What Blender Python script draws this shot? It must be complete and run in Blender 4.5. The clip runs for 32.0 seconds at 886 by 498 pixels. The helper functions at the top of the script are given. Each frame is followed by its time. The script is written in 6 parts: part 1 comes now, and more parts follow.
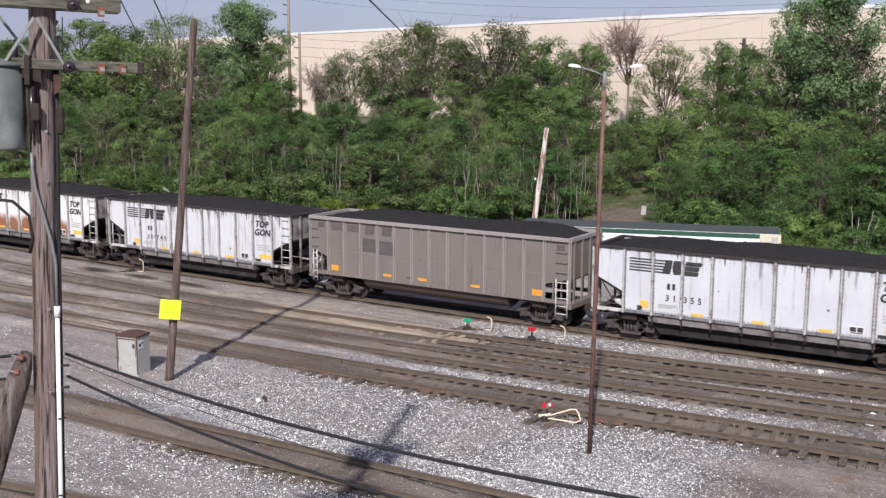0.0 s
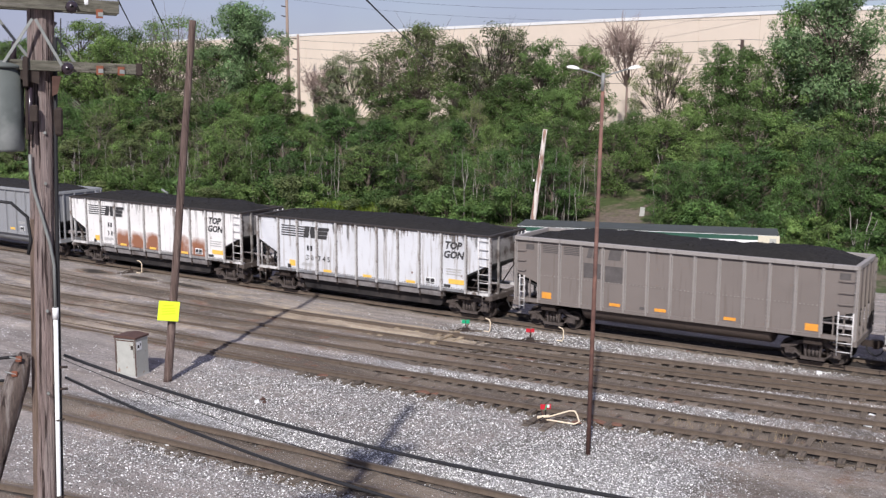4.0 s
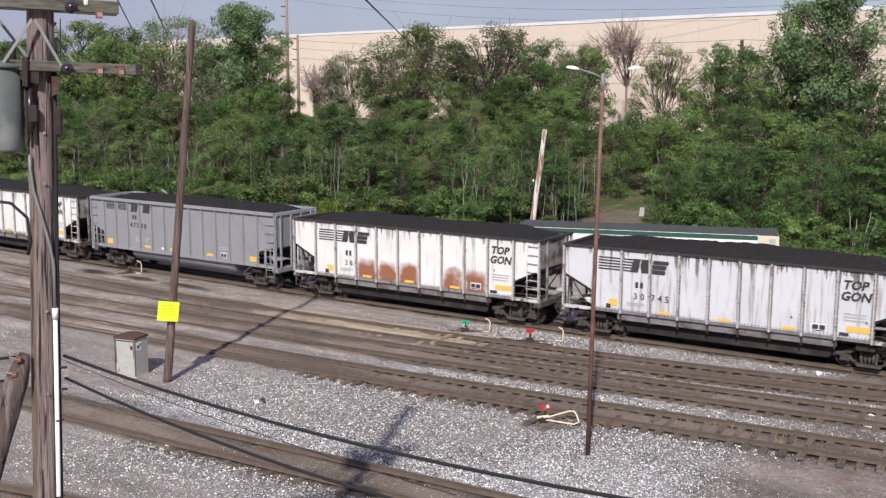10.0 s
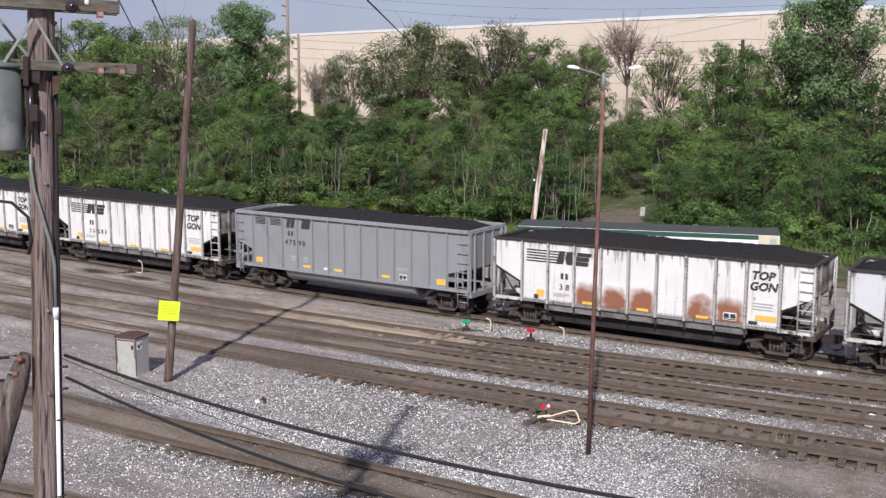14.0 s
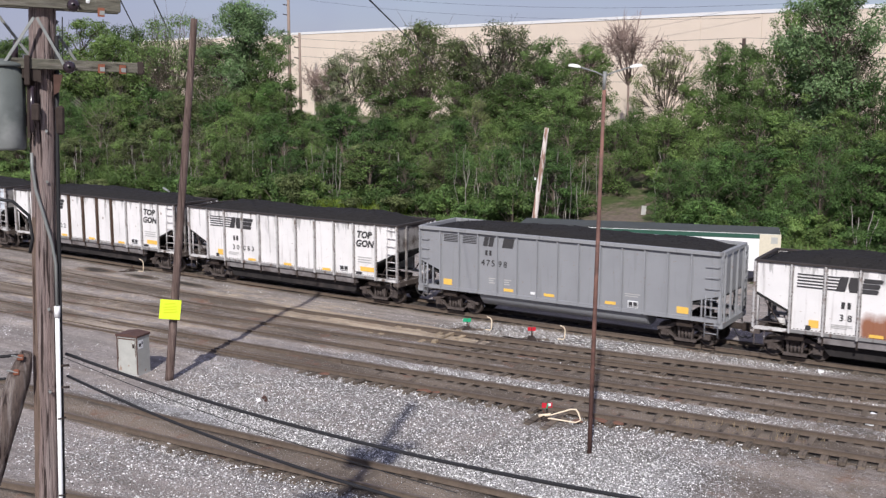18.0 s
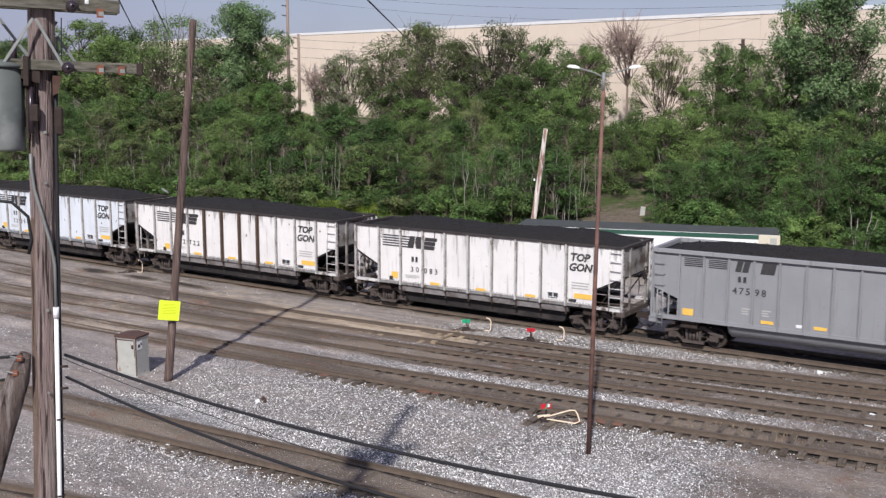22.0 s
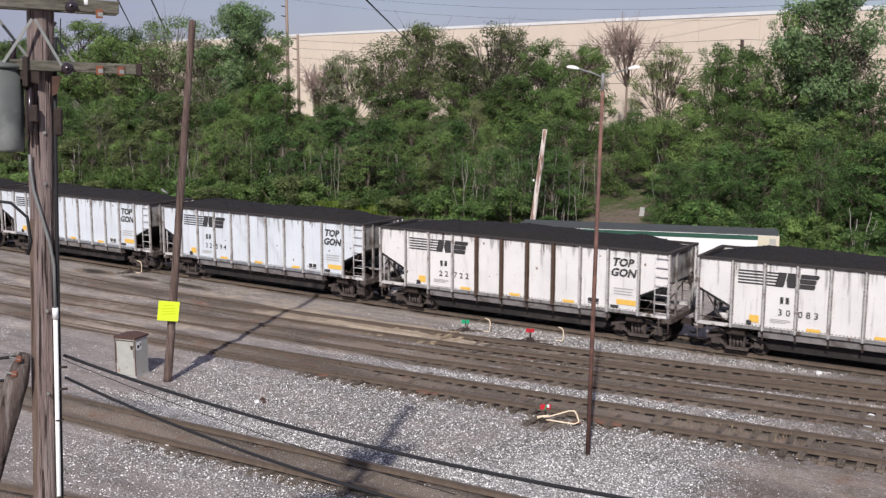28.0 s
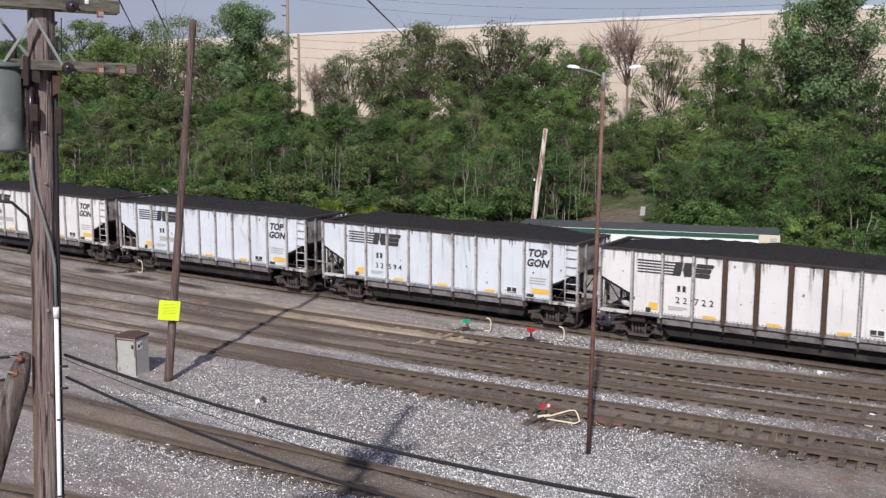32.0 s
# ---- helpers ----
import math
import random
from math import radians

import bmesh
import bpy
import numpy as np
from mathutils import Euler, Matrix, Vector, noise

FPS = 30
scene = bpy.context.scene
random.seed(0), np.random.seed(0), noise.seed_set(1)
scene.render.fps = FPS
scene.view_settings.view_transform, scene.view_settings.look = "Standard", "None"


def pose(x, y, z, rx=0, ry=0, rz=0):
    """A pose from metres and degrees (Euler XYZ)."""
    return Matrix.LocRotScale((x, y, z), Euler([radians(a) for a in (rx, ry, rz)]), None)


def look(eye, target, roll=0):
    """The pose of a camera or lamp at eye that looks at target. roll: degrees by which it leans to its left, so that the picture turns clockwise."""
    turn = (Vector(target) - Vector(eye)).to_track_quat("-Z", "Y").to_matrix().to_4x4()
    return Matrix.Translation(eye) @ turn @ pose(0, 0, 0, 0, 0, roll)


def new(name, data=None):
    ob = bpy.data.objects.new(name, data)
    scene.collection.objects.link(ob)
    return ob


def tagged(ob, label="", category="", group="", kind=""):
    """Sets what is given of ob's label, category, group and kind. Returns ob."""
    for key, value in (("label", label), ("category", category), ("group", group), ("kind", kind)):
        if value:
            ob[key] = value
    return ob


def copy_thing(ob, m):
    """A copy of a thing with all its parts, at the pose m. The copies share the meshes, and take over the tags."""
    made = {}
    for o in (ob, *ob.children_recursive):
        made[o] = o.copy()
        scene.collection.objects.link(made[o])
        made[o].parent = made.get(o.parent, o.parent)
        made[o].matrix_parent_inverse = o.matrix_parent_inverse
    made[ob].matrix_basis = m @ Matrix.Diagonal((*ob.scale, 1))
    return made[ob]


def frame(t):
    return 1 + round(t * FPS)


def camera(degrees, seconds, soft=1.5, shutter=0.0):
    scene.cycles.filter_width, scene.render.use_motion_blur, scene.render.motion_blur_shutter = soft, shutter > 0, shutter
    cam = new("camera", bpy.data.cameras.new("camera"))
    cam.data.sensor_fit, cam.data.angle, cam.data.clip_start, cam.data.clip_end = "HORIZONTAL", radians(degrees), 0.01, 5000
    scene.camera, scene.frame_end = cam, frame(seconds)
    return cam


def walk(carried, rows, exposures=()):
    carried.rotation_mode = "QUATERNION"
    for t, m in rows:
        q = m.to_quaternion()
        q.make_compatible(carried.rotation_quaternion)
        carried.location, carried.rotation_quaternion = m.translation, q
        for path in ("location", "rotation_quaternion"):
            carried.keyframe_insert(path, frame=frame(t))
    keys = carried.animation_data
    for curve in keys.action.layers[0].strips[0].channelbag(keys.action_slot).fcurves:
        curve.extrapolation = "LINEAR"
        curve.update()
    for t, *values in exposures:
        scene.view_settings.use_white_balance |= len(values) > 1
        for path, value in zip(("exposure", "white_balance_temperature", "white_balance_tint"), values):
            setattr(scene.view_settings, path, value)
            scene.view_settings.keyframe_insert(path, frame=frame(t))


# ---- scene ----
# Camera: held by hand on a high stand, only tiny turns of the view
cam = camera(44.867, 32.0, soft=1.35, shutter=0.5)
EYE = Vector((66.906, -41.292, 11.156))
YAW, PITCH, FOCAL = -35.07, 9.198, 1899.0
# sway of the view: seconds, sideways, down
SWAY = [(0, 1.7, -1.5), (.5, 1.4, -.3), (1, .2, .1), (1.5, -1.0, 1.3), (2, -1.4, 1.5), (3.5, -1.4, 1.5), (4.5, .2, 0), (5.5, 1.7, -1.6), (6, 1.7, -1.6), (6.5, .8, -1),
        (7, .1, 0), (7.5, -.6, 1.2), (8, -1.3, 1.5), (9.5, -1.5, 1.5), (11.5, -1.4, 1.4), (12, -.1, .2), (13, .1, 0), (14, -.2, .6), (15, .1, .1), (16.5, .4, -.3),
        (17, 1.5, -1.4), (18, 1.7, -1.6), (19, 1.5, -1.6), (19.5, 1.4, -1.4), (20, .4, -.4), (21, .1, -.1), (22, 0, 0), (23, .1, .5), (23.5, .1, 1.2), (24.5, 0, 1.4),
        (25, -1.1, 1.5), (26.5, -1.4, 1.5), (27.5, -1.3, 1.3), (28.5, -.8, .6), (29, -.1, .1), (30, 0, 0), (32, 0, 0)]


def view(dx, dy):
    yaw, pitch = radians(YAW) - dx / FOCAL, radians(PITCH) - dy / FOCAL
    way = Vector((math.sin(yaw) * math.cos(pitch), math.cos(yaw) * math.cos(pitch), -math.sin(pitch)))
    return look(EYE, EYE + way, 0.13)


walk(cam, [(t, view(dx, dy)) for t, dx, dy in SWAY], exposures=[(0, 0.41, 6230, 10), (3, 0.42, 6210, 10), (6, 0.40, 6320, 10), (7, 0.39, 6440, 10), (9, 0.38, 6420, 10), (11, 0.35, 6300, 10), (14, 0.34, 6230, 10), (20, 0.32, 6220, 10), (23, 0.27, 6230, 10),
                                                                       (25, 0.245, 6150, 10), (27, 0.23, 6340, 10), (30, 0.20, 6400, 10), (32, 0.19, 6250, 10)])

# Light: afternoon sun from behind the camera, hazy sky
SUN = Vector((6.8, -13.9, 12.83)).normalized()
world = bpy.data.worlds.new("sky")
scene.world = world
world.use_nodes = True
wn = world.node_tree.nodes
sky = wn.new("ShaderNodeTexSky")
sky.sky_type, sky.sun_disc = "NISHITA", False
sky.sun_elevation, sky.sun_rotation = math.asin(SUN.z), math.atan2(SUN.x, SUN.y)
sky.air_density, sky.dust_density, sky.ozone_density = 1.0, 0.8, 3.0
wn["Background"].inputs["Strength"].default_value = 0.098
# a veil of grey-blue cloud over the clear sky
veil, cloud, ray = wn.new("ShaderNodeMix"), wn.new("ShaderNodeTexNoise"), wn.new("ShaderNodeTexCoord")
veil.data_type = "RGBA"
cloud.inputs["Scale"].default_value, cloud.inputs["Detail"].default_value = 2.2, 5.0
world.node_tree.links.new(ray.outputs["Generated"], cloud.inputs["Vector"])
shade = wn.new("ShaderNodeMapRange")
shade.inputs["From Min"].default_value, shade.inputs["From Max"].default_value = 0.35, 0.65
shade.inputs["To Min"].default_value, shade.inputs["To Max"].default_value = 0.62, 0.88
world.node_tree.links.new(cloud.outputs["Fac"], shade.inputs["Value"])
world.node_tree.links.new(shade.outputs[0], veil.inputs["Factor"])
world.node_tree.links.new(sky.outputs[0], veil.inputs[6])
veil.inputs[7].default_value = (2.85, 2.8, 4.05, 1)
world.node_tree.links.new(veil.outputs[2], wn["Background"].inputs["Color"])
sun = new("sun", bpy.data.lights.new("sun", "SUN"))
sun.data.energy, sun.data.angle, sun.data.color = 3.9, radians(0.9), (1.0, 0.94, 0.875)
sun.matrix_world = look(SUN * 100, (0, 0, 0))


# ---- materials ----
def mat(name, color, rough=0.8, metal=0.0, spec=0.3, grain=0.0, grain_scale=8.0, spots=(), bump=0.0, bump_scale=30.0, rand=0.0, space="Object", stretch=None):
    """A node material: base colour with grain, blotches (colour, scale, low, high) and relief; rand varies it from object to object."""
    m = bpy.data.materials.new(name)
    m.use_nodes = True
    nt = m.node_tree
    n, l = nt.nodes, nt.links
    b = n["Principled BSDF"]
    b.inputs["Roughness"].default_value, b.inputs["Metallic"].default_value = rough, metal
    b.inputs["Specular IOR Level"].default_value = spec
    tc = n.new("ShaderNodeTexCoord")
    if space == "World":
        co = n.new("ShaderNodeNewGeometry").outputs["Position"]
    else:
        co = tc.outputs["Object"]
    if stretch:
        mp = n.new("ShaderNodeMapping")
        mp.inputs["Scale"].default_value = stretch
        l.new(co, mp.inputs["Vector"])
        co = mp.outputs["Vector"]
    rgb = n.new("ShaderNodeRGB")
    rgb.outputs[0].default_value = (*color, 1)
    out = rgb.outputs[0]

    def tex(scale, detail=4.0, rough_=0.6):
        t = n.new("ShaderNodeTexNoise")
        t.inputs["Scale"].default_value, t.inputs["Detail"].default_value, t.inputs["Roughness"].default_value = scale, detail, rough_
        l.new(co, t.inputs["Vector"])
        return t

    for c, scale, low, high in spots:
        t = tex(scale)
        r = n.new("ShaderNodeMapRange")
        r.inputs["From Min"].default_value, r.inputs["From Max"].default_value = low, high
        l.new(t.outputs["Fac"], r.inputs["Value"])
        mx = n.new("ShaderNodeMix")
        mx.data_type = "RGBA"
        l.new(r.outputs[0], mx.inputs["Factor"])
        l.new(out, mx.inputs[6])
        mx.inputs[7].default_value = (*c, 1)
        out = mx.outputs[2]
    if grain:
        t = tex(grain_scale, 6.0, 0.7)
        r = n.new("ShaderNodeMapRange")
        r.inputs["From Min"].default_value, r.inputs["From Max"].default_value = 0.25, 0.75
        r.inputs["To Min"].default_value, r.inputs["To Max"].default_value = 1 - grain, 1 + grain
        l.new(t.outputs["Fac"], r.inputs["Value"])
        v = n.new("ShaderNodeVectorMath")
        v.operation = "SCALE"
        l.new(out, v.inputs[0])
        l.new(r.outputs[0], v.inputs["Scale"])
        out = v.outputs[0]
    if rand:
        oi = n.new("ShaderNodeObjectInfo")
        r = n.new("ShaderNodeMapRange")
        r.inputs["To Min"].default_value, r.inputs["To Max"].default_value = 1 - rand, 1 + rand
        l.new(oi.outputs["Random"], r.inputs["Value"])
        v = n.new("ShaderNodeVectorMath")
        v.operation = "SCALE"
        l.new(out, v.inputs[0])
        l.new(r.outputs[0], v.inputs["Scale"])
        out = v.outputs[0]
    l.new(out, b.inputs["Base Color"])
    if bump:
        t = tex(bump_scale, 5.0, 0.65)
        bp = n.new("ShaderNodeBump")
        bp.inputs["Strength"].default_value, bp.inputs["Distance"].default_value = bump, 0.05
        l.new(t.outputs["Fac"], bp.inputs["Height"])
        l.new(bp.outputs[0], b.inputs["Normal"])
    return m


M = {}
def ground_material():
    """Cinder dirt with stones of many greys; the point attribute zone says where it is gravelly, stained or darkened as
    shade, and dusty.
    """
    m = bpy.data.materials.new("yard_ground")
    m.use_nodes = True
    n, l = m.node_tree.nodes, m.node_tree.links
    b = n["Principled BSDF"]
    b.inputs["Roughness"].default_value, b.inputs["Specular IOR Level"].default_value = 0.95, 0.15
    pos = n.new("ShaderNodeNewGeometry").outputs["Position"]
    zone = n.new("ShaderNodeAttribute")
    zone.attribute_name = "zone"
    sep = n.new("ShaderNodeSeparateColor")
    l.new(zone.outputs["Color"], sep.inputs[0])

    def tex(scale, detail=5.0):
        t = n.new("ShaderNodeTexNoise")
        t.inputs["Scale"].default_value, t.inputs["Detail"].default_value, t.inputs["Roughness"].default_value = scale, detail, 0.65
        l.new(pos, t.inputs["Vector"])
        return t.outputs["Fac"]

    def rng_(v, a, b_, c=0.0, d=1.0):
        r = n.new("ShaderNodeMapRange")
        for k, x in zip(("From Min", "From Max", "To Min", "To Max"), (a, b_, c, d)):
            r.inputs[k].default_value = x
        l.new(v, r.inputs["Value"])
        return r.outputs[0]

    def op(kind, a, b_):
        q = n.new("ShaderNodeMath")
        q.operation = kind
        for i, v in enumerate((a, b_)):
            if isinstance(v, (int, float)):
                q.inputs[i].default_value = v
            else:
                l.new(v, q.inputs[i])
        return q.outputs[0]

    def mix(f, a, b_):
        mx = n.new("ShaderNodeMix")
        mx.data_type = "RGBA"
        l.new(f, mx.inputs["Factor"])
        for i, v in ((6, a), (7, b_)):
            if isinstance(v, tuple):
                mx.inputs[i].default_value = (*v, 1)
            else:
                l.new(v, mx.inputs[i])
        return mx.outputs[2]

    def cells(scale):
        v = n.new("ShaderNodeTexVoronoi")
        v.inputs["Scale"].default_value = scale
        l.new(pos, v.inputs["Vector"])
        s = n.new("ShaderNodeSeparateColor")
        l.new(v.outputs["Color"], s.inputs[0])
        return v.outputs["Distance"], s.outputs[0], s.outputs[1]

    rough_edge = op("ADD", op("MULTIPLY", op("SUBTRACT", tex(1.1), 0.5), 1.1), op("MULTIPLY", op("SUBTRACT", tex(0.33), 0.5), 0.9))
    white = op("ADD", sep.outputs[0], rough_edge)
    stain_shade = op("ADD", sep.outputs[1], op("ADD", op("MULTIPLY", op("SUBTRACT", tex(1.7), 0.5), 0.9), op("MULTIPLY", op("SUBTRACT", tex(6.0), 0.5), 0.5)))
    dirt = mix(rng_(tex(0.5), 0.4, 0.62), (0.285, 0.25, 0.232), (0.38, 0.34, 0.318))
    dirt = mix(rng_(tex(7.0), 0.42, 0.62), dirt, (0.225, 0.202, 0.186))
    # long pale and dark patches of dust along the tracks
    mp = n.new("ShaderNodeMapping")
    mp.inputs["Scale"].default_value = (0.16, 0.9, 1.0)
    l.new(pos, mp.inputs["Vector"])
    st = n.new("ShaderNodeTexNoise")
    st.inputs["Scale"].default_value, st.inputs["Detail"].default_value = 1.0, 6.0
    l.new(mp.outputs[0], st.inputs["Vector"])
    dirt = mix(op("MULTIPLY", rng_(st.outputs["Fac"], 0.52, 0.66), 0.55), dirt, (0.40, 0.345, 0.30))
    dirt = mix(op("MULTIPLY", rng_(st.outputs["Fac"], 0.46, 0.34), 0.6), dirt, (0.18, 0.162, 0.15))
    # tan dust in broken streaks, and brown oily streaks where cars stand
    mp2 = n.new("ShaderNodeMapping")
    mp2.inputs["Scale"].default_value = (0.45, 2.6, 1.0)
    l.new(pos, mp2.inputs["Vector"])
    st2 = n.new("ShaderNodeTexNoise")
    st2.inputs["Scale"].default_value, st2.inputs["Detail"].default_value, st2.inputs["Roughness"].default_value = 1.0, 7.0, 0.7
    l.new(mp2.outputs[0], st2.inputs["Vector"])
    dust = op("ADD", sep.outputs[2], op("ADD", op("MULTIPLY", op("SUBTRACT", st2.outputs["Fac"], 0.5), 2.6), op("MULTIPLY", rough_edge, 0.8)))
    dirt = mix(op("MULTIPLY", rng_(st2.outputs["Fac"], 0.50, 0.40), 0.5), dirt, mix(rng_(tex(2.3), 0.4, 0.6), (0.135, 0.115, 0.10), (0.21, 0.18, 0.16)))
    d, r1, r2 = cells(16.0)
    stone = mix(op("POWER", r2, 2.1), (0.105, 0.10, 0.096), (0.95, 0.93, 0.92))
    bed = mix(rng_(white, 0.45, 0.85), dirt, (0.118, 0.111, 0.105))
    out = mix(op("MULTIPLY", op("GREATER_THAN", op("ADD", white, op("MULTIPLY", r1, 0.5)), 0.66), rng_(d, 0.50, 0.34)), bed, stone)
    out = mix(op("MULTIPLY", rng_(white, 0.85, 1.25), 0.3), out, (0.67, 0.66, 0.65))
    out = mix(op("MULTIPLY", rng_(dust, 0.35, 0.95), 0.8), out, (0.485, 0.388, 0.272))
    d2, q1, q2 = cells(24.0)
    out = mix(op("MULTIPLY", op("GREATER_THAN", op("ADD", op("MULTIPLY", white, 0.35), q1), 0.87), rng_(d2, 0.36, 0.26)), out, mix(q2, (0.12, 0.108, 0.096), (0.80, 0.78, 0.76)))
    soil = mix(rng_(st.outputs["Fac"], 0.42, 0.6), (0.112, 0.089, 0.069), (0.215, 0.173, 0.134))
    soil = mix(op("MULTIPLY", op("GREATER_THAN", q1, 0.64), rng_(d2, 0.36, 0.26)), soil, mix(q2, (0.10, 0.085, 0.072), (0.52, 0.485, 0.45)))
    soil = mix(op("MULTIPLY", rng_(tex(0.8), 0.56, 0.67), 0.75), soil, (0.19, 0.095, 0.06))
    out = mix(op("MULTIPLY", rng_(stain_shade, 0.25, 0.7), 0.93), out, soil)
    # near black for oily soil, rail hollows and the shade under the train
    out = mix(rng_(stain_shade, 1.1, 1.6), out, (0.05, 0.044, 0.04))
    l.new(out, b.inputs["Base Color"])
    bp = n.new("ShaderNodeBump")
    bp.inputs["Strength"].default_value, bp.inputs["Distance"].default_value = 0.8, 0.05
    l.new(op("SUBTRACT", tex(9.0), op("MULTIPLY", d, 0.9)), bp.inputs["Height"])
    l.new(bp.outputs[0], b.inputs["Normal"])
    return m


M["ground"] = ground_material()
M["rail"] = mat("rusty_rail", (0.119, 0.091, 0.070), 0.8, 0.0, grain=0.3, grain_scale=4, bump=0.2)
M["rail_top"] = mat("worn_rail_top", (0.125, 0.10, 0.083), 0.6, 0.1, grain=0.3, grain_scale=1.5)
M["tie"] = mat("weathered_tie", (0.143, 0.115, 0.09), 0.95, grain=0.45, grain_scale=6, bump=0.5, rand=0.28, stretch=(6, 1, 6), spots=[((0.06, 0.047, 0.04), 0.8, 0.5, 0.62)])
M["tan_tie"] = mat("dust_covered_tie", (0.36, 0.285, 0.195), 0.95, grain=0.4, grain_scale=6, bump=0.5, rand=0.25, stretch=(6, 1, 6), spots=[((0.15, 0.12, 0.09), 1.2, 0.52, 0.62)])
M["black"] = mat("sooty_black", (0.025, 0.024, 0.024), 0.75, grain=0.3)
M["dark"] = mat("grimy_dark_steel", (0.047, 0.035, 0.030), 0.8, 0.2, grain=0.35, bump=0.3)
M["coal"] = mat("coal", (0.021, 0.0195, 0.019), 0.85, spec=0.18, grain=0.5, grain_scale=9, bump=1.0, bump_scale=11)
M["pole"] = mat("weathered_pole_wood", (0.25, 0.19, 0.176), 0.9, grain=0.55, grain_scale=2.5, bump=1.0, bump_scale=3, stretch=(16, 16, 0.7),
                spots=[((0.30, 0.245, 0.23), 1.0, 0.47, 0.6), ((0.05, 0.035, 0.032), 1.4, 0.55, 0.61)])
M["bark"] = mat("bark", (0.115, 0.092, 0.074), 0.95, grain=0.3, grain_scale=5, rand=0.3)
M["grass"] = mat("slope_soil_and_weeds", (0.06, 0.08, 0.028), 0.95, space="World", grain=0.4, grain_scale=2,
                 spots=[((0.13, 0.105, 0.075), 0.5, 0.47, 0.6)])
M["bare_soil"] = mat("bare_brown_soil", (0.135, 0.108, 0.085), 0.95, space="World", grain=0.35, grain_scale=2.5, spots=[((0.11, 0.10, 0.06), 0.9, 0.52, 0.62)])
M["wall"] = mat("cream_wall_panels", (0.735, 0.625, 0.52), 0.85, space="World", grain=0.05, grain_scale=0.2)
M["wallcap"] = mat("white_roof_edge", (0.78, 0.77, 0.77), 0.8, space="World", grain=0.08, grain_scale=0.5)


# ---- mesh helpers ----
def mesh_of(name, bm, material):
    me = bpy.data.meshes.new(name)
    bm.to_mesh(me)
    bm.free()
    for m in material if isinstance(material, (list, tuple)) else [material]:
        me.materials.append(m)
    return me


def part(name, bm, material, parent=None, label="", m=None):
    ob = new(name, mesh_of(name, bm, material) if isinstance(bm, bmesh.types.BMesh) else bm)
    if parent is not None:
        ob.parent = parent
    if m is not None:
        ob.matrix_basis = m
    if label:
        ob["label"] = label
    return ob


def add_box(bm, x0, x1, y0, y1, z0, z1, mi=0, m=None):
    vs = [bm.verts.new((x, y, z)) for x in (x0, x1) for y in (y0, y1) for z in (z0, z1)]
    if m is not None:
        for v in vs:
            v.co = m @ v.co
    for a, b, c, d in ((0, 1, 3, 2), (4, 6, 7, 5), (0, 4, 5, 1), (2, 3, 7, 6), (0, 2, 6, 4), (1, 5, 7, 3)):
        bm.faces.new((vs[a], vs[b], vs[c], vs[d])).material_index = mi
    return vs


def box(x0, x1, y0, y1, z0, z1, bevel=0.0, m=None):
    bm = bmesh.new()
    add_box(bm, x0, x1, y0, y1, z0, z1, 0, m)
    if bevel:
        bmesh.ops.bevel(bm, geom=bm.edges[:], offset=bevel, segments=1, affect="EDGES")
    return bm


def add_prism(bm, outline, y0, y1, mi=0):
    """A flat outline of (x, z), thick from y0 to y1."""
    a = [bm.verts.new((x, y0, z)) for x, z in outline]
    b = [bm.verts.new((x, y1, z)) for x, z in outline]
    n = len(a)
    bm.faces.new(a).material_index = mi
    bm.faces.new(b[::-1]).material_index = mi
    for i in range(n):
        bm.faces.new((a[i], b[i], b[(i + 1) % n], a[(i + 1) % n])).material_index = mi


def prism(outline, y0, y1):
    bm = bmesh.new()
    add_prism(bm, outline, y0, y1)
    bmesh.ops.recalc_face_normals(bm, faces=bm.faces[:])
    return bm


def add_tube(bm, pts, radii, sides=8, cap=True, mi=0):
    """A round bar through points; radii one number or one per point."""
    pts = [Vector(p) for p in pts]
    if not isinstance(radii, (list, tuple)):
        radii = [radii] * len(pts)
    rings = []
    ref = None
    for i, p in enumerate(pts):
        d = (pts[min(i + 1, len(pts) - 1)] - pts[max(i - 1, 0)]).normalized()
        if ref is None:
            ref = d.orthogonal().normalized()
        ref = (ref - d * ref.dot(d)).normalized()
        s = d.cross(ref)
        rings.append([bm.verts.new(p + (ref * math.cos(a) + s * math.sin(a)) * radii[i])
                      for a in (2 * math.pi * k / sides for k in range(sides))])
    for a, b in zip(rings, rings[1:]):
        for k in range(sides):
            f = bm.faces.new((a[k], a[(k + 1) % sides], b[(k + 1) % sides], b[k]))
            f.smooth, f.material_index = sides > 5, mi
    if cap:
        bm.faces.new(rings[0][::-1]).material_index = mi
        bm.faces.new(rings[-1]).material_index = mi


def tube(pts, radii, sides=8):
    bm = bmesh.new()
    add_tube(bm, pts, radii, sides)
    return bm


def empty(name, m, label, category, group="", kind=""):
    ob = new(name)
    ob.matrix_basis = m
    return tagged(ob, label, category, group, kind)


# ---- tracks: centre lines y = a + b x + c x^2 and the stretch of x ----
KC = 0.00058
TRACKS = {
    "railway_track_main": ((0.0, 0.0, KC), -90, 95),
    "railway_track_yard_c": ((-4.45, -0.085, 0.0023), -22, 80),
    "railway_track_yard_b": ((-9.604, 0.02652, 0.000988), -60, 90),
    "railway_track_yard_a": ((-12.237, -0.00195, 0.001142), -60, 90),
    "railway_track_near": ((-22.35, 0.075, 0.0), 26, 80),
    "railway_track_nearest": ((-36.2, 0.253, 0.0), 24, 52),
}


def line_y(c, x):
    return c[0] + c[1] * x + c[2] * x * x


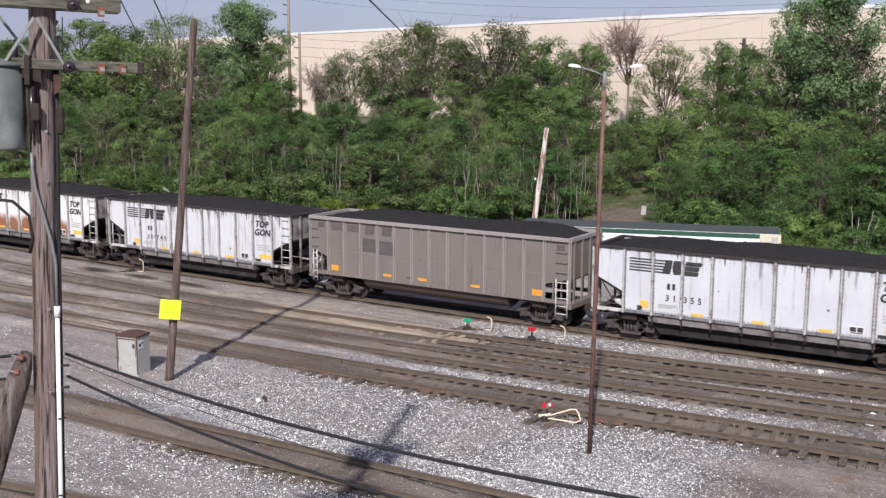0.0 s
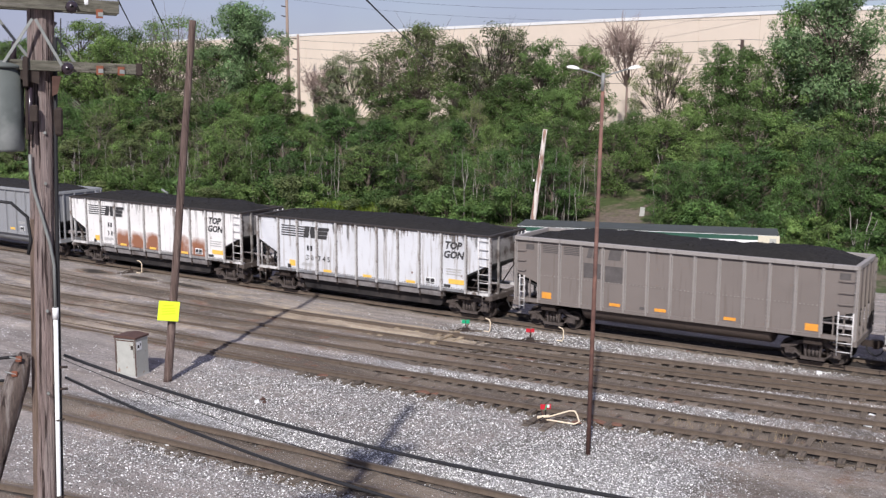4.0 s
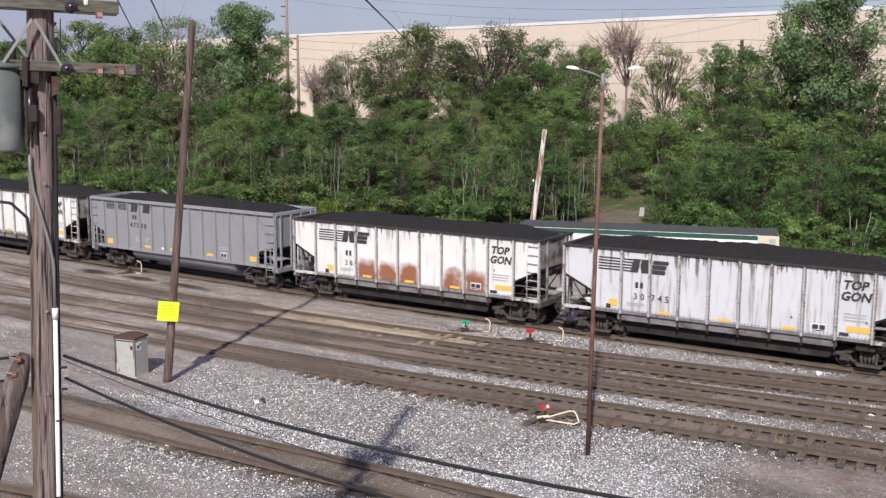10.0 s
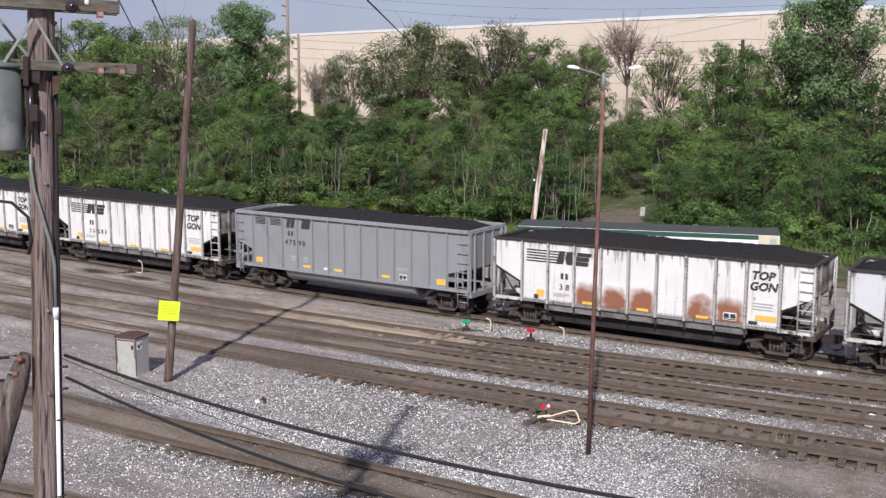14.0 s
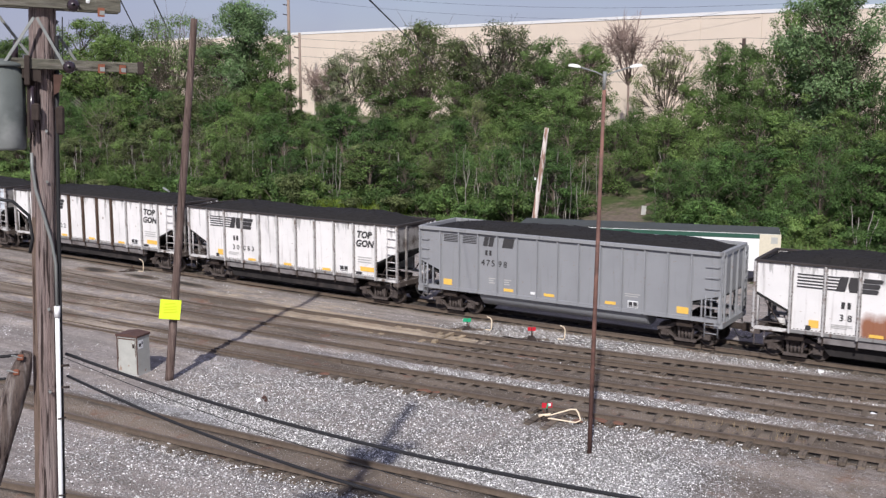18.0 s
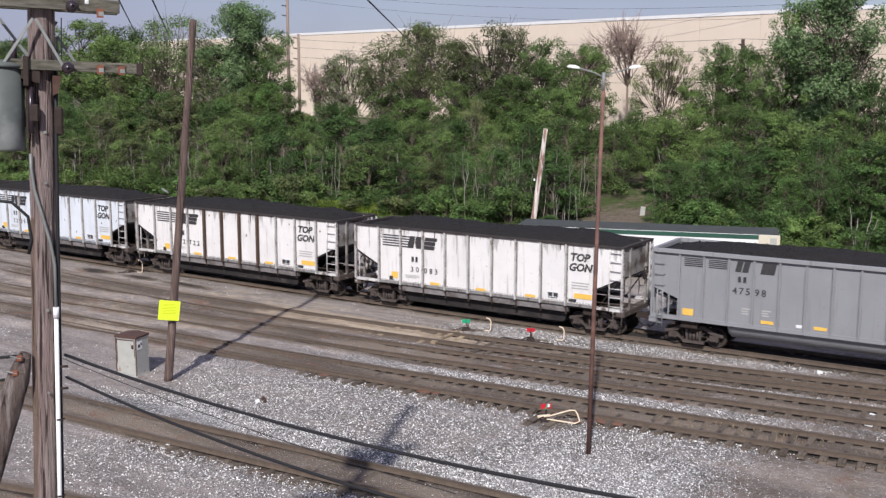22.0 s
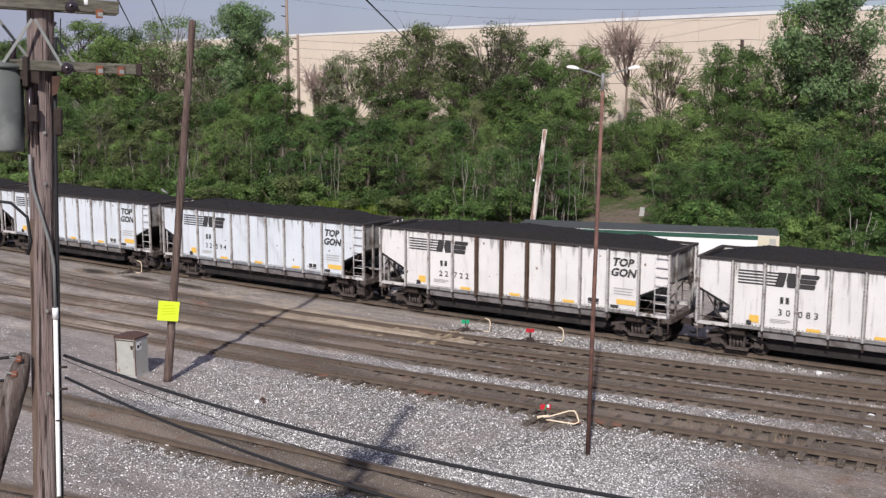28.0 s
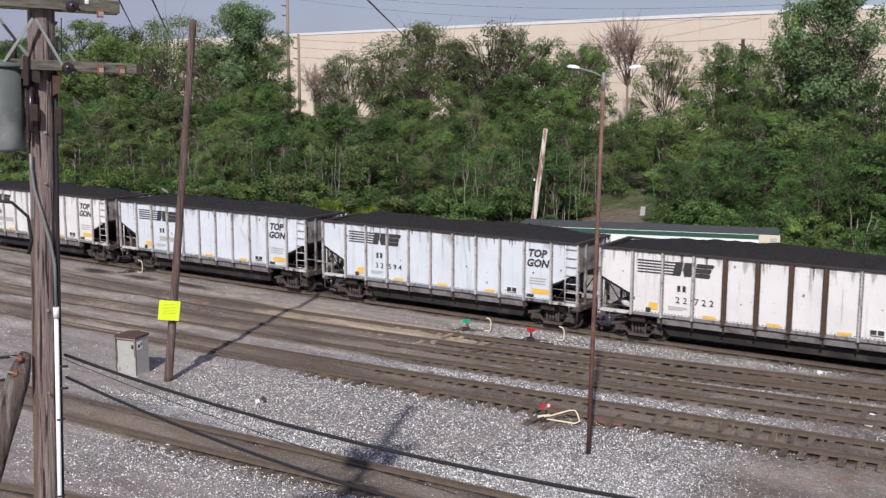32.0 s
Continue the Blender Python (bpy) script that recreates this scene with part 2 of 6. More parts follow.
# ---- ground: one sheet with the bank behind the yard ----
def bank(x, y):
    """Height of the bare ground."""
    foot = 25.5 + 0.12 * (x - 10)
    t = min(max((y - foot) / 34.0, 0.0), 1.0)
    return -0.22 + 5.5 * t * t * (3 - 2 * t)


def ramp(v, a, b):
    t = min(max((v - a) / (b - a), 0.0), 1.0)
    return t * t * (3 - 2 * t)


def zone_at(x, y):
    """How gravelly, stained or darkened as shade, and dusty the yard is there."""
    dist = {k: abs(y - line_y(c, x)) if lo - 2 < x < hi + 2 else 99 for k, (c, lo, hi) in TRACKS.items()}
    near = min(dist.values())
    tight = min(dist["railway_track_yard_a"], dist["railway_track_near"]) < 1.8
    stain_shade = 1 - ramp(near, 0.75 if tight else 0.9, 1.25 if tight else 1.7)
    if dist["railway_track_near"] < 1.8:
        stain_shade *= 0.8
    a, f = line_y(TRACKS["railway_track_yard_a"][0], x), line_y(TRACKS["railway_track_near"][0], x)
    white = 0.15
    if y < a - 0.6:
        white = 0.22 + 0.35 * ramp(x, 31.5, 36.5) - 0.06 * ramp(x, 45, 50)
        white += 0.6 * (1 - ramp(math.hypot((x - 53.7) / 1.2, y + 15.2), 1.2, 4.2))
        if y < f:
            white = 0.24 + 0.1 * ramp(x, 38, 42) + 0.2 * ramp(f - y, 4.0, 1.2)
        white += 0.5 * ramp(1.6 - abs(y - f - 1.7), 0, 1.2)
        if x > 50 and y > f:
            white += 0.12
        white -= 0.55 * (1 - ramp(math.hypot(x - 31, y + 18), 4, 8)) + 0.45 * ramp(x, 56.0, 58.5)
    else:
        white = 0.1 + 0.55 * ramp(x, 34, 42) * ramp(near, 1.0, 1.5)
        if y > line_y(TRACKS["railway_track_yard_c"][0], x) + 1.0:
            white = 0.10 + 0.5 * ramp(x, 38, 42) * (1 - ramp(abs(y + 0.9 - 0.2 * (x - 42)), 1.2, 2.5))
    white += 0.4 * (1 - ramp(math.hypot((x - 21) / 4.5, (y + 5.2) / 0.9), 0.5, 1.3)) + 0.35 * (1 - ramp(math.hypot((x - 12) / 3.0, (y + 8.0) / 0.8), 0.5, 1.3))
    dust = 0.36 * (1 - ramp(x, 28, 44)) * ramp(y, -15, -9) * (1 - 0.6 * ramp(y, -4, -1))
    c = line_y(TRACKS["railway_track_yard_c"][0], x)
    dust += 1.1 * (1 - ramp(abs(y - c - 0.3), 0.9, 1.5)) * (1 - ramp(abs(x - 37), 4.5, 8))
    b = line_y(TRACKS["railway_track_yard_b"][0], x)
    dust += 0.3 * (1 - ramp(abs(y - b), 0.8, 1.5)) * (1 - ramp(x, 28, 36))
    dust += 0.36 * (1 - ramp(abs(y - a), 0.8, 1.5)) * (1 - ramp(x, 26, 34))
    stain_shade *= (1 - 0.6 * min(dust, 1.0)) * (0.7 + 0.3 * ramp(x, 25, 39))
    stain_shade += 0.2 * (1 - ramp(x, 28, 40)) * ramp(y, -15, -12) * (1 - ramp(y, -3.5, -1.5))
    stain_shade += 0.7 * (1 - ramp(x, 30, 40)) * noise.noise((x * 0.16, y * 0.75, 4)) * ramp(y, -15, -12)
    stain_shade = max(stain_shade, 0.52 * ramp(x, 54.0, 58.0) * ramp(y, -26, -20))
    # dark hollows along the rails, their shade put into the ground's colour
    stain_shade += 0.6 * (1 - ramp(abs(near - 0.75), 0.1, 0.32)) * ramp(x, 30, 38)
    # gravel and pale dirt lying in patches between the rails
    loose = ramp(noise.noise((x * 0.55, y * 1.6, 7)), 0.02, 0.3) * ramp(x, 30, 36)
    if dist["railway_track_yard_b"] < 0.66 or dist["railway_track_yard_c"] < 0.6:
        stain_shade -= 0.42 * loose
        white += 0.42 * loose
    dust += 0.22 * ramp(y, c + 1.0, c + 1.6) * (1 - ramp(y, -1.6, -1.0)) * ramp(x, 22, 28) * (1 - ramp(x, 42, 46))
    # oil-dark soil round the near switch stand
    stain_shade += 0.55 * (1 - ramp(math.hypot((x - 50.2) / 1.3, (y + 11.3) / 0.9), 0.4, 1.2))
    # main track only: the train's shade deepened in the ground's colour
    stain_shade += 0.75 * (1 - ramp(dist["railway_track_main"], 0.7, 1.1))
    for ox, oy, ow, od in ((22.4, -2.2, 2.0, 0.45), (14.8, -2.4, 1.7, 0.6), (18.5, -2.2, 1.5, 0.4)):
        stain_shade = max(stain_shade, 1.6 * (1 - ramp(math.hypot((x - ox) / ow, (y - oy) / od), 0.5, 1.3)))
    if x > 22 and y > 6:
        white, dust, stain_shade = 0.2, 0.2, 0
    return white, stain_shade, dust


def build_ground():
    def axis(lo, hi, fine_lo, fine_hi, far, step):
        a = list(np.arange(lo, fine_lo, 2.0)) + list(np.arange(fine_lo, fine_hi, step)) + list(np.arange(fine_hi, hi + 0.1, 2.0))
        return [-far, -far / 3, lo - 120, lo - 40] + a + [hi + 40, hi + 120, far / 3, far]

    xs, ys = axis(-90, 110, 8, 66, 2500.0, 0.4), axis(-60, 120, -32, 6, 2500.0, 0.2)
    verts, zones = [], []
    for y in ys:
        for x in xs:
            z = bank(min(max(x, -200), 200), y)
            if abs(x) < 150 and -60 < y < 130:
                z += 0.035 * noise.noise((x * 0.5, y * 0.5, 0)) + 0.02 * noise.noise((x * 2, y * 2, 5))
                if y > 26:
                    z += 0.35 * noise.noise((x * 0.15, y * 0.15, 3))
                elif y < 4:
                    w, s, d = zone_at(x, y)
                    z += 0.05 * max(0, w - 0.4) + s * (0.028 + 0.03 * noise.noise((x * 1.3, y * 1.3, 9)))
                    d = min(abs(y - line_y(q, x)) for q, lo, hi in TRACKS.values())
                    z += (0.125 * (1 - ramp(x, 35, 44)) + 0.055 * (1 - ramp(x, 24, 34))) * (1 - ramp(d, 1.2, 2.2)) * (1.0 if y < -2.5 else 0.0)
                    z += 0.035 * (1 - ramp(d, 0.45, 0.62)) * ramp(x, 33, 40) * (1.0 if -14 < y < -2.5 else 0.0)
                    z -= 0.09 * (1 - ramp(abs(d - 0.75), 0.06, 0.3)) * (0.6 + 0.8 * noise.noise((x * 0.7, y, 2)))
                    for nm in ("railway_track_yard_a", "railway_track_near"):
                        e = y - line_y(TRACKS[nm][0], x)
                        if -1.7 < e < -0.75:
                            z -= 0.10 * math.sin((e + 1.7) / 0.95 * math.pi) * ramp(x, 34, 40) * (0.7 + 0.6 * noise.noise((x * 0.4, 3, 1)))
            verts.append((x, y, z))
            zones.append(zone_at(x, y))
    w = len(xs)
    faces = [(j * w + i, j * w + i + 1, (j + 1) * w + i + 1, (j + 1) * w + i) for j in range(len(ys) - 1) for i in range(w - 1)]
    me = bpy.data.meshes.new("ground")
    me.from_pydata(verts, [], faces)
    at = me.attributes.new("zone", "FLOAT_COLOR", "POINT")
    at.data.foreach_set("color", np.array([(*z, 1.0) for z in zones], dtype=np.float32).ravel())
    me.materials.append(M["ground"])
    me.materials.append(M["grass"])
    me.materials.append(M["bare_soil"])
    for p in me.polygons:
        p.use_smooth = True
        c = p.center
        p.material_index = 1 if c.y > (17 if c.x > 47 else 19 + 0.12 * (c.x - 10)) + 1.5 * noise.noise((c.x * .3, c.y * .3, 0)) or abs(c.x) > 190 or c.y > 125 else 0
        for sx, sy, sr in ((31.0, 33.6, 2.0), (49.5, 28.5, 2.2)):
            if math.hypot(c.x - sx, (c.y - sy) * 0.6) < sr + noise.noise((c.x, c.y, 1)):
                p.material_index = 2
    tagged(new("ground", me), "grey cinder and gravel yard ground rising to a weedy bank", "ground", kind="structure")


build_ground()

# ---- tracks ----


def build_track(name, coef, x0, x1, label):
    tr = tagged(new(name), label, "railway track", kind="structure")
    n = int((x1 - x0) / 2.0)
    for side in (-0.7525, 0.7525):
        bm = bmesh.new()
        prof = [(-0.07, -0.17), (0.07, -0.17), (0.07, -0.155), (0.015, -0.135), (0.015, -0.04), (0.036, -0.03), (0.036, 0.0),
                (-0.036, 0.0), (-0.036, -0.03), (-0.015, -0.04), (-0.015, -0.135), (-0.07, -0.155)]
        rings = []
        for i in range(n + 1):
            x = x0 + (x1 - x0) * i / n
            dy = coef[1] + 2 * coef[2] * x
            nx, ny = -dy, 1.0
            q = math.hypot(nx, ny)
            wob = 0.01 * noise.noise((x * .3, side, coef[0]))
            rings.append([bm.verts.new((x + nx / q * (side + u), line_y(coef, x) + ny / q * (side + u) + wob, w)) for u, w in prof])
        k = len(prof)
        for a, b in zip(rings, rings[1:]):
            for j in range(k):
                f = bm.faces.new((a[j], a[(j + 1) % k], b[(j + 1) % k], b[j]))
                f.material_index = 1 if 5 <= j <= 7 else 0
        part("rail", bm, [M["rail"], M["rail_top"]], tr)
    return tr


for nm, (coef, a, b) in TRACKS.items():
    build_track(nm, coef, a, b, "rusty steel railway track on worn wooden ties in gravel")


def inner_rail(owner, coef, x0, x1, o0, o1):
    """A guard or switch rail lying between the running rails, its offset going from o0 to o1."""
    bm = bmesh.new()
    pts = []
    for i in range(13):
        x = x0 + (x1 - x0) * i / 12
        dy = coef[1] + 2 * coef[2] * x
        q = math.hypot(1.0, dy)
        o = o0 + (o1 - o0) * i / 12
        pts.append((x - dy / q * o, line_y(coef, x) + o / q))
    for (xa, ya), (xb, yb) in zip(pts, pts[1:]):
        a = math.atan2(yb - ya, xb - xa)
        add_box(bm, 0, math.hypot(xb - xa, yb - ya), -0.034, 0.034, -0.15, -0.012, 0, Matrix.Translation((xa, ya, 0)) @ Matrix.Rotation(a, 4, "Z"))
    part("guard_rail", bm, M["rail"], owner, "rusty guard rail inside the running rails")


for nm, x0, x1, o0, o1 in (("railway_track_yard_a", 20, 44, -0.34, -0.56), ("railway_track_yard_a", 18, 40, 0.22, 0.55), ("railway_track_yard_b", 10, 33, 0.05, 0.6),
                           ("railway_track_yard_c", 10, 38, 0.0, 0.6), ("railway_track_yard_c", 46, 60, -0.5, -0.1), ("railway_track_yard_a", 4, 24, 0.1, -0.5)):
    inner_rail(bpy.data.objects[nm], TRACKS[nm][0], x0, x1, o0, o1)


# ---- coal cars ----
def curve_pose(x):
    """A pose on the main track at the distance x, facing along it."""
    return pose(x, KC * x * x, 0, 0, 0, math.degrees(math.atan(2 * KC * x)))


def travel(t):
    """How far the train has rolled after t seconds."""
    u = t / 16 - 1
    return 48.153 + 46.828 * u - 0.253 * (2 * u * u - 1)


def paint(name, color, streak=0.0, dirt=(0.33, 0.30, 0.28), rust=0.0, rough=0.55, fade=0.5, soot=0.0):
    """Car paint: plain colour, faint fading, dark drips that hang down, and, with rust, round rust burns low on a panel."""
    m = bpy.data.materials.new(name)
    m.use_nodes = True
    n, l = m.node_tree.nodes, m.node_tree.links
    b = n["Principled BSDF"]
    b.inputs["Roughness"].default_value, b.inputs["Specular IOR Level"].default_value = rough, 0.35
    tc = n.new("ShaderNodeTexCoord").outputs["Object"]
    oi = n.new("ShaderNodeObjectInfo")

    def mapped(scale):
        mp = n.new("ShaderNodeMapping")
        mp.inputs["Scale"].default_value = scale
        l.new(tc, mp.inputs["Vector"])
        ad = n.new("ShaderNodeVectorMath")
        l.new(mp.outputs[0], ad.inputs[0])
        cx = n.new("ShaderNodeCombineXYZ")
        mu = n.new("ShaderNodeMath")
        mu.operation = "MULTIPLY"
        l.new(oi.outputs["Random"], mu.inputs[0])
        mu.inputs[1].default_value = 40
        l.new(mu.outputs[0], cx.inputs["X"])
        l.new(mu.outputs[0], cx.inputs["Z"])
        l.new(cx.outputs[0], ad.inputs[1])
        return ad.outputs[0]

    def noise_fac(scale, detail=4.0, lo=0.5, hi=0.7):
        t = n.new("ShaderNodeTexNoise")
        t.inputs["Scale"].default_value, t.inputs["Detail"].default_value = 1.0, detail
        l.new(mapped(scale), t.inputs["Vector"])
        r = n.new("ShaderNodeMapRange")
        r.inputs["From Min"].default_value, r.inputs["From Max"].default_value = lo, hi
        l.new(t.outputs["Fac"], r.inputs["Value"])
        return r.outputs[0]

    def blend(fac, c0, c1, amount=1.0):
        mx = n.new("ShaderNodeMix")
        mx.data_type = "RGBA"
        mu = n.new("ShaderNodeMath")
        mu.operation = "MULTIPLY"
        l.new(fac, mu.inputs[0])
        mu.inputs[1].default_value = amount
        l.new(mu.outputs[0], mx.inputs["Factor"])
        if isinstance(c0, tuple):
            mx.inputs[6].default_value = (*c0, 1)
        else:
            l.new(c0, mx.inputs[6])
        mx.inputs[7].default_value = (*c1, 1)
        return mx.outputs[2]

    dull = tuple(c * 0.82 for c in color)
    out = blend(noise_fac((0.9, 1, 0.9), 5, 0.4, 0.7), color, dull, fade)
    out = blend(noise_fac((7, 1, 0.45), 3, 0.60 - 0.05 * (streak > 0.5), 0.72 - 0.05 * (streak > 0.5)), out, dirt, 0.25 + streak)
    if soot:
        # black drips washed down from the coal over the rim
        top = n.new("ShaderNodeSeparateXYZ")
        l.new(tc, top.inputs[0])
        up = n.new("ShaderNodeMapRange")
        for k, x in zip(("From Min", "From Max", "To Min", "To Max"), (0.9, 2.58, 0.0, 1.0)):
            up.inputs[k].default_value = x
        l.new(top.outputs["Z"], up.inputs["Value"])
        sq = n.new("ShaderNodeMath")
        sq.operation = "POWER"
        l.new(up.outputs[0], sq.inputs[0])
        sq.inputs[1].default_value = 2.2
        drip = n.new("ShaderNodeMath")
        drip.operation = "MULTIPLY_ADD"
        l.new(sq.outputs[0], drip.inputs[0])
        drip.inputs[1].default_value = 0.75
        l.new(noise_fac((6, 1, 0.7), 4, 0.46, 0.74), drip.inputs[2])
        edge = n.new("ShaderNodeMapRange")
        edge.inputs["From Min"].default_value, edge.inputs["From Max"].default_value = 0.86, 1.16
        l.new(drip.outputs[0], edge.inputs["Value"])
        out = blend(edge.outputs[0], out, (0.10, 0.095, 0.092), soot)
    out = blend(noise_fac((14, 1, 14), 2, 0.69, 0.75), out, (0.22, 0.12, 0.07), 0.6)
    if rust:
        sp = n.new("ShaderNodeSeparateXYZ")
        l.new(tc, sp.inputs[0])

        def math_(op, a, b_=0.0):
            q = n.new("ShaderNodeMath")
            q.operation = op
            for i, v in enumerate((a, b_)):
                if isinstance(v, (int, float)):
                    q.inputs[i].default_value = v
                else:
                    l.new(v, q.inputs[i])
            return q.outputs[0]

        ux = math_("POWER", math_("ABSOLUTE", math_("DIVIDE", sp.outputs["X"], 0.58)), 4.0)
        uz = math_("POWER", math_("ABSOLUTE", math_("DIVIDE", sp.outputs["Z"], 1.0 * rust)), 4.0)
        t = n.new("ShaderNodeTexNoise")
        t.inputs["Scale"].default_value, t.inputs["Detail"].default_value = 2.2, 6.0
        l.new(mapped((1, 1, 1)), t.inputs["Vector"])
        q = math_("SUBTRACT", math_("ADD", math_("MULTIPLY", t.outputs["Fac"], 1.9), 0.0), math_("ADD", ux, uz))
        r = n.new("ShaderNodeMapRange")
        r.inputs["From Min"].default_value, r.inputs["From Max"].default_value = -0.35, 0.75
        l.new(q, r.inputs["Value"])
        out = blend(r.outputs[0], out, (0.25, 0.088, 0.036), 0.95)
    l.new(out, b.inputs["Base Color"])
    t = n.new("ShaderNodeTexNoise")
    t.inputs["Scale"].default_value = 1.6
    l.new(tc, t.inputs["Vector"])
    bp = n.new("ShaderNodeBump")
    bp.inputs["Strength"].default_value, bp.inputs["Distance"].default_value = 0.12, 0.05
    l.new(t.outputs["Fac"], bp.inputs["Height"])
    l.new(bp.outputs[0], b.inputs["Normal"])
    return m


M["yellow"] = mat("yellow_reflector", (0.78, 0.48, 0.10), 0.5, grain=0.15, grain_scale=6)
M["orange"] = mat("orange_reflector", (0.72, 0.31, 0.05), 0.5, grain=0.2, grain_scale=6)
M["decal"] = mat("faded_black_paint", (0.045, 0.043, 0.045), 0.7, grain=0.3, grain_scale=5)
M["decal_faint"] = mat("faint_grey_stencil", (0.42, 0.41, 0.40), 0.7)
M["plate_white"] = mat("white_plate", (0.75, 0.75, 0.75), 0.6, grain=0.06)
M["wheel"] = mat("worn_wheel_steel", (0.06, 0.05, 0.045), 0.6, 0.5, grain=0.3)
M["tread"] = mat("worn_wheel_tread", (0.075, 0.06, 0.053), 0.6, 0.4)
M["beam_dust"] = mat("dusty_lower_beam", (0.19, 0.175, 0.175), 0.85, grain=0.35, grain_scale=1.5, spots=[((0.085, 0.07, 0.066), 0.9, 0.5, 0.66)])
# near-black colour carries the dark under the car and hides the ground
M["tub_black"] = mat("black_hopper_bottom", (0.024, 0.021, 0.021), 0.85, grain=0.4, grain_scale=2, spots=[((0.045, 0.037, 0.035), 0.8, 0.52, 0.66)])
M["truck_dust"] = mat("dusty_cast_steel", (0.088, 0.072, 0.066), 0.85, 0.1, grain=0.4, grain_scale=5, spots=[((0.05, 0.038, 0.033), 2.0, 0.5, 0.65)])
M["ledge"] = mat("chipped_white_ledge_paint", (0.58, 0.56, 0.55), 0.65, grain=0.3, grain_scale=4, spots=[((0.12, 0.09, 0.075), 2.2, 0.54, 0.62)])
M["trim_white"] = mat("chipped_white_ladder_paint", (0.58, 0.56, 0.55), 0.6, grain=0.25, grain_scale=6)
M["end_grime"] = mat("sooty_chipped_end_paint", (0.085, 0.068, 0.06), 0.75, grain=0.4, grain_scale=3, spots=[((0.42, 0.40, 0.39), 3.0, 0.60, 0.66)])
M["end_sheet"] = mat("grimy_end_sheet_paint", (0.26, 0.245, 0.235), 0.75, grain=0.35, grain_scale=2, spots=[((0.08, 0.062, 0.054), 1.4, 0.48, 0.62)])
M["blot"] = mat("dark_overpainted_patch", (0.10, 0.09, 0.088), 0.7, grain=0.3, grain_scale=3)


def lettering(body, size, material, parent, m, name="lettering", shear=0.0, bold=0.0, spacing=1.0):
    cu = bpy.data.curves.new(name, "FONT")
    cu.body, cu.size, cu.shear, cu.offset, cu.space_character = body, size, shear, bold, spacing
    cu.extrude = 0.003
    cu.resolution_u = 2
    tmp = bpy.data.objects.new(name, cu)
    me = bpy.data.meshes.new_from_object(tmp)
    me.materials.clear()
    me.materials.append(material)
    bpy.data.objects.remove(tmp)
    ob = part(name, me, None, parent, m=m)
    return ob


def lathe(profile, sides=20, mats=None):
    """Profile of (radius, y) turned round the y axis."""
    bm = bmesh.new()
    rings = [[bm.verts.new((r * math.cos(2 * math.pi * k / sides), y, r * math.sin(2 * math.pi * k / sides))) for k in range(sides)] for r, y in profile]
    for i, (a, b) in enumerate(zip(rings, rings[1:])):
        for k in range(sides):
            f = bm.faces.new((a[k], b[k], b[(k + 1) % sides], a[(k + 1) % sides]))
            f.smooth = True
            f.material_index = mats[i] if mats else 0
    return bm


WHEEL_R = 0.42


def wheelset_mesh():
    bm = lathe([(0.06, -1.0), (0.075, -0.86), (0.13, -0.84), (0.14, -0.80), (0.33, -0.78), (0.36, -0.83), (0.42, -0.83), (0.425, -0.74), (0.455, -0.72),
                (0.455, -0.695), (0.36, -0.69), (0.33, -0.73), (0.14, -0.72), (0.09, -0.66), (0.08, 0.66), (0.14, 0.72), (0.33, 0.73), (0.36, 0.69),
                (0.455, 0.695), (0.455, 0.72), (0.425, 0.74), (0.42, 0.83), (0.36, 0.83), (0.33, 0.78), (0.14, 0.80), (0.13, 0.84), (0.075, 0.86), (0.06, 1.0)],
               24, [0, 0, 0, 0, 0, 1, 1, 0, 0, 0, 0, 0, 0, 0, 0, 0, 0, 0, 0, 0, 1, 1, 0, 0, 0, 0, 0])
    for s in (-1, 1):
        for k in range(3):
            c = Matrix.Rotation(2 * math.pi * k / 3, 4, "Y")
            add_box(bm, -0.02, 0.02, s * 0.99, s * 1.02, 0.02, 0.05, 0, c)
    return mesh_of("wheelset", bm, [M["wheel"], M["tread"]])


WHEELSET = wheelset_mesh()


def side_frame_mesh():
    bm = bmesh.new()
    # a cast frame: top member, two legs, spring seat, journal boxes
    for o in ([(-1.25, 0.50), (-0.95, 0.52), (-0.45, 0.74), (0.45, 0.74), (0.95, 0.52), (1.25, 0.50), (1.25, 0.62), (1.0, 0.66), (0.5, 0.90), (-0.5, 0.90), (-1.0, 0.66), (-1.25, 0.62)],
              [(-0.45, 0.13), (0.45, 0.13), (0.50, 0.25), (-0.50, 0.25)],
              [(-0.50, 0.25), (-0.36, 0.13), (-0.75, 0.54), (-0.95, 0.52)],
              [(0.36, 0.13), (0.50, 0.25), (0.95, 0.52), (0.75, 0.54)],
              [(-0.30, 0.25), (-0.24, 0.25), (-0.24, 0.75), (-0.36, 0.75)],
              [(0.24, 0.25), (0.30, 0.25), (0.36, 0.75), (0.24, 0.75)]):
        add_prism(bm, o, -0.08, 0.08)
    for x in (-0.89, 0.89):
        add_prism(bm, [(x - 0.17, 0.30), (x + 0.17, 0.30), (x + 0.19, 0.56), (x - 0.19, 0.56)], -0.11, 0.09)
        add_prism(bm, [(x - 0.10, 0.34), (x + 0.10, 0.34), (x + 0.10, 0.50), (x - 0.10, 0.50)], -0.15, -0.11)
    for x in (-0.15, 0.0, 0.15):
        add_tube(bm, [(x, 0, 0.25), (x, 0, 0.62)], 0.06, 7)
    bmesh.ops.recalc_face_normals(bm, faces=bm.faces[:])
    return mesh_of("side_frame", bm, M["truck_dust"])


SIDE_FRAME = side_frame_mesh()
BOLSTER = mesh_of("truck", box(-0.22, 0.22, -1.05, 1.05, 0.52, 0.80, 0.04), M["dark"])
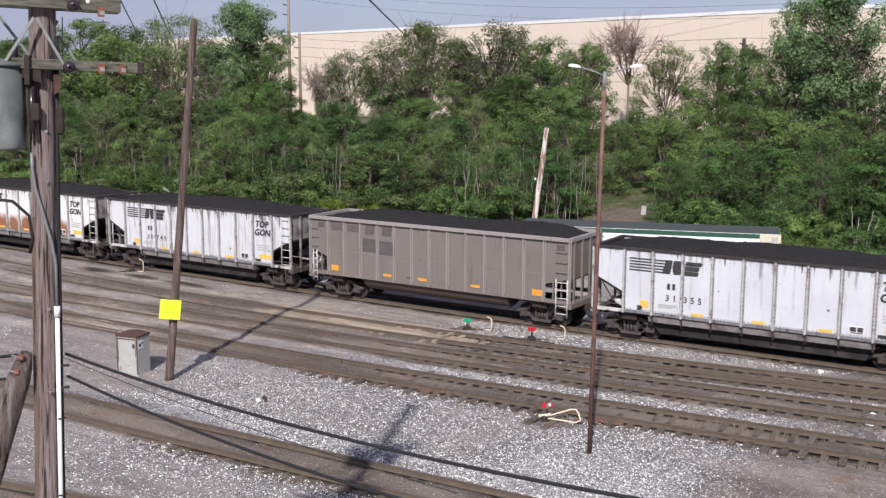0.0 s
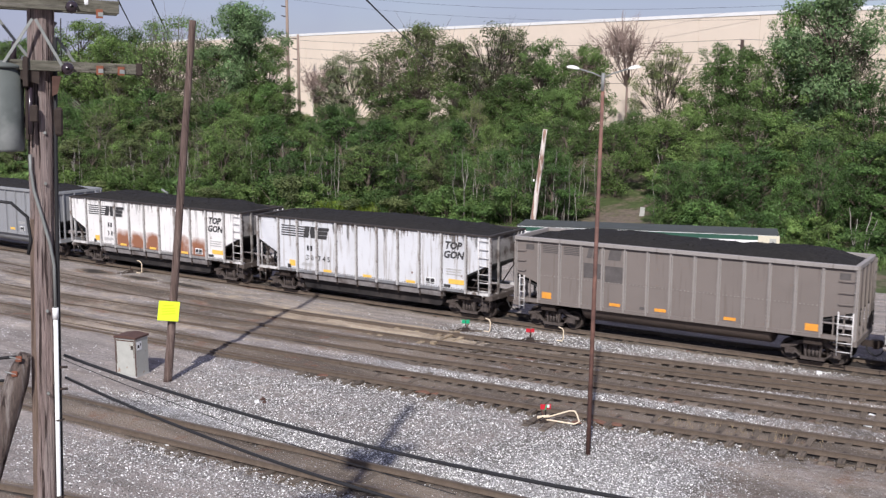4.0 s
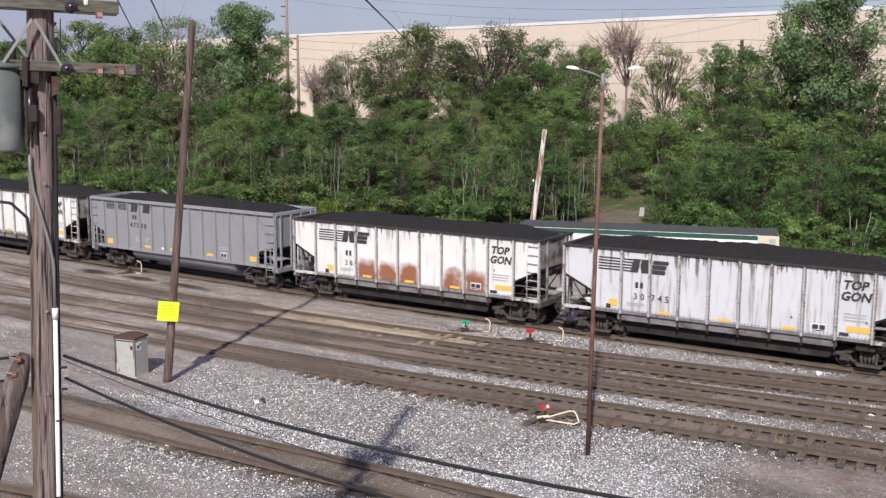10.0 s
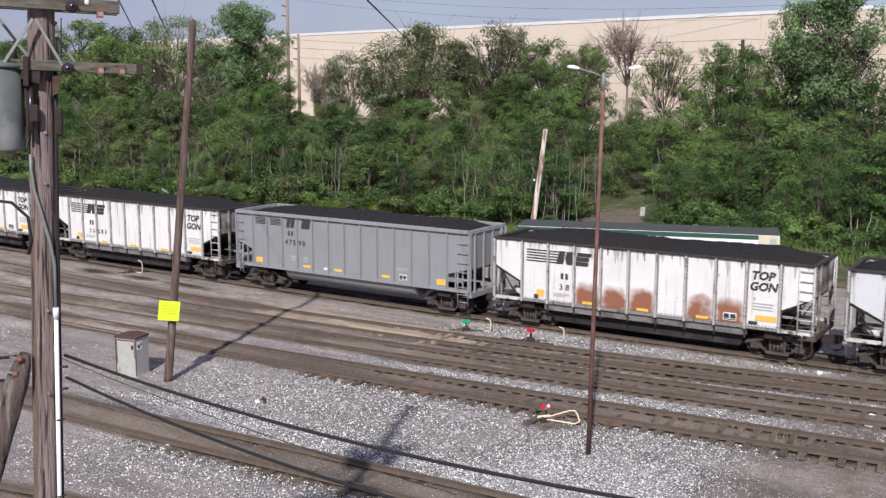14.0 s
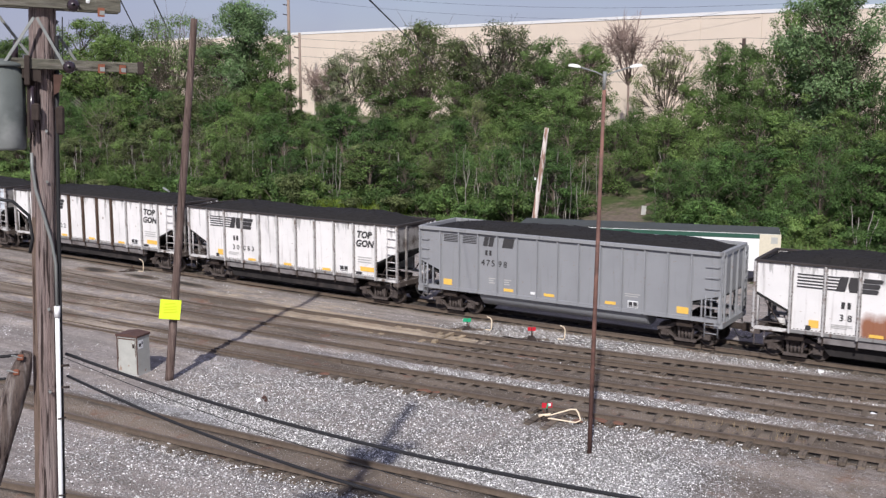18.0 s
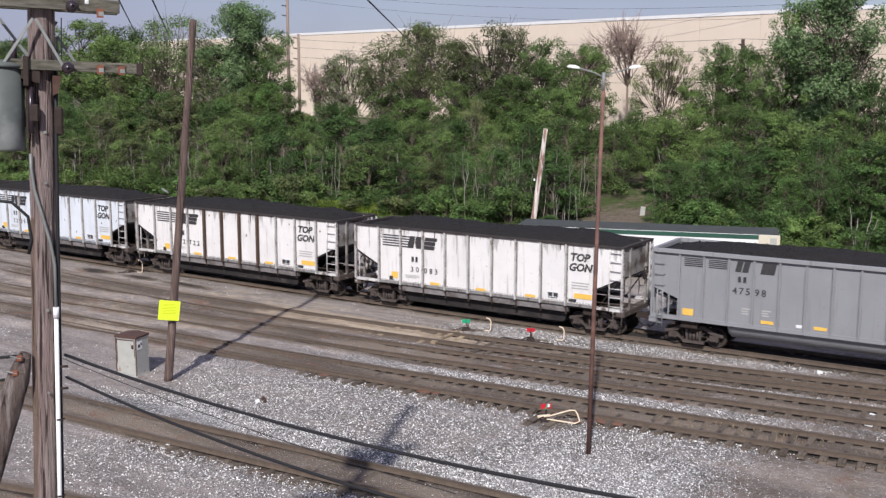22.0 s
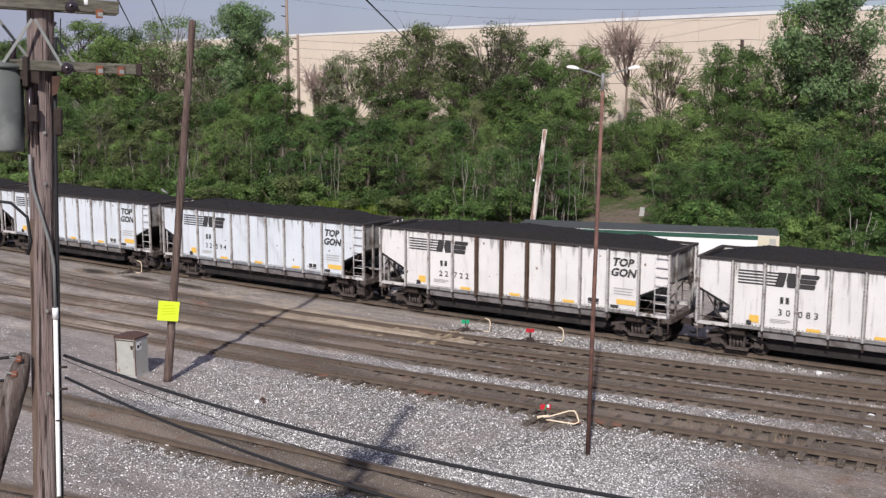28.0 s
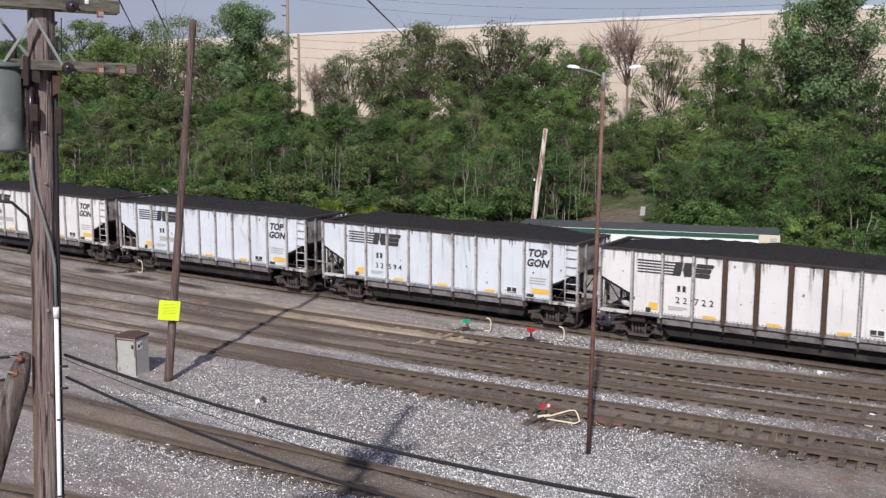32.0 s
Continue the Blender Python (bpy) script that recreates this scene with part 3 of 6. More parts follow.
BRAKE = mesh_of("brake_beam", box(-0.05, 0.05, -0.8, 0.8, 0.36, 0.46), M["dark"])
WHEELSETS = []


def add_truck(car, x):
    tk = part("truck", BOLSTER, None, car, "grimy cast steel truck", pose(x, 0, 0))
    for s in (-1, 1):
        part("side_frame", SIDE_FRAME, None, tk, m=pose(0, s * 1.0, 0, 0, 0, 0 if s < 0 else 180))
    for s in (-0.89, 0.89):
        WHEELSETS.append((part("wheelset", WHEELSET, None, tk, m=pose(s, 0, WHEEL_R)), s))
        part("brake_beam", BRAKE, None, tk, m=pose(s * 0.42, 0, 0))


def coal_mesh(x0, x1, half, rim, seed):
    r = random.Random(seed)
    nx, ny = 64, 14
    off = r.uniform(0, 100)
    tall, back = r.uniform(0.20, 0.32), r.uniform(0.25, 1.1)
    bm = bmesh.new()
    grid = []
    for i in range(nx + 1):
        u = i / nx
        x = x0 + (x1 - x0) * u
        a = min((x - x0) / (1.6 + back), 1.0)
        b = min((x1 - x) / 1.7, 1.0)
        ends = max(0.0, min(a, b))
        row = []
        for j in range(ny + 1):
            v = j / ny * 2 - 1
            side = max(0.0, 1 - abs(v) ** 3)
            h = -0.11 + 0.06 * min(1, ends * 2.5) + (tall + 0.12 + 0.05 * math.sin(x * 0.8 + off)) * side * ends ** 0.8
            h += 0.06 * noise.noise((x * 0.8 + off, v * 1.5, off)) * ends + 0.05 * noise.noise((x * 3 + off, v * 5, off)) + r.uniform(-0.02, 0.02)
            row.append(bm.verts.new((x, v * half, rim + h)))
        grid.append(row)
    for i in range(nx):
        for j in range(ny):
            bm.faces.new((grid[i][j], grid[i + 1][j], grid[i + 1][j + 1], grid[i][j + 1])).smooth = (i + j) % 3 > 0
    # loose lumps on the heap
    for _ in range(200):
        i, j = r.randrange(2, nx - 1), r.randrange(1, ny)
        p, q = grid[i][j].co, r.uniform(0.012, 0.032)
        add_box(bm, -q, q, -q, q, -q, q * 0.8, 0, Matrix.Translation(p) @ pose(0, 0, 0, r.uniform(0, 90), r.uniform(0, 90), r.uniform(0, 90)))
    return bm


def post_mesh(x, z0, z1, y, w, material, rivet, flange):
    """A riveted channel post on the side y, standing proud."""
    s = -1 if y < 0 else 1
    bm = bmesh.new()
    lo, hi = sorted((y, y + s * 0.10))
    add_box(bm, x - w / 2, x + w / 2, lo, hi, z0, z1)
    for e in (-1, 1):
        q = sorted((x + e * w / 2, x + e * (w / 2 + 0.045)))
        add_box(bm, q[0], q[1], *sorted((y, y + s * 0.02)), z0, z1, 2)
        k = int((z1 - z0) / 0.16)
        for i in range(k):
            z = z0 + 0.09 + i * 0.16
            cx = x + e * (w / 2 + 0.024)
            add_box(bm, cx - 0.018, cx + 0.018, *sorted((y + s * 0.02, y + s * 0.034)), z, z + 0.07, 1)
    bmesh.ops.recalc_face_normals(bm, faces=bm.faces[:])
    return mesh_of("side_post", bm, [material, rivet, flange])


def ladder(car, xa, xb, y, z0, z1, n, material, axis="x"):
    """Two rails and n rungs on a side (axis x) or on an end (axis y)."""
    def pt(a, z, o=0.0):
        return (a, y + o, z) if axis == "x" else (y + o, a, z)

    bm = bmesh.new()
    for a in (xa, xb):
        add_tube(bm, [pt(a, z0), pt(a, z1)], 0.028, 6)
    ob = part("ladder", bm, material, car, "thin steel ladder")
    for i in range(n):
        z = z0 + 0.15 + (z1 - z0 - 0.3) * i / (n - 1)
        part("rung", tube([pt(xa, z), pt(xb, z)], 0.022, 6), material, ob)


def coupler(car, x, s):
    bm = bmesh.new()
    add_box(bm, *sorted((x, x + s * 0.55)), -0.10, 0.10, 0.72, 0.95)
    add_box(bm, *sorted((x + s * 0.50, x + s * 0.70)), -0.17, 0.12, 0.68, 1.0)
    add_box(bm, *sorted((x + s * 0.62, x + s * 0.80)), -0.02, 0.14, 0.70, 0.98)
    part("coupler", bm, M["dark"], car)
    part("air_hose", tube([(x + s * 0.2, -0.35, 0.85), (x + s * 0.35, -0.36, 0.55), (x + s * 0.55, -0.30, 0.42), (x + s * 0.72, -0.2, 0.48)], 0.03, 6), M["black"], car)


def reflector(car, x, z, w, h, y=-1.615, key="yellow"):
    part("reflector", box(x - w / 2, x + w / 2, y - 0.008, y, z - h / 2, z + h / 2), M[key], car)


def emblem(car, x, z, key="decal", y=-1.612):
    """Dark stripes running into two slanted blocks."""
    for i in range(5):
        z0 = z + 0.50 - i * 0.122
        part("emblem_stripe", prism([(x, z0), (x + 1.66 - i * 0.045, z0), (x + 1.64 - i * 0.045, z0 - 0.058), (x, z0 - 0.058)], y - 0.006, y), M[key], car)
    # two heavy slanted bars, then a stack of three short bars
    q = x + 1.44
    for o in ([(q, -0.06), (q + 0.16, 0.52), (q + 0.46, 0.52), (q + 0.40, 0.16), (q + 0.34, -0.06)],
              [(q + 0.44, 0.22), (q + 0.50, 0.52), (q + 0.92, 0.52), (q + 0.78, -0.06), (q + 0.50, -0.06)]):
        part("emblem_block", prism([(u, z + w) for u, w in o], y - 0.006, y), M[key], car)
    q += 0.86
    for z0, z1, a, b in ((0.35, 0.52, 0.12, 0.84), (0.14, 0.33, 0.02, 0.74), (-0.06, 0.12, -0.04, 0.70)):
        part("emblem_block", prism([(q + a, z + z0 + 0.04), (q + a + 0.03, z + z1), (q + b - 0.04, z + z1), (q + b, z + z1 - 0.05), (q + b - 0.05, z + z0), (q + a, z + z0)], y - 0.006, y), M[key], car)


def stencil_bars(car, x, z, widths, h, key, y=-1.612, step=0.1):
    for i, w in enumerate(widths):
        part("stencil_bar", box(x, x + w, y - 0.005, y, z - i * step - h, z - i * step), M[key], car)


def placard(car, x, z, y=-1.615, w=0.55, h=0.32):
    pl = part("placard", box(x, x + w, y - 0.01, y, z, z + h), M["plate_white"], car, "small white service placard")
    for a, b, c, d in ((0.06, 0.46, 0.28, 0.85), (0.54, 0.94, 0.28, 0.85), (0.06, 0.94, 0.08, 0.2)):
        part("placard_bar", box(x + w * a, x + w * b, y - 0.016, y - 0.01, z + h * c, z + h * d), M["decal"], pl)


def digits(car, text, x, z, key, size=0.36, gap=0.0, y=-1.617, split=2, step=0.82):
    for i, ch in enumerate(text):
        if ch != " ":
            lettering(ch, size, M[key], car, pose(x + i * size * step + (gap if i >= split else 0), y, z, 90), "numeral", bold=0.004)


def hopper_gondola(left, length, key, number, label, rust_bays=(), post_key="post", dark_posts=(), seed=1, streak_key=None):
    """A rebuilt white coal gondola: eleven panels between riveted posts, sloped ends over the trucks."""
    car = empty("coal_car", curve_pose(left + 7.1), label, "rail car", "cars of the coal train")
    cx = 7.1
    bays = [0.0, 1.40, 2.67, 3.94, 5.19, 6.45, 7.70, 8.95, 10.2, 11.45, 12.80, 14.1]
    R, S = 4.0, 1.2
    for side in (-1, 1):
        y0, y1 = sorted((side * 1.56, side * 1.60))
        for i in range(11):
            a, b = bays[i] - cx, bays[i + 1] - cx
            if i == 0:
                o = [(a, 2.74), (b, 2.05), (b, R - 0.1), (a, R - 0.1)]
            elif i == 10:
                o = [(a, 2.05), (b, 2.66), (b, R - 0.1), (a, R - 0.1)]
            else:
                o = [(a, S + 0.12), (b, S + 0.12), (b, R - 0.1), (a, R - 0.1)]
            mid = (a + b) / 2
            mm = M[key + "_rust"] if i in rust_bays and side < 0 else M[key]
            part("side_panel", prism([(x - mid, z - 1.32) for x, z in o], y0, y1), mm, car, m=pose(mid, 0, 1.32))
        for i, u in enumerate(bays):
            pm = M["post_dark"] if i in dark_posts else M[post_key]
            part("side_post", post_mesh(u - cx, S - 0.02 if 0 < i < 11 else S + 0.05, R - 0.08, side * 1.60, 0.13 if i in dark_posts else 0.062, pm, pm if i in dark_posts else M["post_rivet"], pm if i in dark_posts else M["post_grime_shade"]), None, car)
        part("top_chord", box(-7.15, 7.06, *sorted((side * 1.53, side * 1.68)), R - 0.10, R - 0.01, 0.01), M["chord"], car, "sooty steel rim")
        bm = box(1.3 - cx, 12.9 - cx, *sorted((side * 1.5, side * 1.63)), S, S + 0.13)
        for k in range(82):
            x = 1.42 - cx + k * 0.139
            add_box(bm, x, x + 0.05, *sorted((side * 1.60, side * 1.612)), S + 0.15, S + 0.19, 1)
        part("side_sill", bm, [M[key + "_sill"], M["post_grime_shade"]], car)
        part("end_ledge", box(-7.1, 1.34 - cx, *sorted((side * 1.45, side * 1.62)), S - 0.02, S + 0.10), M["ledge"], car)
        part("end_ledge", box(12.8 - cx, 7.02, *sorted((side * 1.45, side * 1.62)), S - 0.02, S + 0.10), M["ledge"], car)
        part("corner_step", tube([(7.0, side * 1.6, S), (7.0, side * 1.6, 0.55), (6.6, side * 1.6, 0.55), (6.6, side * 1.6, S)], 0.022, 6), M["end_grime"], car)
        part("corner_step", tube([(-7.05, side * 1.6, S), (-7.05, side * 1.6, 0.55), (-6.65, side * 1.6, 0.55), (-6.65, side * 1.6, S)], 0.022, 6), M["end_grime"], car)
    for s, e in ((-1, -7.08), (1, 7.0)):
        x0, x1 = sorted((e, e - s * 0.04))
        part("end_panel", box(x0, x1, -1.56, 1.56, 2.66, R - 0.1), M["end_sheet"], car)
        part("end_chord", box(*sorted((e + s * 0.07, e - s * 0.1)), -1.53, 1.53, R - 0.11, R), M["chord"], car)
        bm = bmesh.new()
        add_prism(bm, [(e, 2.68), (e - s * 3.0, 1.18), (e - s * 3.0, 1.12), (e, 2.60)], -1.55, 1.55)
        bmesh.ops.recalc_face_normals(bm, faces=bm.faces[:])
        part("slope_sheet", bm, M["black"], car, "dirty sloped end sheet")
        for y in (-0.9, 0.9):
            part("end_post", box(*sorted((e, e + s * 0.08)), y - 0.05, y + 0.05, 1.1, R - 0.1), M["end_sheet"], car)
        for y in (-1.5, 1.5):
            part("end_brace", tube([(e - s * 0.1, y, 2.6), (e - s * 0.1, y, S)], 0.035, 6), M[post_key], car)
            part("end_brace", tube([(e - s * 1.1, y, S + 0.1), (e - s * 0.35, y, 2.4)], 0.03, 6), M["dark"], car)
        part("end_sill", box(*sorted((e + s * 0.12, e - s * 0.25)), -1.6, 1.6, 0.98, 1.2), M["end_grime"], car, "sooty chipped end sill")
        part("bolster_beam", box(e - s * 1.9, e - s * 1.2, -1.4, 1.4, 0.85, 1.12) if s < 0 else box(e - 1.9, e - 1.2, -1.4, 1.4, 0.85, 1.12), M["dark"], car)
        ladder(car, 1.1, 1.5, e + s * 0.12, 1.25, R - 0.1, 7, M["trim_white"], "y")
        part("hand_rail", tube([(e + s * 0.1, -1.5, 1.5), (e - s * 1.25, -1.58, 1.5)], 0.02, 6), M["end_grime"], car)
        coupler(car, e, s)
    for side in (-1, 1):
        ladder(car, 6.42, 6.98, side * 1.68, S + 0.05, R - 0.12, 7, M["trim_white"])
    bm = bmesh.new()
    add_tube(bm, [(7.16 + 0.02 * math.sin(a), 0.55 + 0.28 * math.cos(a), 2.6 + 0.28 * math.sin(a)) for a in np.linspace(0, 2 * math.pi, 17)], 0.025, 6)
    for a in (0, 1.05, 2.1):
        add_tube(bm, [(7.16, 0.55 - 0.27 * math.cos(a), 2.6 - 0.27 * math.sin(a)), (7.16, 0.55 + 0.27 * math.cos(a), 2.6 + 0.27 * math.sin(a))], 0.014, 5)
    part("brake_wheel", bm, M["dark"], car)
    part("brake_cylinder", tube([(-5.9, -0.9, 1.55), (-5.3, -0.9, 1.55)], 0.16, 12), M["trim_white"], car)
    part("air_tank", tube([(-6.6, -0.5, 1.5), (-6.0, -1.2, 1.5)], 0.13, 10), M["trim_white"], car)
    part("center_sill", box(-7.0, 6.9, -0.33, 0.33, 0.80, 1.2), M["dark"], car)
    bm = bmesh.new()
    add_prism(bm, [(2.75 - cx, 0.52), (2.9 - cx, 0.36), (11.15 - cx, 0.36), (11.3 - cx, 0.52), (11.3 - cx, 0.89), (2.75 - cx, 0.89)], -1.2, 1.2)
    bmesh.ops.recalc_face_normals(bm, faces=bm.faces[:])
    part("hopper_bottom", bm, M["tub_black"], car, "near-black hanging hopper bottom")
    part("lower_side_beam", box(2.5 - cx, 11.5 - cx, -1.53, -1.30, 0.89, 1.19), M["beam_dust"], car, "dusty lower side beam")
    part("underframe", box(1.9 - cx, 12.2 - cx, -1.28, 1.35, 1.04, 1.2), M["dark"], car)
    for i in range(2, 10):
        part("sill_bracket", box(bays[i] - cx - 0.035, bays[i] - cx + 0.035, -1.57, -1.532, 0.80, 1.19), M["dark"], car)
    part("coal_load", coal_mesh(-6.95, 6.85, 1.5, R - 0.05, seed), M["coal"], car, "heaped black coal load")
    # markings on the camera's side
    emblem(car, 1.62 - cx, 3.08)
    stencil_bars(car, 3.30 - cx, 2.62, (0.13,), 0.26, "decal")
    stencil_bars(car, 3.52 - cx, 2.62, (0.13,), 0.26, "decal")
    if number:
        digits(car, number, 3.24 - cx, 1.88, "decal", 0.37, 0.16, step=0.82)
    else:
        stencil_bars(car, 3.26 - cx, 2.16, (0.62,), 0.26, "decal_faint")
        stencil_bars(car, 4.04 - cx, 2.16, (0.85,), 0.26, "decal_faint")
    lettering("TOP", 0.47, M["decal"], car, pose(11.62 - cx, -1.612, 3.22, 90), "lettering", shear=0.22, bold=0.02)
    lettering("GON", 0.47, M["decal"], car, pose(11.56 - cx, -1.612, 2.78, 90), "lettering", shear=0.22, bold=0.02)
    stencil_bars(car, 2.95 - cx, 1.72, (0.75, 0.8, 0.6), 0.03, "decal_faint", step=0.06)
    stencil_bars(car, 11.72 - cx, 2.28, (0.85, 0.8, 0.82), 0.05, "decal_faint", step=0.12)
    reflector(car, 2.32 - cx, 1.64, 0.38, 0.30)
    for u in (4.62, 7.12, 9.70):
        reflector(car, u - cx, 1.43, 0.52, 0.12)
    reflector(car, 12.28 - cx, 1.68, 0.85, 0.22)
    placard(car, 10.56 - cx, 1.44)
    part("data_plate", box(2.02 - cx, 2.22 - cx, -1.64, -1.6, 1.38, 1.56), M["decal"], car)
    part("data_plate", box(11.6 - cx, 11.95 - cx, -1.64, -1.6, 1.40, 1.52), M["decal"], car)
    for s in (-1, 1):
        add_truck(car, s * 5.55)
    # a longer car of the same make: everything but the trucks drawn out lengthwise
    k = length / 15.3 if length > 15.4 else 1.0
    for ob in car.children:
        if ob.name.startswith("truck"):
            ob.location.x *= k
        elif k != 1.0:
            ob.matrix_basis = Matrix.Scale(k, 4, (1, 0, 0)) @ ob.matrix_basis
    return car


def tub_gondola(left, length, key, number, label, seed=1, blotted=False):
    """A smooth-sided coal gondola with thirteen posts and two round tubs hanging between the trucks."""
    car = empty("tub_coal_car", curve_pose(left + 7.3), label, "rail car", "cars of the coal train")
    cx = 7.3
    bays = [0.0] + [1.15 + 1.012 * i for i in range(13)] + [14.55]
    R, S = 4.12, 1.2
    for side in (-1, 1):
        y0, y1 = sorted((side * 1.53, side * 1.57))
        for i in range(14):
            a, b = bays[i] - cx, bays[i + 1] - cx
            z = 2.35 if i == 0 else 2.15 if i == 13 else S + 0.1
            o = [(a, z + (0.12 if i == 0 else 0)), (b, z - (0.3 if i == 0 else 0.12 if i == 13 else 0)), (b, R - 0.12), (a, R - 0.12)]
            if i == 13:
                o[1] = (b, 2.32)
                o[0] = (a, 1.98)
            part("side_panel", prism(o, y0, y1), M[key], car)
        for i, u in enumerate(bays):
            part("side_post", post_mesh(u - cx, S, R - 0.1, side * 1.57, 0.06, M[key + "_post"], M["post_rivet"] if blotted else M[key], M[key + "_rim"]), None, car)
        if blotted:
            bm = box(-6.1, 6.1, *sorted((side * 1.57, side * 1.576)), 2.42, 2.47)
            for k in range(76):
                add_box(bm, -6.05 + k * 0.16, -6.0 + k * 0.16, *sorted((side * 1.57, side * 1.588)), 2.425, 2.465, 1)
            part("seam", bm, [M[key], M[key + "_post"]], car, "riveted seam")
        part("top_chord", box(-7.32, 7.27, *sorted((side * 1.50, side * 1.70)), R - 0.16, R, 0.012), M[key + "_rim"], car, "wide grey steel rim")
        part("side_sill", box(-7.3, 7.25, *sorted((side * 1.45, side * 1.63)), S - 0.02, S + 0.14), M[key], car)
        for u in (0.35, 0.7, 13.75, 14.15):
            part("opening_bar", box(u - cx - 0.03, u - cx + 0.03, *sorted((side * 1.52, side * 1.57)), S + 0.1, 2.3), M[key], car)
        ladder(car, 6.65, 7.2, side * 1.68, 0.6, 2.3, 5, M["trim_white"] if blotted else M[key])
        ladder(car, -7.05, -6.82, side * 1.68, 0.85, 2.4, 5, M["trim_white"] if blotted else M[key])
        for z in (2.6, 3.05, 3.5):
            part("grab_iron", tube([(6.6, side * 1.58, z), (6.62, side * 1.66, z), (7.15, side * 1.66, z), (7.17, side * 1.58, z)], 0.018, 5), M[key], car)
            part("grab_iron", tube([(-7.2, side * 1.58, z), (-7.18, side * 1.66, z), (-6.8, side * 1.66, z), (-6.78, side * 1.58, z)], 0.018, 5), M[key], car)
    for s, e in ((-1, -7.3), (1, 7.25)):
        x0, x1 = sorted((e, e - s * 0.04))
        part("end_panel", box(x0, x1, -1.53, 1.53, 2.25, R - 0.1), M[key], car)
        part("end_chord", box(*sorted((e + s * 0.07, e - s * 0.1)), -1.5, 1.5, R - 0.16, R), M[key + "_rim"], car)
        bm = bmesh.new()
        add_prism(bm, [(e, 2.3), (e - s * 3.4, 1.18), (e - s * 3.4, 1.12), (e, 2.22)], -1.52, 1.52)
        bmesh.ops.recalc_face_normals(bm, faces=bm.faces[:])
        part("slope_sheet", bm, M["black"], car, "dirty sloped end sheet")
        for y in (-1.2, -0.4, 0.4, 1.2):
            part("end_post", box(*sorted((e, e + s * 0.08)), y - 0.04, y + 0.04, 1.1, R - 0.1), M[key], car)
        part("end_sill", box(*sorted((e + s * 0.12, e - s * 0.25)), -1.6, 1.6, 0.98, 1.2), M[key], car)
        part("bolster_beam", box(*sorted((e - s * 1.9, e - s * 1.2)), -1.4, 1.4, 0.85, 1.12), M["dark"], car)
        ladder(car, 1.1, 1.5, e + s * 0.12, 1.25, R - 0.1, 7, M[key], "y")
        coupler(car, e, s)
    # hanging tubs
    for s in (-1, 1):
        bm = bmesh.new()
        n = 14
        for x0, x1 in ((3.15 - cx, 11.4 - cx),):
            ring = []
            for x, shrink in ((x0, 0.86), (x0 + 0.12, 1.0), (x1 - 0.12, 1.0), (x1, 0.86)):
                ring.append([bm.verts.new((x, s * 0.78 + 0.68 * shrink * math.cos(a), 1.2 + 0.62 * shrink * math.sin(a))) for a in (math.pi + math.pi * k / n for k in range(n + 1))])
            for a, b in zip(ring, ring[1:]):
                for k in range(n):
                    bm.faces.new((a[k], b[k], b[k + 1], a[k + 1])).smooth = True
            for q in (ring[0], ring[-1]):
                bm.faces.new(q)
        bmesh.ops.recalc_face_normals(bm, faces=bm.faces[:])
        part("tub", bm, M[key + "_tub"], car, "rounded hanging tub bottom")
    part("center_sill", box(-7.2, 7.1, -0.33, 0.33, 0.80, 1.2), M["dark"], car)
    part("coal_load", coal_mesh(-7.1, 7.05, 1.47, R - 0.06, seed), M["coal"], car, "heaped black coal load")
    faint = "blot" if blotted else "decal"
    y = -1.577
    for k in range(2):
        u = 1.32 + k * 1.02
        for i in range(5):
            part("emblem_stripe", box(u - cx, u + 0.78 - cx, y - 0.006, y, 3.78 - i * 0.075, 3.82 - i * 0.075), M[faint], car)
    for q, w in ((3.42 - cx, 0.24), (3.70 - cx, 0.24), (4.42 - cx, 0.55)):
        part("emblem_block", prism([(q, 3.42), (q + 0.09, 3.86), (q + 0.09 + w, 3.86), (q + w, 3.42)], y - 0.006, y), M[faint], car)
    if blotted:
        for u, z0, z1 in ((3.3, 2.55, 3.2), (4.3, 2.45, 3.15)):
            part("paint_patch", box(u - cx, u + 0.8 - cx, y - 0.005, y, z0, z1), M["blot"], car, "dark overpainted patch")
        for u in (0.5, 13.9):
            part("paint_patch", box(u - cx, u + 0.4 - cx, y - 0.005, y, 3.55, 3.8), M["blot"], car)
    else:
        stencil_bars(car, 3.55 - cx, 3.24, (0.12,), 0.24, faint, y)
        stencil_bars(car, 3.76 - cx, 3.24, (0.12,), 0.24, faint, y)
        digits(car, number, 3.34 - cx, 2.52, faint, 0.40, 0.10, y - 0.004, 3, 0.66)
        stencil_bars(car, 3.75 - cx, 1.98, (0.35, 0.25, 0.3), 0.05, "decal_faint", y, 0.1)
        stencil_bars(car, 4.55 - cx, 1.98, (0.35, 0.25, 0.3), 0.05, "decal_faint", y, 0.1)
        stencil_bars(car, 10.4 - cx, 2.0, (0.7, 0.6), 0.04, "decal_faint", y, 0.09)
    rk = "orange" if blotted else "yellow"
    reflector(car, 1.54 - cx, 1.56, 0.46, 0.28, y, rk)
    reflector(car, 12.97 - cx, 1.56, 0.52, 0.28, y, rk)
    for u in (4.78, 6.82, 9.75):
        reflector(car, u - cx, 1.50, 0.5, 0.13, y, rk)
    if not blotted:
        placard(car, 10.55 - cx, 1.40, y, 0.45, 0.3)
    part("data_plate", box(5.9 - cx, 6.2 - cx, y - 0.01, y, 1.44, 1.56), M["plate_white"] if not blotted else M["blot"], car)
    for s in (-1, 1):
        add_truck(car, s * 5.65)
    return car


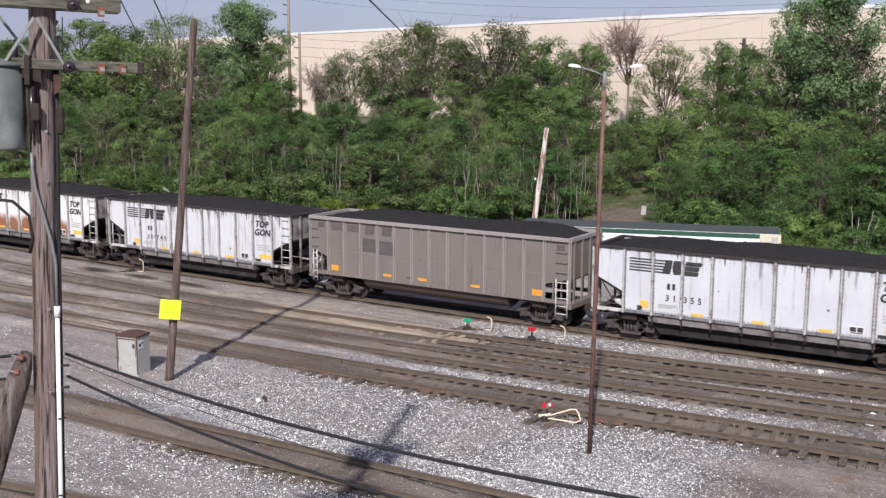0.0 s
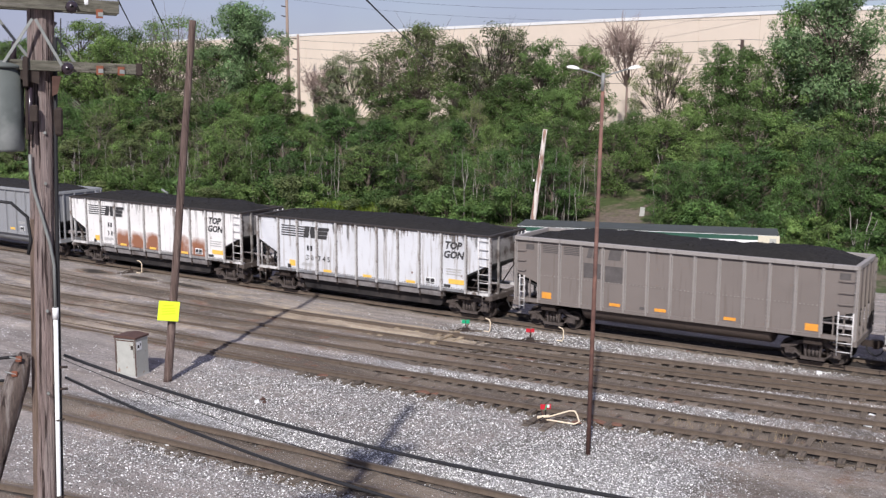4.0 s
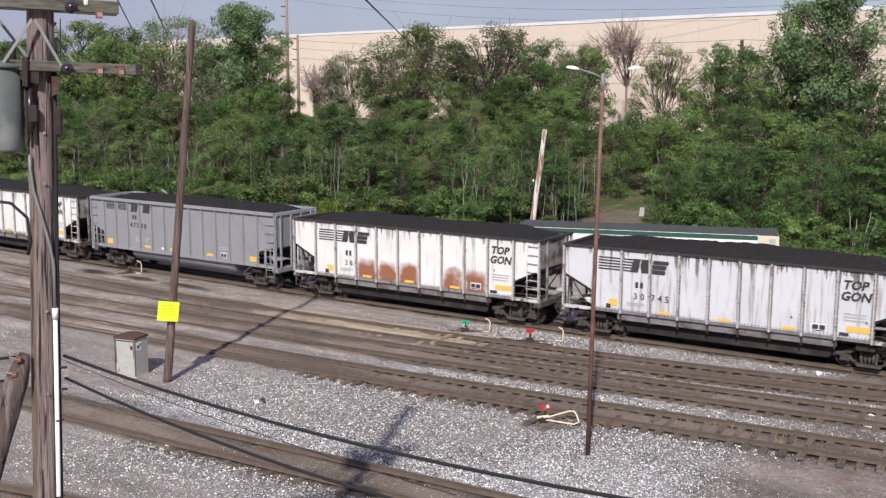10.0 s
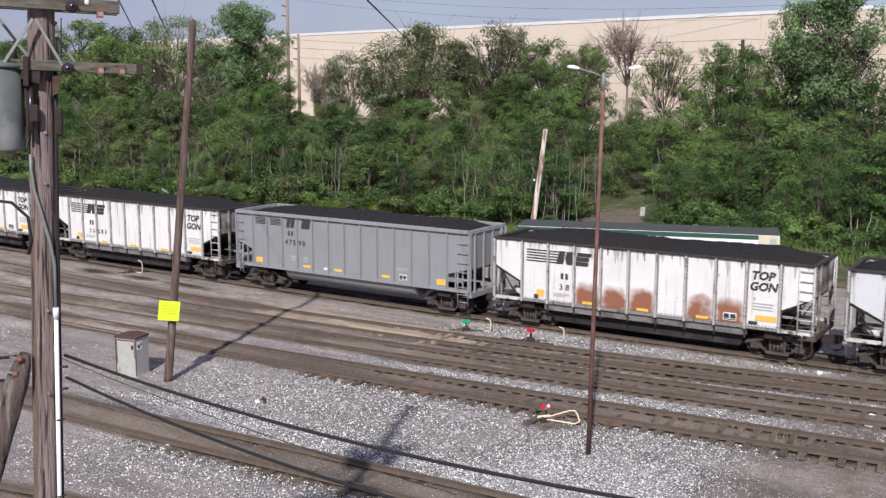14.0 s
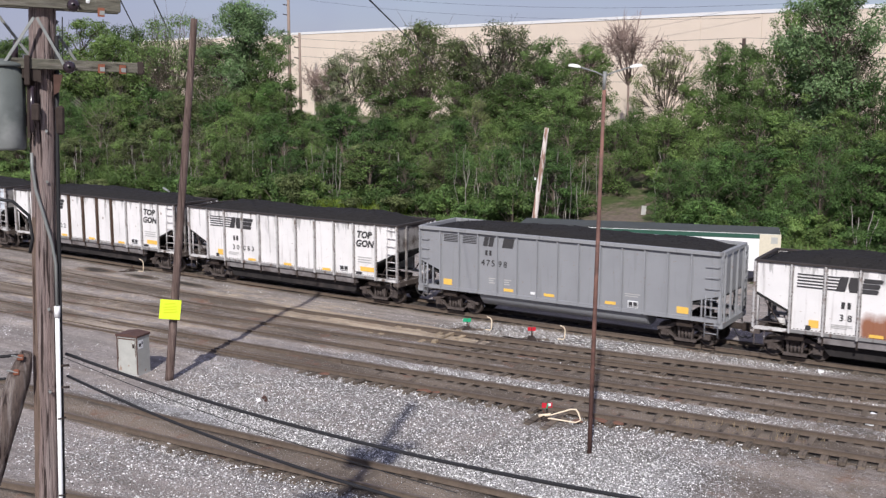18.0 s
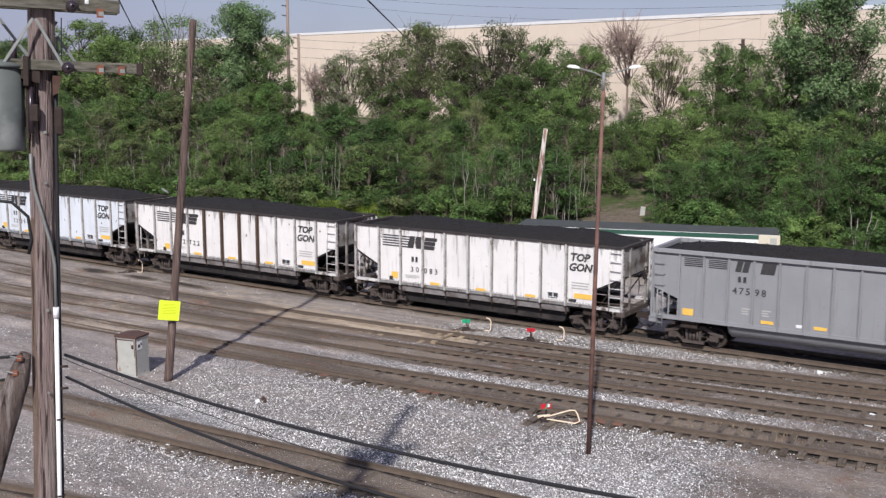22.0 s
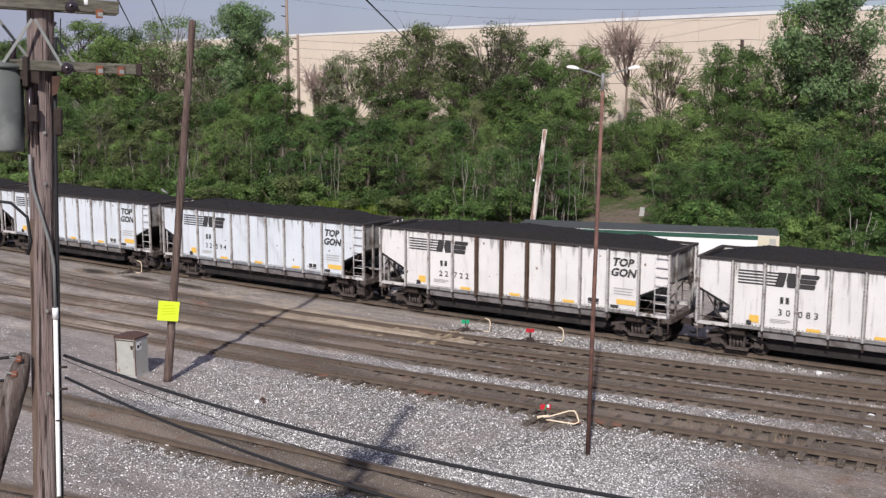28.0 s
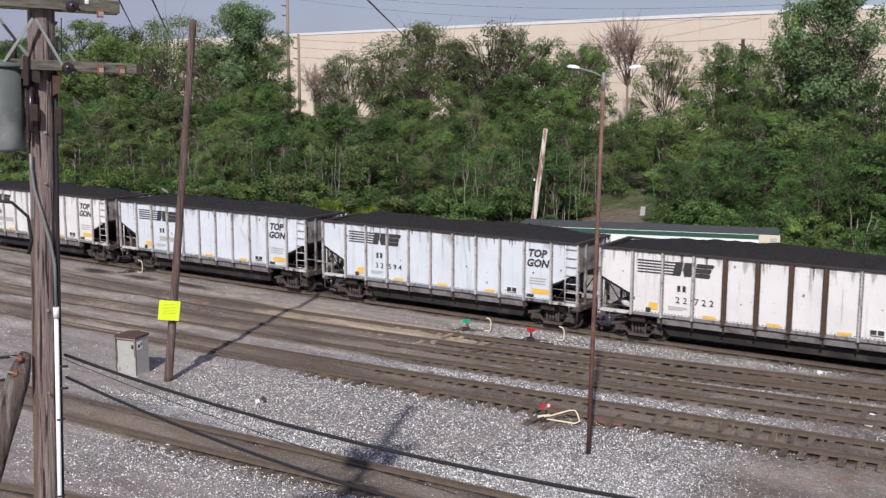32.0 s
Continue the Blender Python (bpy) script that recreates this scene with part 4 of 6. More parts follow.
M["post"] = mat("soiled_white_post", (0.47, 0.455, 0.45), 0.7, grain=0.25, grain_scale=5, spots=[((0.16, 0.12, 0.10), 2.5, 0.55, 0.68)])
# grimy flange, its colour darkened further for the shadow lines beside each post
M["post_grime_shade"] = mat("grimy_shadowed_flange", (0.10, 0.082, 0.075), 0.8, grain=0.6, grain_scale=3, spots=[((0.36, 0.35, 0.34), 1.5, 0.56, 0.68)])
M["post_dark"] = mat("rust_dark_post", (0.075, 0.048, 0.035), 0.8, grain=0.3, grain_scale=5)
M["post_rivet"] = mat("pale_rivet_paint", (0.29, 0.275, 0.27), 0.6, grain=0.3, grain_scale=4)
M["chord"] = mat("sooty_rim_steel", (0.055, 0.047, 0.044), 0.7, 0.3, grain=0.4, grain_scale=3)
for key, color, streak, soot in (("warm", (0.745, 0.725, 0.715), 0.3, 0.5), ("streaked", (0.61, 0.615, 0.645), 0.7, 0.85), ("cool", (0.66, 0.70, 0.75), 0.15, 0.5), ("plain", (0.605, 0.615, 0.65), 0.2, 0.6)):
    M[key] = paint(key + "_white_paint", color, streak * 0.75, soot=soot)
    M[key + "_rust"] = paint(key + "_white_paint_rusting", color, streak * 0.75, rust=1.0, soot=soot)
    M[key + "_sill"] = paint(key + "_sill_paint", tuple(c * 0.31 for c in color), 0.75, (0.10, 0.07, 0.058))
M["silver"] = paint("grey_car_paint", (0.265, 0.27, 0.285), 0.1, (0.18, 0.18, 0.185), rough=0.5)
M["silver_rim"] = paint("grey_rim_paint", (0.27, 0.275, 0.285), 0.3, (0.12, 0.11, 0.10))
M["taupe"] = paint("brown_grey_car_paint", (0.19, 0.163, 0.149), 0.2, (0.12, 0.098, 0.086))
M["taupe_tub"] = paint("dark_brown_tub_paint", (0.085, 0.064, 0.055), 0.3, (0.05, 0.036, 0.03))
M["silver_tub"] = M["silver"]
M["taupe_post"] = paint("pale_worn_post_paint", (0.29, 0.262, 0.245), 0.4, (0.13, 0.10, 0.085))
M["silver_post"] = M["silver"]
M["taupe_rim"] = paint("brown_grey_rim_paint", (0.30, 0.275, 0.26), 0.3, (0.12, 0.10, 0.09))

# from the head of the visible train backwards: left end at the start, make
TRAIN = [
    (hopper_gondola(44.9, 15.3, "plain", "31355", "white ribbed coal gondola car heaped with black coal", seed=11), 44.9 + 7.1),
    (tub_gondola(29.25, 15.9, "taupe", "", "brown-grey round-bottomed coal gondola with overpainted dark patches", seed=12, blotted=True), 29.25 + 7.3),
    (hopper_gondola(13.88, 15.3, "streaked", "30745", "white coal gondola car with dark streaks under the rim", seed=13), 13.88 + 7.1),
    (hopper_gondola(-1.38, 15.3, "warm", "38", "white coal gondola car with rust burns on its panels", rust_bays=(3, 4, 5, 7, 8), seed=14), -1.38 + 7.1),
    (tub_gondola(-17.22, 15.85, "silver", "47598", "clean grey round-bottomed coal gondola full of coal", seed=15), -17.22 + 7.3),
    (hopper_gondola(-32.6, 15.35, "warm", "30083", "clean white ribbed coal gondola car full of coal", seed=16), -32.6 + 7.1),
    (hopper_gondola(-48.13, 15.9, "warm", "22722", "white coal gondola car with dark rusty posts", dark_posts=(4, 5, 6, 7), seed=17), -48.13 + 7.1),
    (hopper_gondola(-63.5, 15.3, "cool", "32594", "bluish white coal gondola car with small rust spots", seed=18), -63.5 + 7.1),
    (hopper_gondola(-78.7, 15.2, "cool", "", "bluish white coal gondola car with worn numbers", seed=19), -78.7 + 7.1),
    (hopper_gondola(-94.0, 15.3, "warm", "", "white coal gondola car following behind the others", seed=20), -94.0 + 7.1),
]


# drips of soot below the rims, rust spots and smears
M["drip"] = mat("dried_soot_drip", (0.13, 0.105, 0.095), 0.85, grain=0.5, grain_scale=5)
M["rust_spot"] = mat("brown_rust_spot", (0.20, 0.13, 0.10), 0.9, grain=0.5, grain_scale=6)


def weathering(car, seed, drips, spots, lo=-6.4, hi=6.2):
    r = random.Random(seed)
    for _ in range(drips):
        x, w, ln = r.uniform(lo, hi), r.uniform(0.012, 0.05), r.uniform(0.1, 0.75) * r.uniform(0.4, 1.0)
        part("soot_drip", prism([(x - w, 3.89), (x + w, 3.89), (x + w * 0.6, 3.89 - ln * 0.6), (x + w * 0.1, 3.89 - ln), (x - w * 0.5, 3.89 - ln * 0.7)], -1.6045, -1.6015), M["drip"], car)
    for _ in range(spots):
        x, z, q = r.uniform(lo, hi), r.uniform(1.5, 3.7), r.uniform(0.015, 0.055)
        o = [(x + q * math.cos(a) * r.uniform(0.6, 1.1), z + q * 1.5 * math.sin(a) * r.uniform(0.6, 1.2)) for a in np.linspace(0, 5.5, 8)]
        part("rust_spot", prism(o, -1.6045, -1.6015), M["rust_spot"], car)


weathering(TRAIN[2][0], 1, 46, 6, -2.0)
weathering(TRAIN[3][0], 2, 10, 4)
weathering(TRAIN[0][0], 3, 10, 4)
weathering(TRAIN[5][0], 4, 8, 2)
weathering(TRAIN[6][0], 5, 12, 12)
weathering(TRAIN[7][0], 6, 6, 12)
weathering(TRAIN[8][0], 7, 14, 10)

# ---- yard poles, lamps and small equipment ----
M["steel_grey"] = mat("galvanised_grey", (0.25, 0.26, 0.25), 0.55, 0.3, grain=0.2, grain_scale=3, spots=[((0.20, 0.20, 0.19), 1.2, 0.5, 0.7)])
M["can_grey"] = mat("weathered_green_grey_steel", (0.115, 0.127, 0.12), 0.6, 0.1, grain=0.2, grain_scale=2, spots=[((0.22, 0.23, 0.22), 1.2, 0.5, 0.65)])
M["arm_wood"] = mat("mossy_grey_crossarm_wood", (0.15, 0.142, 0.112), 0.95, grain=0.55, grain_scale=3, bump=0.6, stretch=(1, 8, 8), spots=[((0.055, 0.048, 0.038), 2.0, 0.56, 0.66), ((0.22, 0.20, 0.18), 1.2, 0.56, 0.68)])
M["moulding"] = mat("split_tan_moulding_wood", (0.20, 0.145, 0.115), 0.95, grain=0.5, grain_scale=3, bump=0.6, stretch=(14, 14, 0.6), spots=[((0.08, 0.055, 0.045), 1.2, 0.55, 0.63)])
M["rust"] = mat("red_rust", (0.20, 0.075, 0.045), 0.85, grain=0.35, grain_scale=6)
M["rust_plate"] = mat("dusty_rust", (0.165, 0.088, 0.063), 0.9, grain=0.4, grain_scale=8)
M["rust_dark"] = mat("dark_flaking_rust", (0.085, 0.048, 0.038), 0.9, grain=0.4, grain_scale=8)
M["lamp_rust"] = mat("rust_brown_steel_post", (0.135, 0.074, 0.061), 0.7, 0.0, grain=0.35, grain_scale=3, spots=[((0.21, 0.11, 0.085), 0.9, 0.48, 0.62), ((0.075, 0.048, 0.042), 0.6, 0.56, 0.66)])
M["conduit"] = mat("white_plastic_conduit", (0.80, 0.82, 0.80), 0.45)
M["rubber"] = mat("black_cable_rubber", (0.02, 0.02, 0.022), 0.6)
M["white_lamp"] = mat("white_lamp_housing", (0.80, 0.80, 0.78), 0.4)
M["sign_yellow"] = mat("fluorescent_yellow_sign", (0.68, 0.85, 0.04), 0.5)
M["sign_bar"] = mat("olive_sign_print", (0.60, 0.66, 0.02), 0.6)
M["box_paint"] = mat("pale_grey_cabinet_paint", (0.40, 0.40, 0.37), 0.6, grain=0.12, grain_scale=3, spots=[((0.24, 0.13, 0.08), 4.0, 0.62, 0.72)])
M["box_top"] = mat("rusted_brown_cabinet_roof", (0.085, 0.048, 0.04), 0.85, grain=0.3, grain_scale=4)
M["red"] = mat("red_target_paint", (0.48, 0.02, 0.035), 0.5, grain=0.15)
M["green"] = mat("green_target_paint", (0.02, 0.33, 0.16), 0.5, grain=0.15)
M["tan_pipe"] = mat("cream_painted_pipe", (0.74, 0.62, 0.46), 0.6, grain=0.15, grain_scale=8)
M["strut_wood"] = mat("grey_brown_strut_log", (0.15, 0.115, 0.10), 0.95, grain=0.6, grain_scale=3, bump=0.8, stretch=(8, 8, 0.9), spots=[((0.29, 0.25, 0.23), 1.0, 0.5, 0.62), ((0.05, 0.036, 0.032), 1.6, 0.57, 0.63)])
M["porcelain"] = mat("dark_glazed_insulator", (0.03, 0.02, 0.025), 0.25, spec=0.6)


def pole_bm(pts, radii, sides=14, seed=0, cracks=0.0):
    """A wooden pole, slightly out of round, with long drying cracks."""
    bm = tube(pts, radii, sides)
    for v in bm.verts:
        k = 1 + 0.05 * noise.noise((v.co.x * 9, v.co.y * 9, v.co.z * 0.6 + seed))
        if cracks:
            q = noise.noise((v.co.x * 34, v.co.y * 34, v.co.z * 0.55 + seed))
            k -= cracks * max(0.0, q - 0.12) - 0.02 * noise.noise((v.co.x * 50, v.co.y * 50, v.co.z * 3))
        c = Vector(pts[0]).lerp(Vector(pts[-1]), (v.co.z - pts[0][2]) / (pts[-1][2] - pts[0][2]))
        v.co = Vector((c.x + (v.co.x - c.x) * k, c.y + (v.co.y - c.y) * k, v.co.z))
    return bm


def line(a, b, n):
    return [tuple(Vector(a).lerp(Vector(b), i / n)) for i in range(n + 1)]


# the big pole, its brace and its cables: drawn in towards the high stand from a layout at 1.115 of their size
NEARER = Matrix.Translation(EYE) @ Matrix.Scale(0.897, 4) @ Matrix.Translation(-EYE)


def big_pole():
    # local x runs along the crossarms, y away from the yard's high stand
    po = empty("utility_pole", NEARER @ pose(53.51, -32.55, -0.22, 0, 2.32, 55.4), "tall weathered wooden power pole with crossarms and transformer brackets", "utility pole", "wooden poles")
    lean = lambda z: (-0.065 + 0.0025 * z, 0.0, z)
    part("shaft", pole_bm(line(lean(-1.5), lean(19.9), 112), [0.171 + 0.0001 * min(i, 98 - 0.6 * i) for i in range(113)], 64, 0, 0.25), M["pole"], po)
    part("wood_moulding", prism([(-0.235, 0.5), (-0.145, 0.5), (-0.135, 9.4), (-0.21, 9.4)], -0.135, -0.05), M["moulding"], po, "split tan wooden moulding along the pole")
    # upper double arm and lower double arm
    for z, x0, x1, h, ys in ((12.34, -1.55, 0.98, 0.17, (-0.24, 0.20)), (11.51, -0.45, 1.27, 0.14, (-0.26, 0.16))):
        for y in ys:
            part("crossarm", box(x0, x1, y - 0.06, y + 0.06, z - h / 2, z + h / 2, 0.008), M["arm_wood"], po, "mossy grey wooden crossarm")
    # a third pair of arms near the top, with two more cans below it
    for y in (-0.24, 0.20):
        part("crossarm", box(-1.35, 1.35, y - 0.06, y + 0.06, 15.55, 15.72, 0.008), M["arm_wood"], po, "mossy grey wooden crossarm")
    for x0, z0, x1, z1, y in ((-0.14, 12.12, -0.52, 11.5, -0.33), (-0.10, 12.12, 0.24, 11.5, -0.33), (0.17, 12.12, -0.22, 11.5, 0.24), (0.17, 11.92, 0.46, 11.5, 0.24), (-0.6, 12.15, -0.15, 11.55, 0.24)):
        bm = tube([(x0, y, z0), (x1, y, z1)], 0.026, 4)
        part("brace", bm, M["steel_grey"], po, "flat galvanised brace")
    for x, z in ((0.30, 11.48), (0.36, 12.3)):
        bm = lathe([(0.02, -0.16), (0.07, -0.14), (0.085, -0.08), (0.05, -0.05), (0.085, 0.0), (0.08, 0.05), (0.02, 0.07)], 12)
        part("insulator", bm, M["porcelain"], po, "dark glazed insulator", pose(x, -0.40, z))
    part("pin_insulator", lathe([(0.03, -0.02), (0.05, 0.0), (0.05, 0.06), (0.02, 0.09)], 10), M["plate_white"], po, m=pose(0.55, -0.26, 12.36, 90))
    for x, z in ((0.72, 11.48), (1.0, 11.48), (0.72, 12.24)):
        part("rusty_bracket", box(x - 0.045, x + 0.045, -0.35, -0.32, z - 0.06, z + 0.06), M["rust"], po)
        part("bracket_plate", box(x - 0.02, x + 0.045, -0.356, -0.351, z - 0.035, z + 0.02), M["steel_grey"], po)
    part("end_clamp", box(1.20, 1.285, -0.33, -0.19, 11.425, 11.595, 0.01), M["dark"], po)
    part("arm_bracket", prism([(0.1, 11.1), (0.17, 11.14), (0.22, 11.38), (0.1, 11.38)], -0.24, -0.14), M["rust_dark"], po, "dark rusty arm bracket")
    part("arm_clamp", box(-0.27, -0.20, -0.38, -0.05, 11.22, 11.62, 0.01), M["dark"], po)
    part("transformer_hanger", box(-0.40, -0.18, -0.2, 0.1, 11.2, 11.36, 0.02), M["dark"], po)
    for z in (8.1, 9.9, 10.6, 6.9):
        part("bolt", tube([(0.0, -0.21, z), (0.0, -0.15, z)], 0.022, 6), M["steel_grey"], po)
    part("cutout_box", box(0.12, 0.24, -0.16, 0.02, 10.55, 10.95, 0.03), M["dark"], po)
    # risers
    part("conduit", tube([(0.145, -0.17, 3.0), (0.11, -0.18, 8.10)], 0.032, 10), M["conduit"], po, "white plastic conduit")
    part("conduit_coupling", tube([(0.11, -0.18, 7.98), (0.11, -0.18, 8.14)], 0.042, 10), M["plate_white"], po)
    part("riser_tube", tube([(0.11, -0.18, 8.1), (0.10, -0.185, 8.75), (0.05, -0.21, 9.05), (-0.04, -0.22, 9.4), (-0.15, -0.22, 9.8), (-0.19, -0.2, 10.1), (-0.195, -0.19, 10.3)], 0.022, 8), M["steel_grey"], po)
    part("riser_cable", tube([(0.185, -0.13, 2.5), (0.15, -0.13, 8.0), (0.14, -0.12, 10.4), (0.15, -0.1, 11.9)], 0.027, 8), M["rubber"], po)
    part("conduit_strap", tube([(0.10, -0.215, 6.5), (0.16, -0.215, 6.5), (0.21, -0.16, 6.5)], 0.012, 5), M["dark"], po)
    part("conduit_strap", tube([(0.10, -0.215, 5.35), (0.16, -0.215, 5.35), (0.21, -0.16, 5.35)], 0.012, 5), M["dark"], po)
    part("drip_loop", tube([(-0.75, -0.1, 9.66), (-0.45, -0.1, 9.62), (-0.24, -0.12, 9.42), (-0.20, -0.14, 9.1), (-0.24, -0.14, 8.9)], 0.022, 8), M["rubber"], po, "black cable loop")
    part("jumper_wire", tube([(0.22, -0.3, 12.15), (0.22, -0.3, 11.5)], 0.008, 5), M["rubber"], po)
    for z in (7.26, 6.94):
        part("cable_hook", tube([(0.1, -0.15, z), (0.26, -0.2, z + 0.02)], 0.02, 6), M["dark"], po)
    # transformer can
    tr = empty("transformer", po.matrix_basis @ pose(-0.56, -0.1, 10.46), "grey steel transformer can hung on the wooden pole", "transformer")
    bm = bmesh.new()
    add_tube(bm, [(0, 0, -0.12), (0, 0, -0.08), (0, 0, 1.0)], [0.29, 0.305, 0.305], 28)
    part("can", bm, M["can_grey"], tr)
    part("lid", tube([(0, 0, 1.0), (0, 0, 1.04), (0, 0, 1.1)], [0.335, 0.335, 0.18], 28), M["can_grey"], tr)
    for a in (0.4, 2.2):
        part("bushing", tube([(0.18 * math.cos(a), 0.18 * math.sin(a), 1.06), (0.2 * math.cos(a), 0.2 * math.sin(a), 1.36)], [0.05, 0.03], 8), M["porcelain"], tr)
    part("mounting_lug", box(0.28, 0.42, -0.06, 0.06, 0.75, 0.9), M["dark"], tr)
    part("mounting_lug", box(0.28, 0.42, -0.06, 0.06, 0.2, 0.35), M["dark"], tr)
    for y in (-0.14, 0.0, 0.12):
        part("hanger_bar", box(0.315, 0.355, y - 0.03, y + 0.03, 0.05, 0.98), M["dark"], tr, "dark steel hanger bar")
    part("hanger_plate", prism([(0.26, 0.86), (0.5, 0.80), (0.5, 0.95), (0.42, 1.06), (0.26, 1.04)], -0.2, -0.14), M["dark"], tr)
    part("fuse_block", box(0.36, 0.48, -0.24, -0.14, 0.28, 0.52, 0.02), M["dark"], tr)
    part("surge_arrester", tube([(0.38, -0.2, 0.12), (0.38, -0.2, 0.75)], 0.035, 8), M["porcelain"], tr)
    for x in (-0.6, 0.6):
        upper = empty("transformer", po.matrix_basis @ pose(x, -0.02, 14.4), "grey steel transformer can hung high on the pole", "transformer")
        part("can", tube([(0, 0, -0.05), (0, 0, 0.0), (0, 0, 0.95)], [0.28, 0.30, 0.30], 20), M["can_grey"], upper)
        part("lid", tube([(0, 0, 0.95), (0, 0, 0.99), (0, 0, 1.05)], [0.33, 0.33, 0.18], 20), M["can_grey"], upper)
        part("mounting_lug", box(*sorted((-x * 0.48, -x * 0.72)), -0.06, 0.06, 0.6, 0.75), M["dark"], upper)
    # push brace
    st = empty("brace_log", po.matrix_basis @ pose(0, 0, 0), "leaning grey brace log bolted against the power pole", "pole brace")
    part("log", pole_bm(line((-2.85, -0.26, -1.5), (-0.30, -0.20, 7.50), 48), [0.178 - (0.0004 * i if i < 47 else 0.05 * (i - 46)) for i in range(49)], 36, 5, 0.22), M["strut_wood"], st)
    for z in (7.46, 7.25):
        x = -0.37 - (7.50 - z) * 0.28
        part("bolt_plate", box(x - 0.042, x + 0.042, -0.37, -0.34, z - 0.04, z + 0.045, 0.012), M["rust"], st)
        part("bolt", tube([(x - 0.12, -0.36, z + 0.04), (x + 0.02, -0.36, z)], 0.014, 5), M["steel_grey"], st)


big_pole()


def sagging(name, pts, r, label, key="rubber"):
    ob = part(name, tube(pts, r, 6), M[key])
    tagged(ob, label, "cable", "overhead cables")


def hang(a, b, sag, n=14):
    out = []
    for i in range(n + 1):
        t = i / n
        p = Vector(a).lerp(Vector(b), t)
        p.z -= sag * 4 * t * (1 - t)
        out.append(tuple(p))
    return out


sagging("communication_cable", [NEARER @ Vector(p) for p in hang((53.8, -32.11, 7.16), (63.2, -31.95, 7.06), 0.2)], 0.021, "thick black cable sagging from the power pole")
sagging("communication_cable", [NEARER @ Vector(p) for p in hang((53.8, -32.11, 6.83), (61.5, -32.15, 6.45), 0.17)], 0.019, "thick black cable hung below another cable")
sagging("communication_cable", [NEARER @ Vector(p) for p in hang((53.4, -32.62, 7.19), (45.0, -38.0, 7.2), 0.3)], 0.021, "thick black cable running on past the pole")
sagging("communication_cable", [NEARER @ Vector(p) for p in hang((53.4, -32.62, 6.86), (45.0, -38.0, 6.9), 0.3)], 0.019, "thick black cable running on past the pole")
sagging("thin_wire", [NEARER @ Vector(p) for p in hang((53.75, -32.15, 7.12), (60.5, -31.9, 6.55), 0.09)], 0.005, "thin dark wire drooping beside the cables")
sagging("power_wire", hang(NEARER @ Vector((54.29, -31.45, 12.49)), (-3.81, 17.56, 12.53), 0.0), 0.012, "thin black wire leading across the yard")
sagging("power_wire", hang(NEARER @ Vector((54.58, -31.09, 12.5)), (-2.35, 19.27, 13.1), 0.0), 0.014, "thin black wire leading across the yard")
sagging("power_wire", hang(NEARER @ Vector((56.58, -29.07, 12.55)), (14.65, 34.43, 10.47), 0.0), 0.013, "thin black wire leading across the yard")


def bare_pole():
    po = empty("utility_pole", pose(0, 0, 0), "leaning brown wooden pole with no crossarm", "utility pole", "wooden poles")
    a, b = (35.98, -15.24, -0.3), (37.05, -14.35, 13.1)
    part("shaft", pole_bm(line(a, b, 48), [0.158 - 0.0008 * i for i in range(49)], 36, 3, 0.18), M["pole_red"], po)
    part("bolt", tube([(36.72, -15.5, 6.95), (36.50, -15.60, 7.1)], 0.04, 6), M["steel_grey"], po)
    si = empty("warning_sign", pose(36.34, -15.36, 2.55, 0, 0, 49.6), "bright yellow square notice nailed to a wooden pole", "sign")
    part("plate", box(-0.38, 0.38, -0.02, 0.0, -0.37, 0.37, 0.004, pose(0, 0, 0, 0, 7, 0)), M["sign_yellow"], si)
    for z, w in ((0.22, 0.40), (0.10, 0.5), (0.0, 0.46), (-0.1, 0.5)):
        part("print_bar", box(-w / 2, w / 2, -0.026, -0.02, z - 0.022, z + 0.022), M["sign_bar"], si)


M["pole_red"] = mat("red_brown_pole_wood", (0.112, 0.078, 0.067), 0.9, grain=0.35, grain_scale=3, bump=0.5, bump_scale=4, stretch=(9, 9, 0.5), spots=[((0.19, 0.138, 0.12), 0.7, 0.50, 0.64), ((0.05, 0.033, 0.028), 1.3, 0.56, 0.64)])
bare_pole()


def lamp_post():
    lp = empty("lamp_post", pose(52.65, -13.30, -0.25), "tall rust-brown steel lamp post with two white heads", "street lamp")
    part("post", tube([(0, 0, 0), (0.07, 0.03, 5.5), (0.16, 0.07, 11.3)], [0.074, 0.064, 0.05], 12), M["lamp_rust"], lp)
    part("pole_cap", tube([(0.15, 0.06, 10.98), (0.16, 0.07, 11.5)], 0.055, 10), M["steel_grey"], lp)
    d = Vector((0.89, 0.45, 0)).normalized()
    for s in (-1, 1):
        c = Vector((0.16, 0.07, 11.36))
        part("arm", tube([c, c + d * s * 0.25 + Vector((0, 0, 0.12)), c + d * s * 0.72 + Vector((0, 0, 0.26))], 0.022, 8), M["steel_grey"], lp)
        p = c + d * s * 0.87 + Vector((0, 0, 0.28))
        bm = bmesh.new()
        bmesh.ops.create_uvsphere(bm, u_segments=14, v_segments=8, radius=1.0)
        for v in bm.verts:
            v.co = Vector((v.co.x * 0.19 + 0.02 * abs(v.co.y), v.co.y * 0.10, max(v.co.z, -0.35) * 0.07))
        part("lamp_head", bm, M["white_lamp"], lp, "white drop-shaped lamp head", Matrix.Translation(p) @ pose(0, 0, 0, 0, -8 * s, math.degrees(math.atan2(d.y, d.x))))


lamp_post()


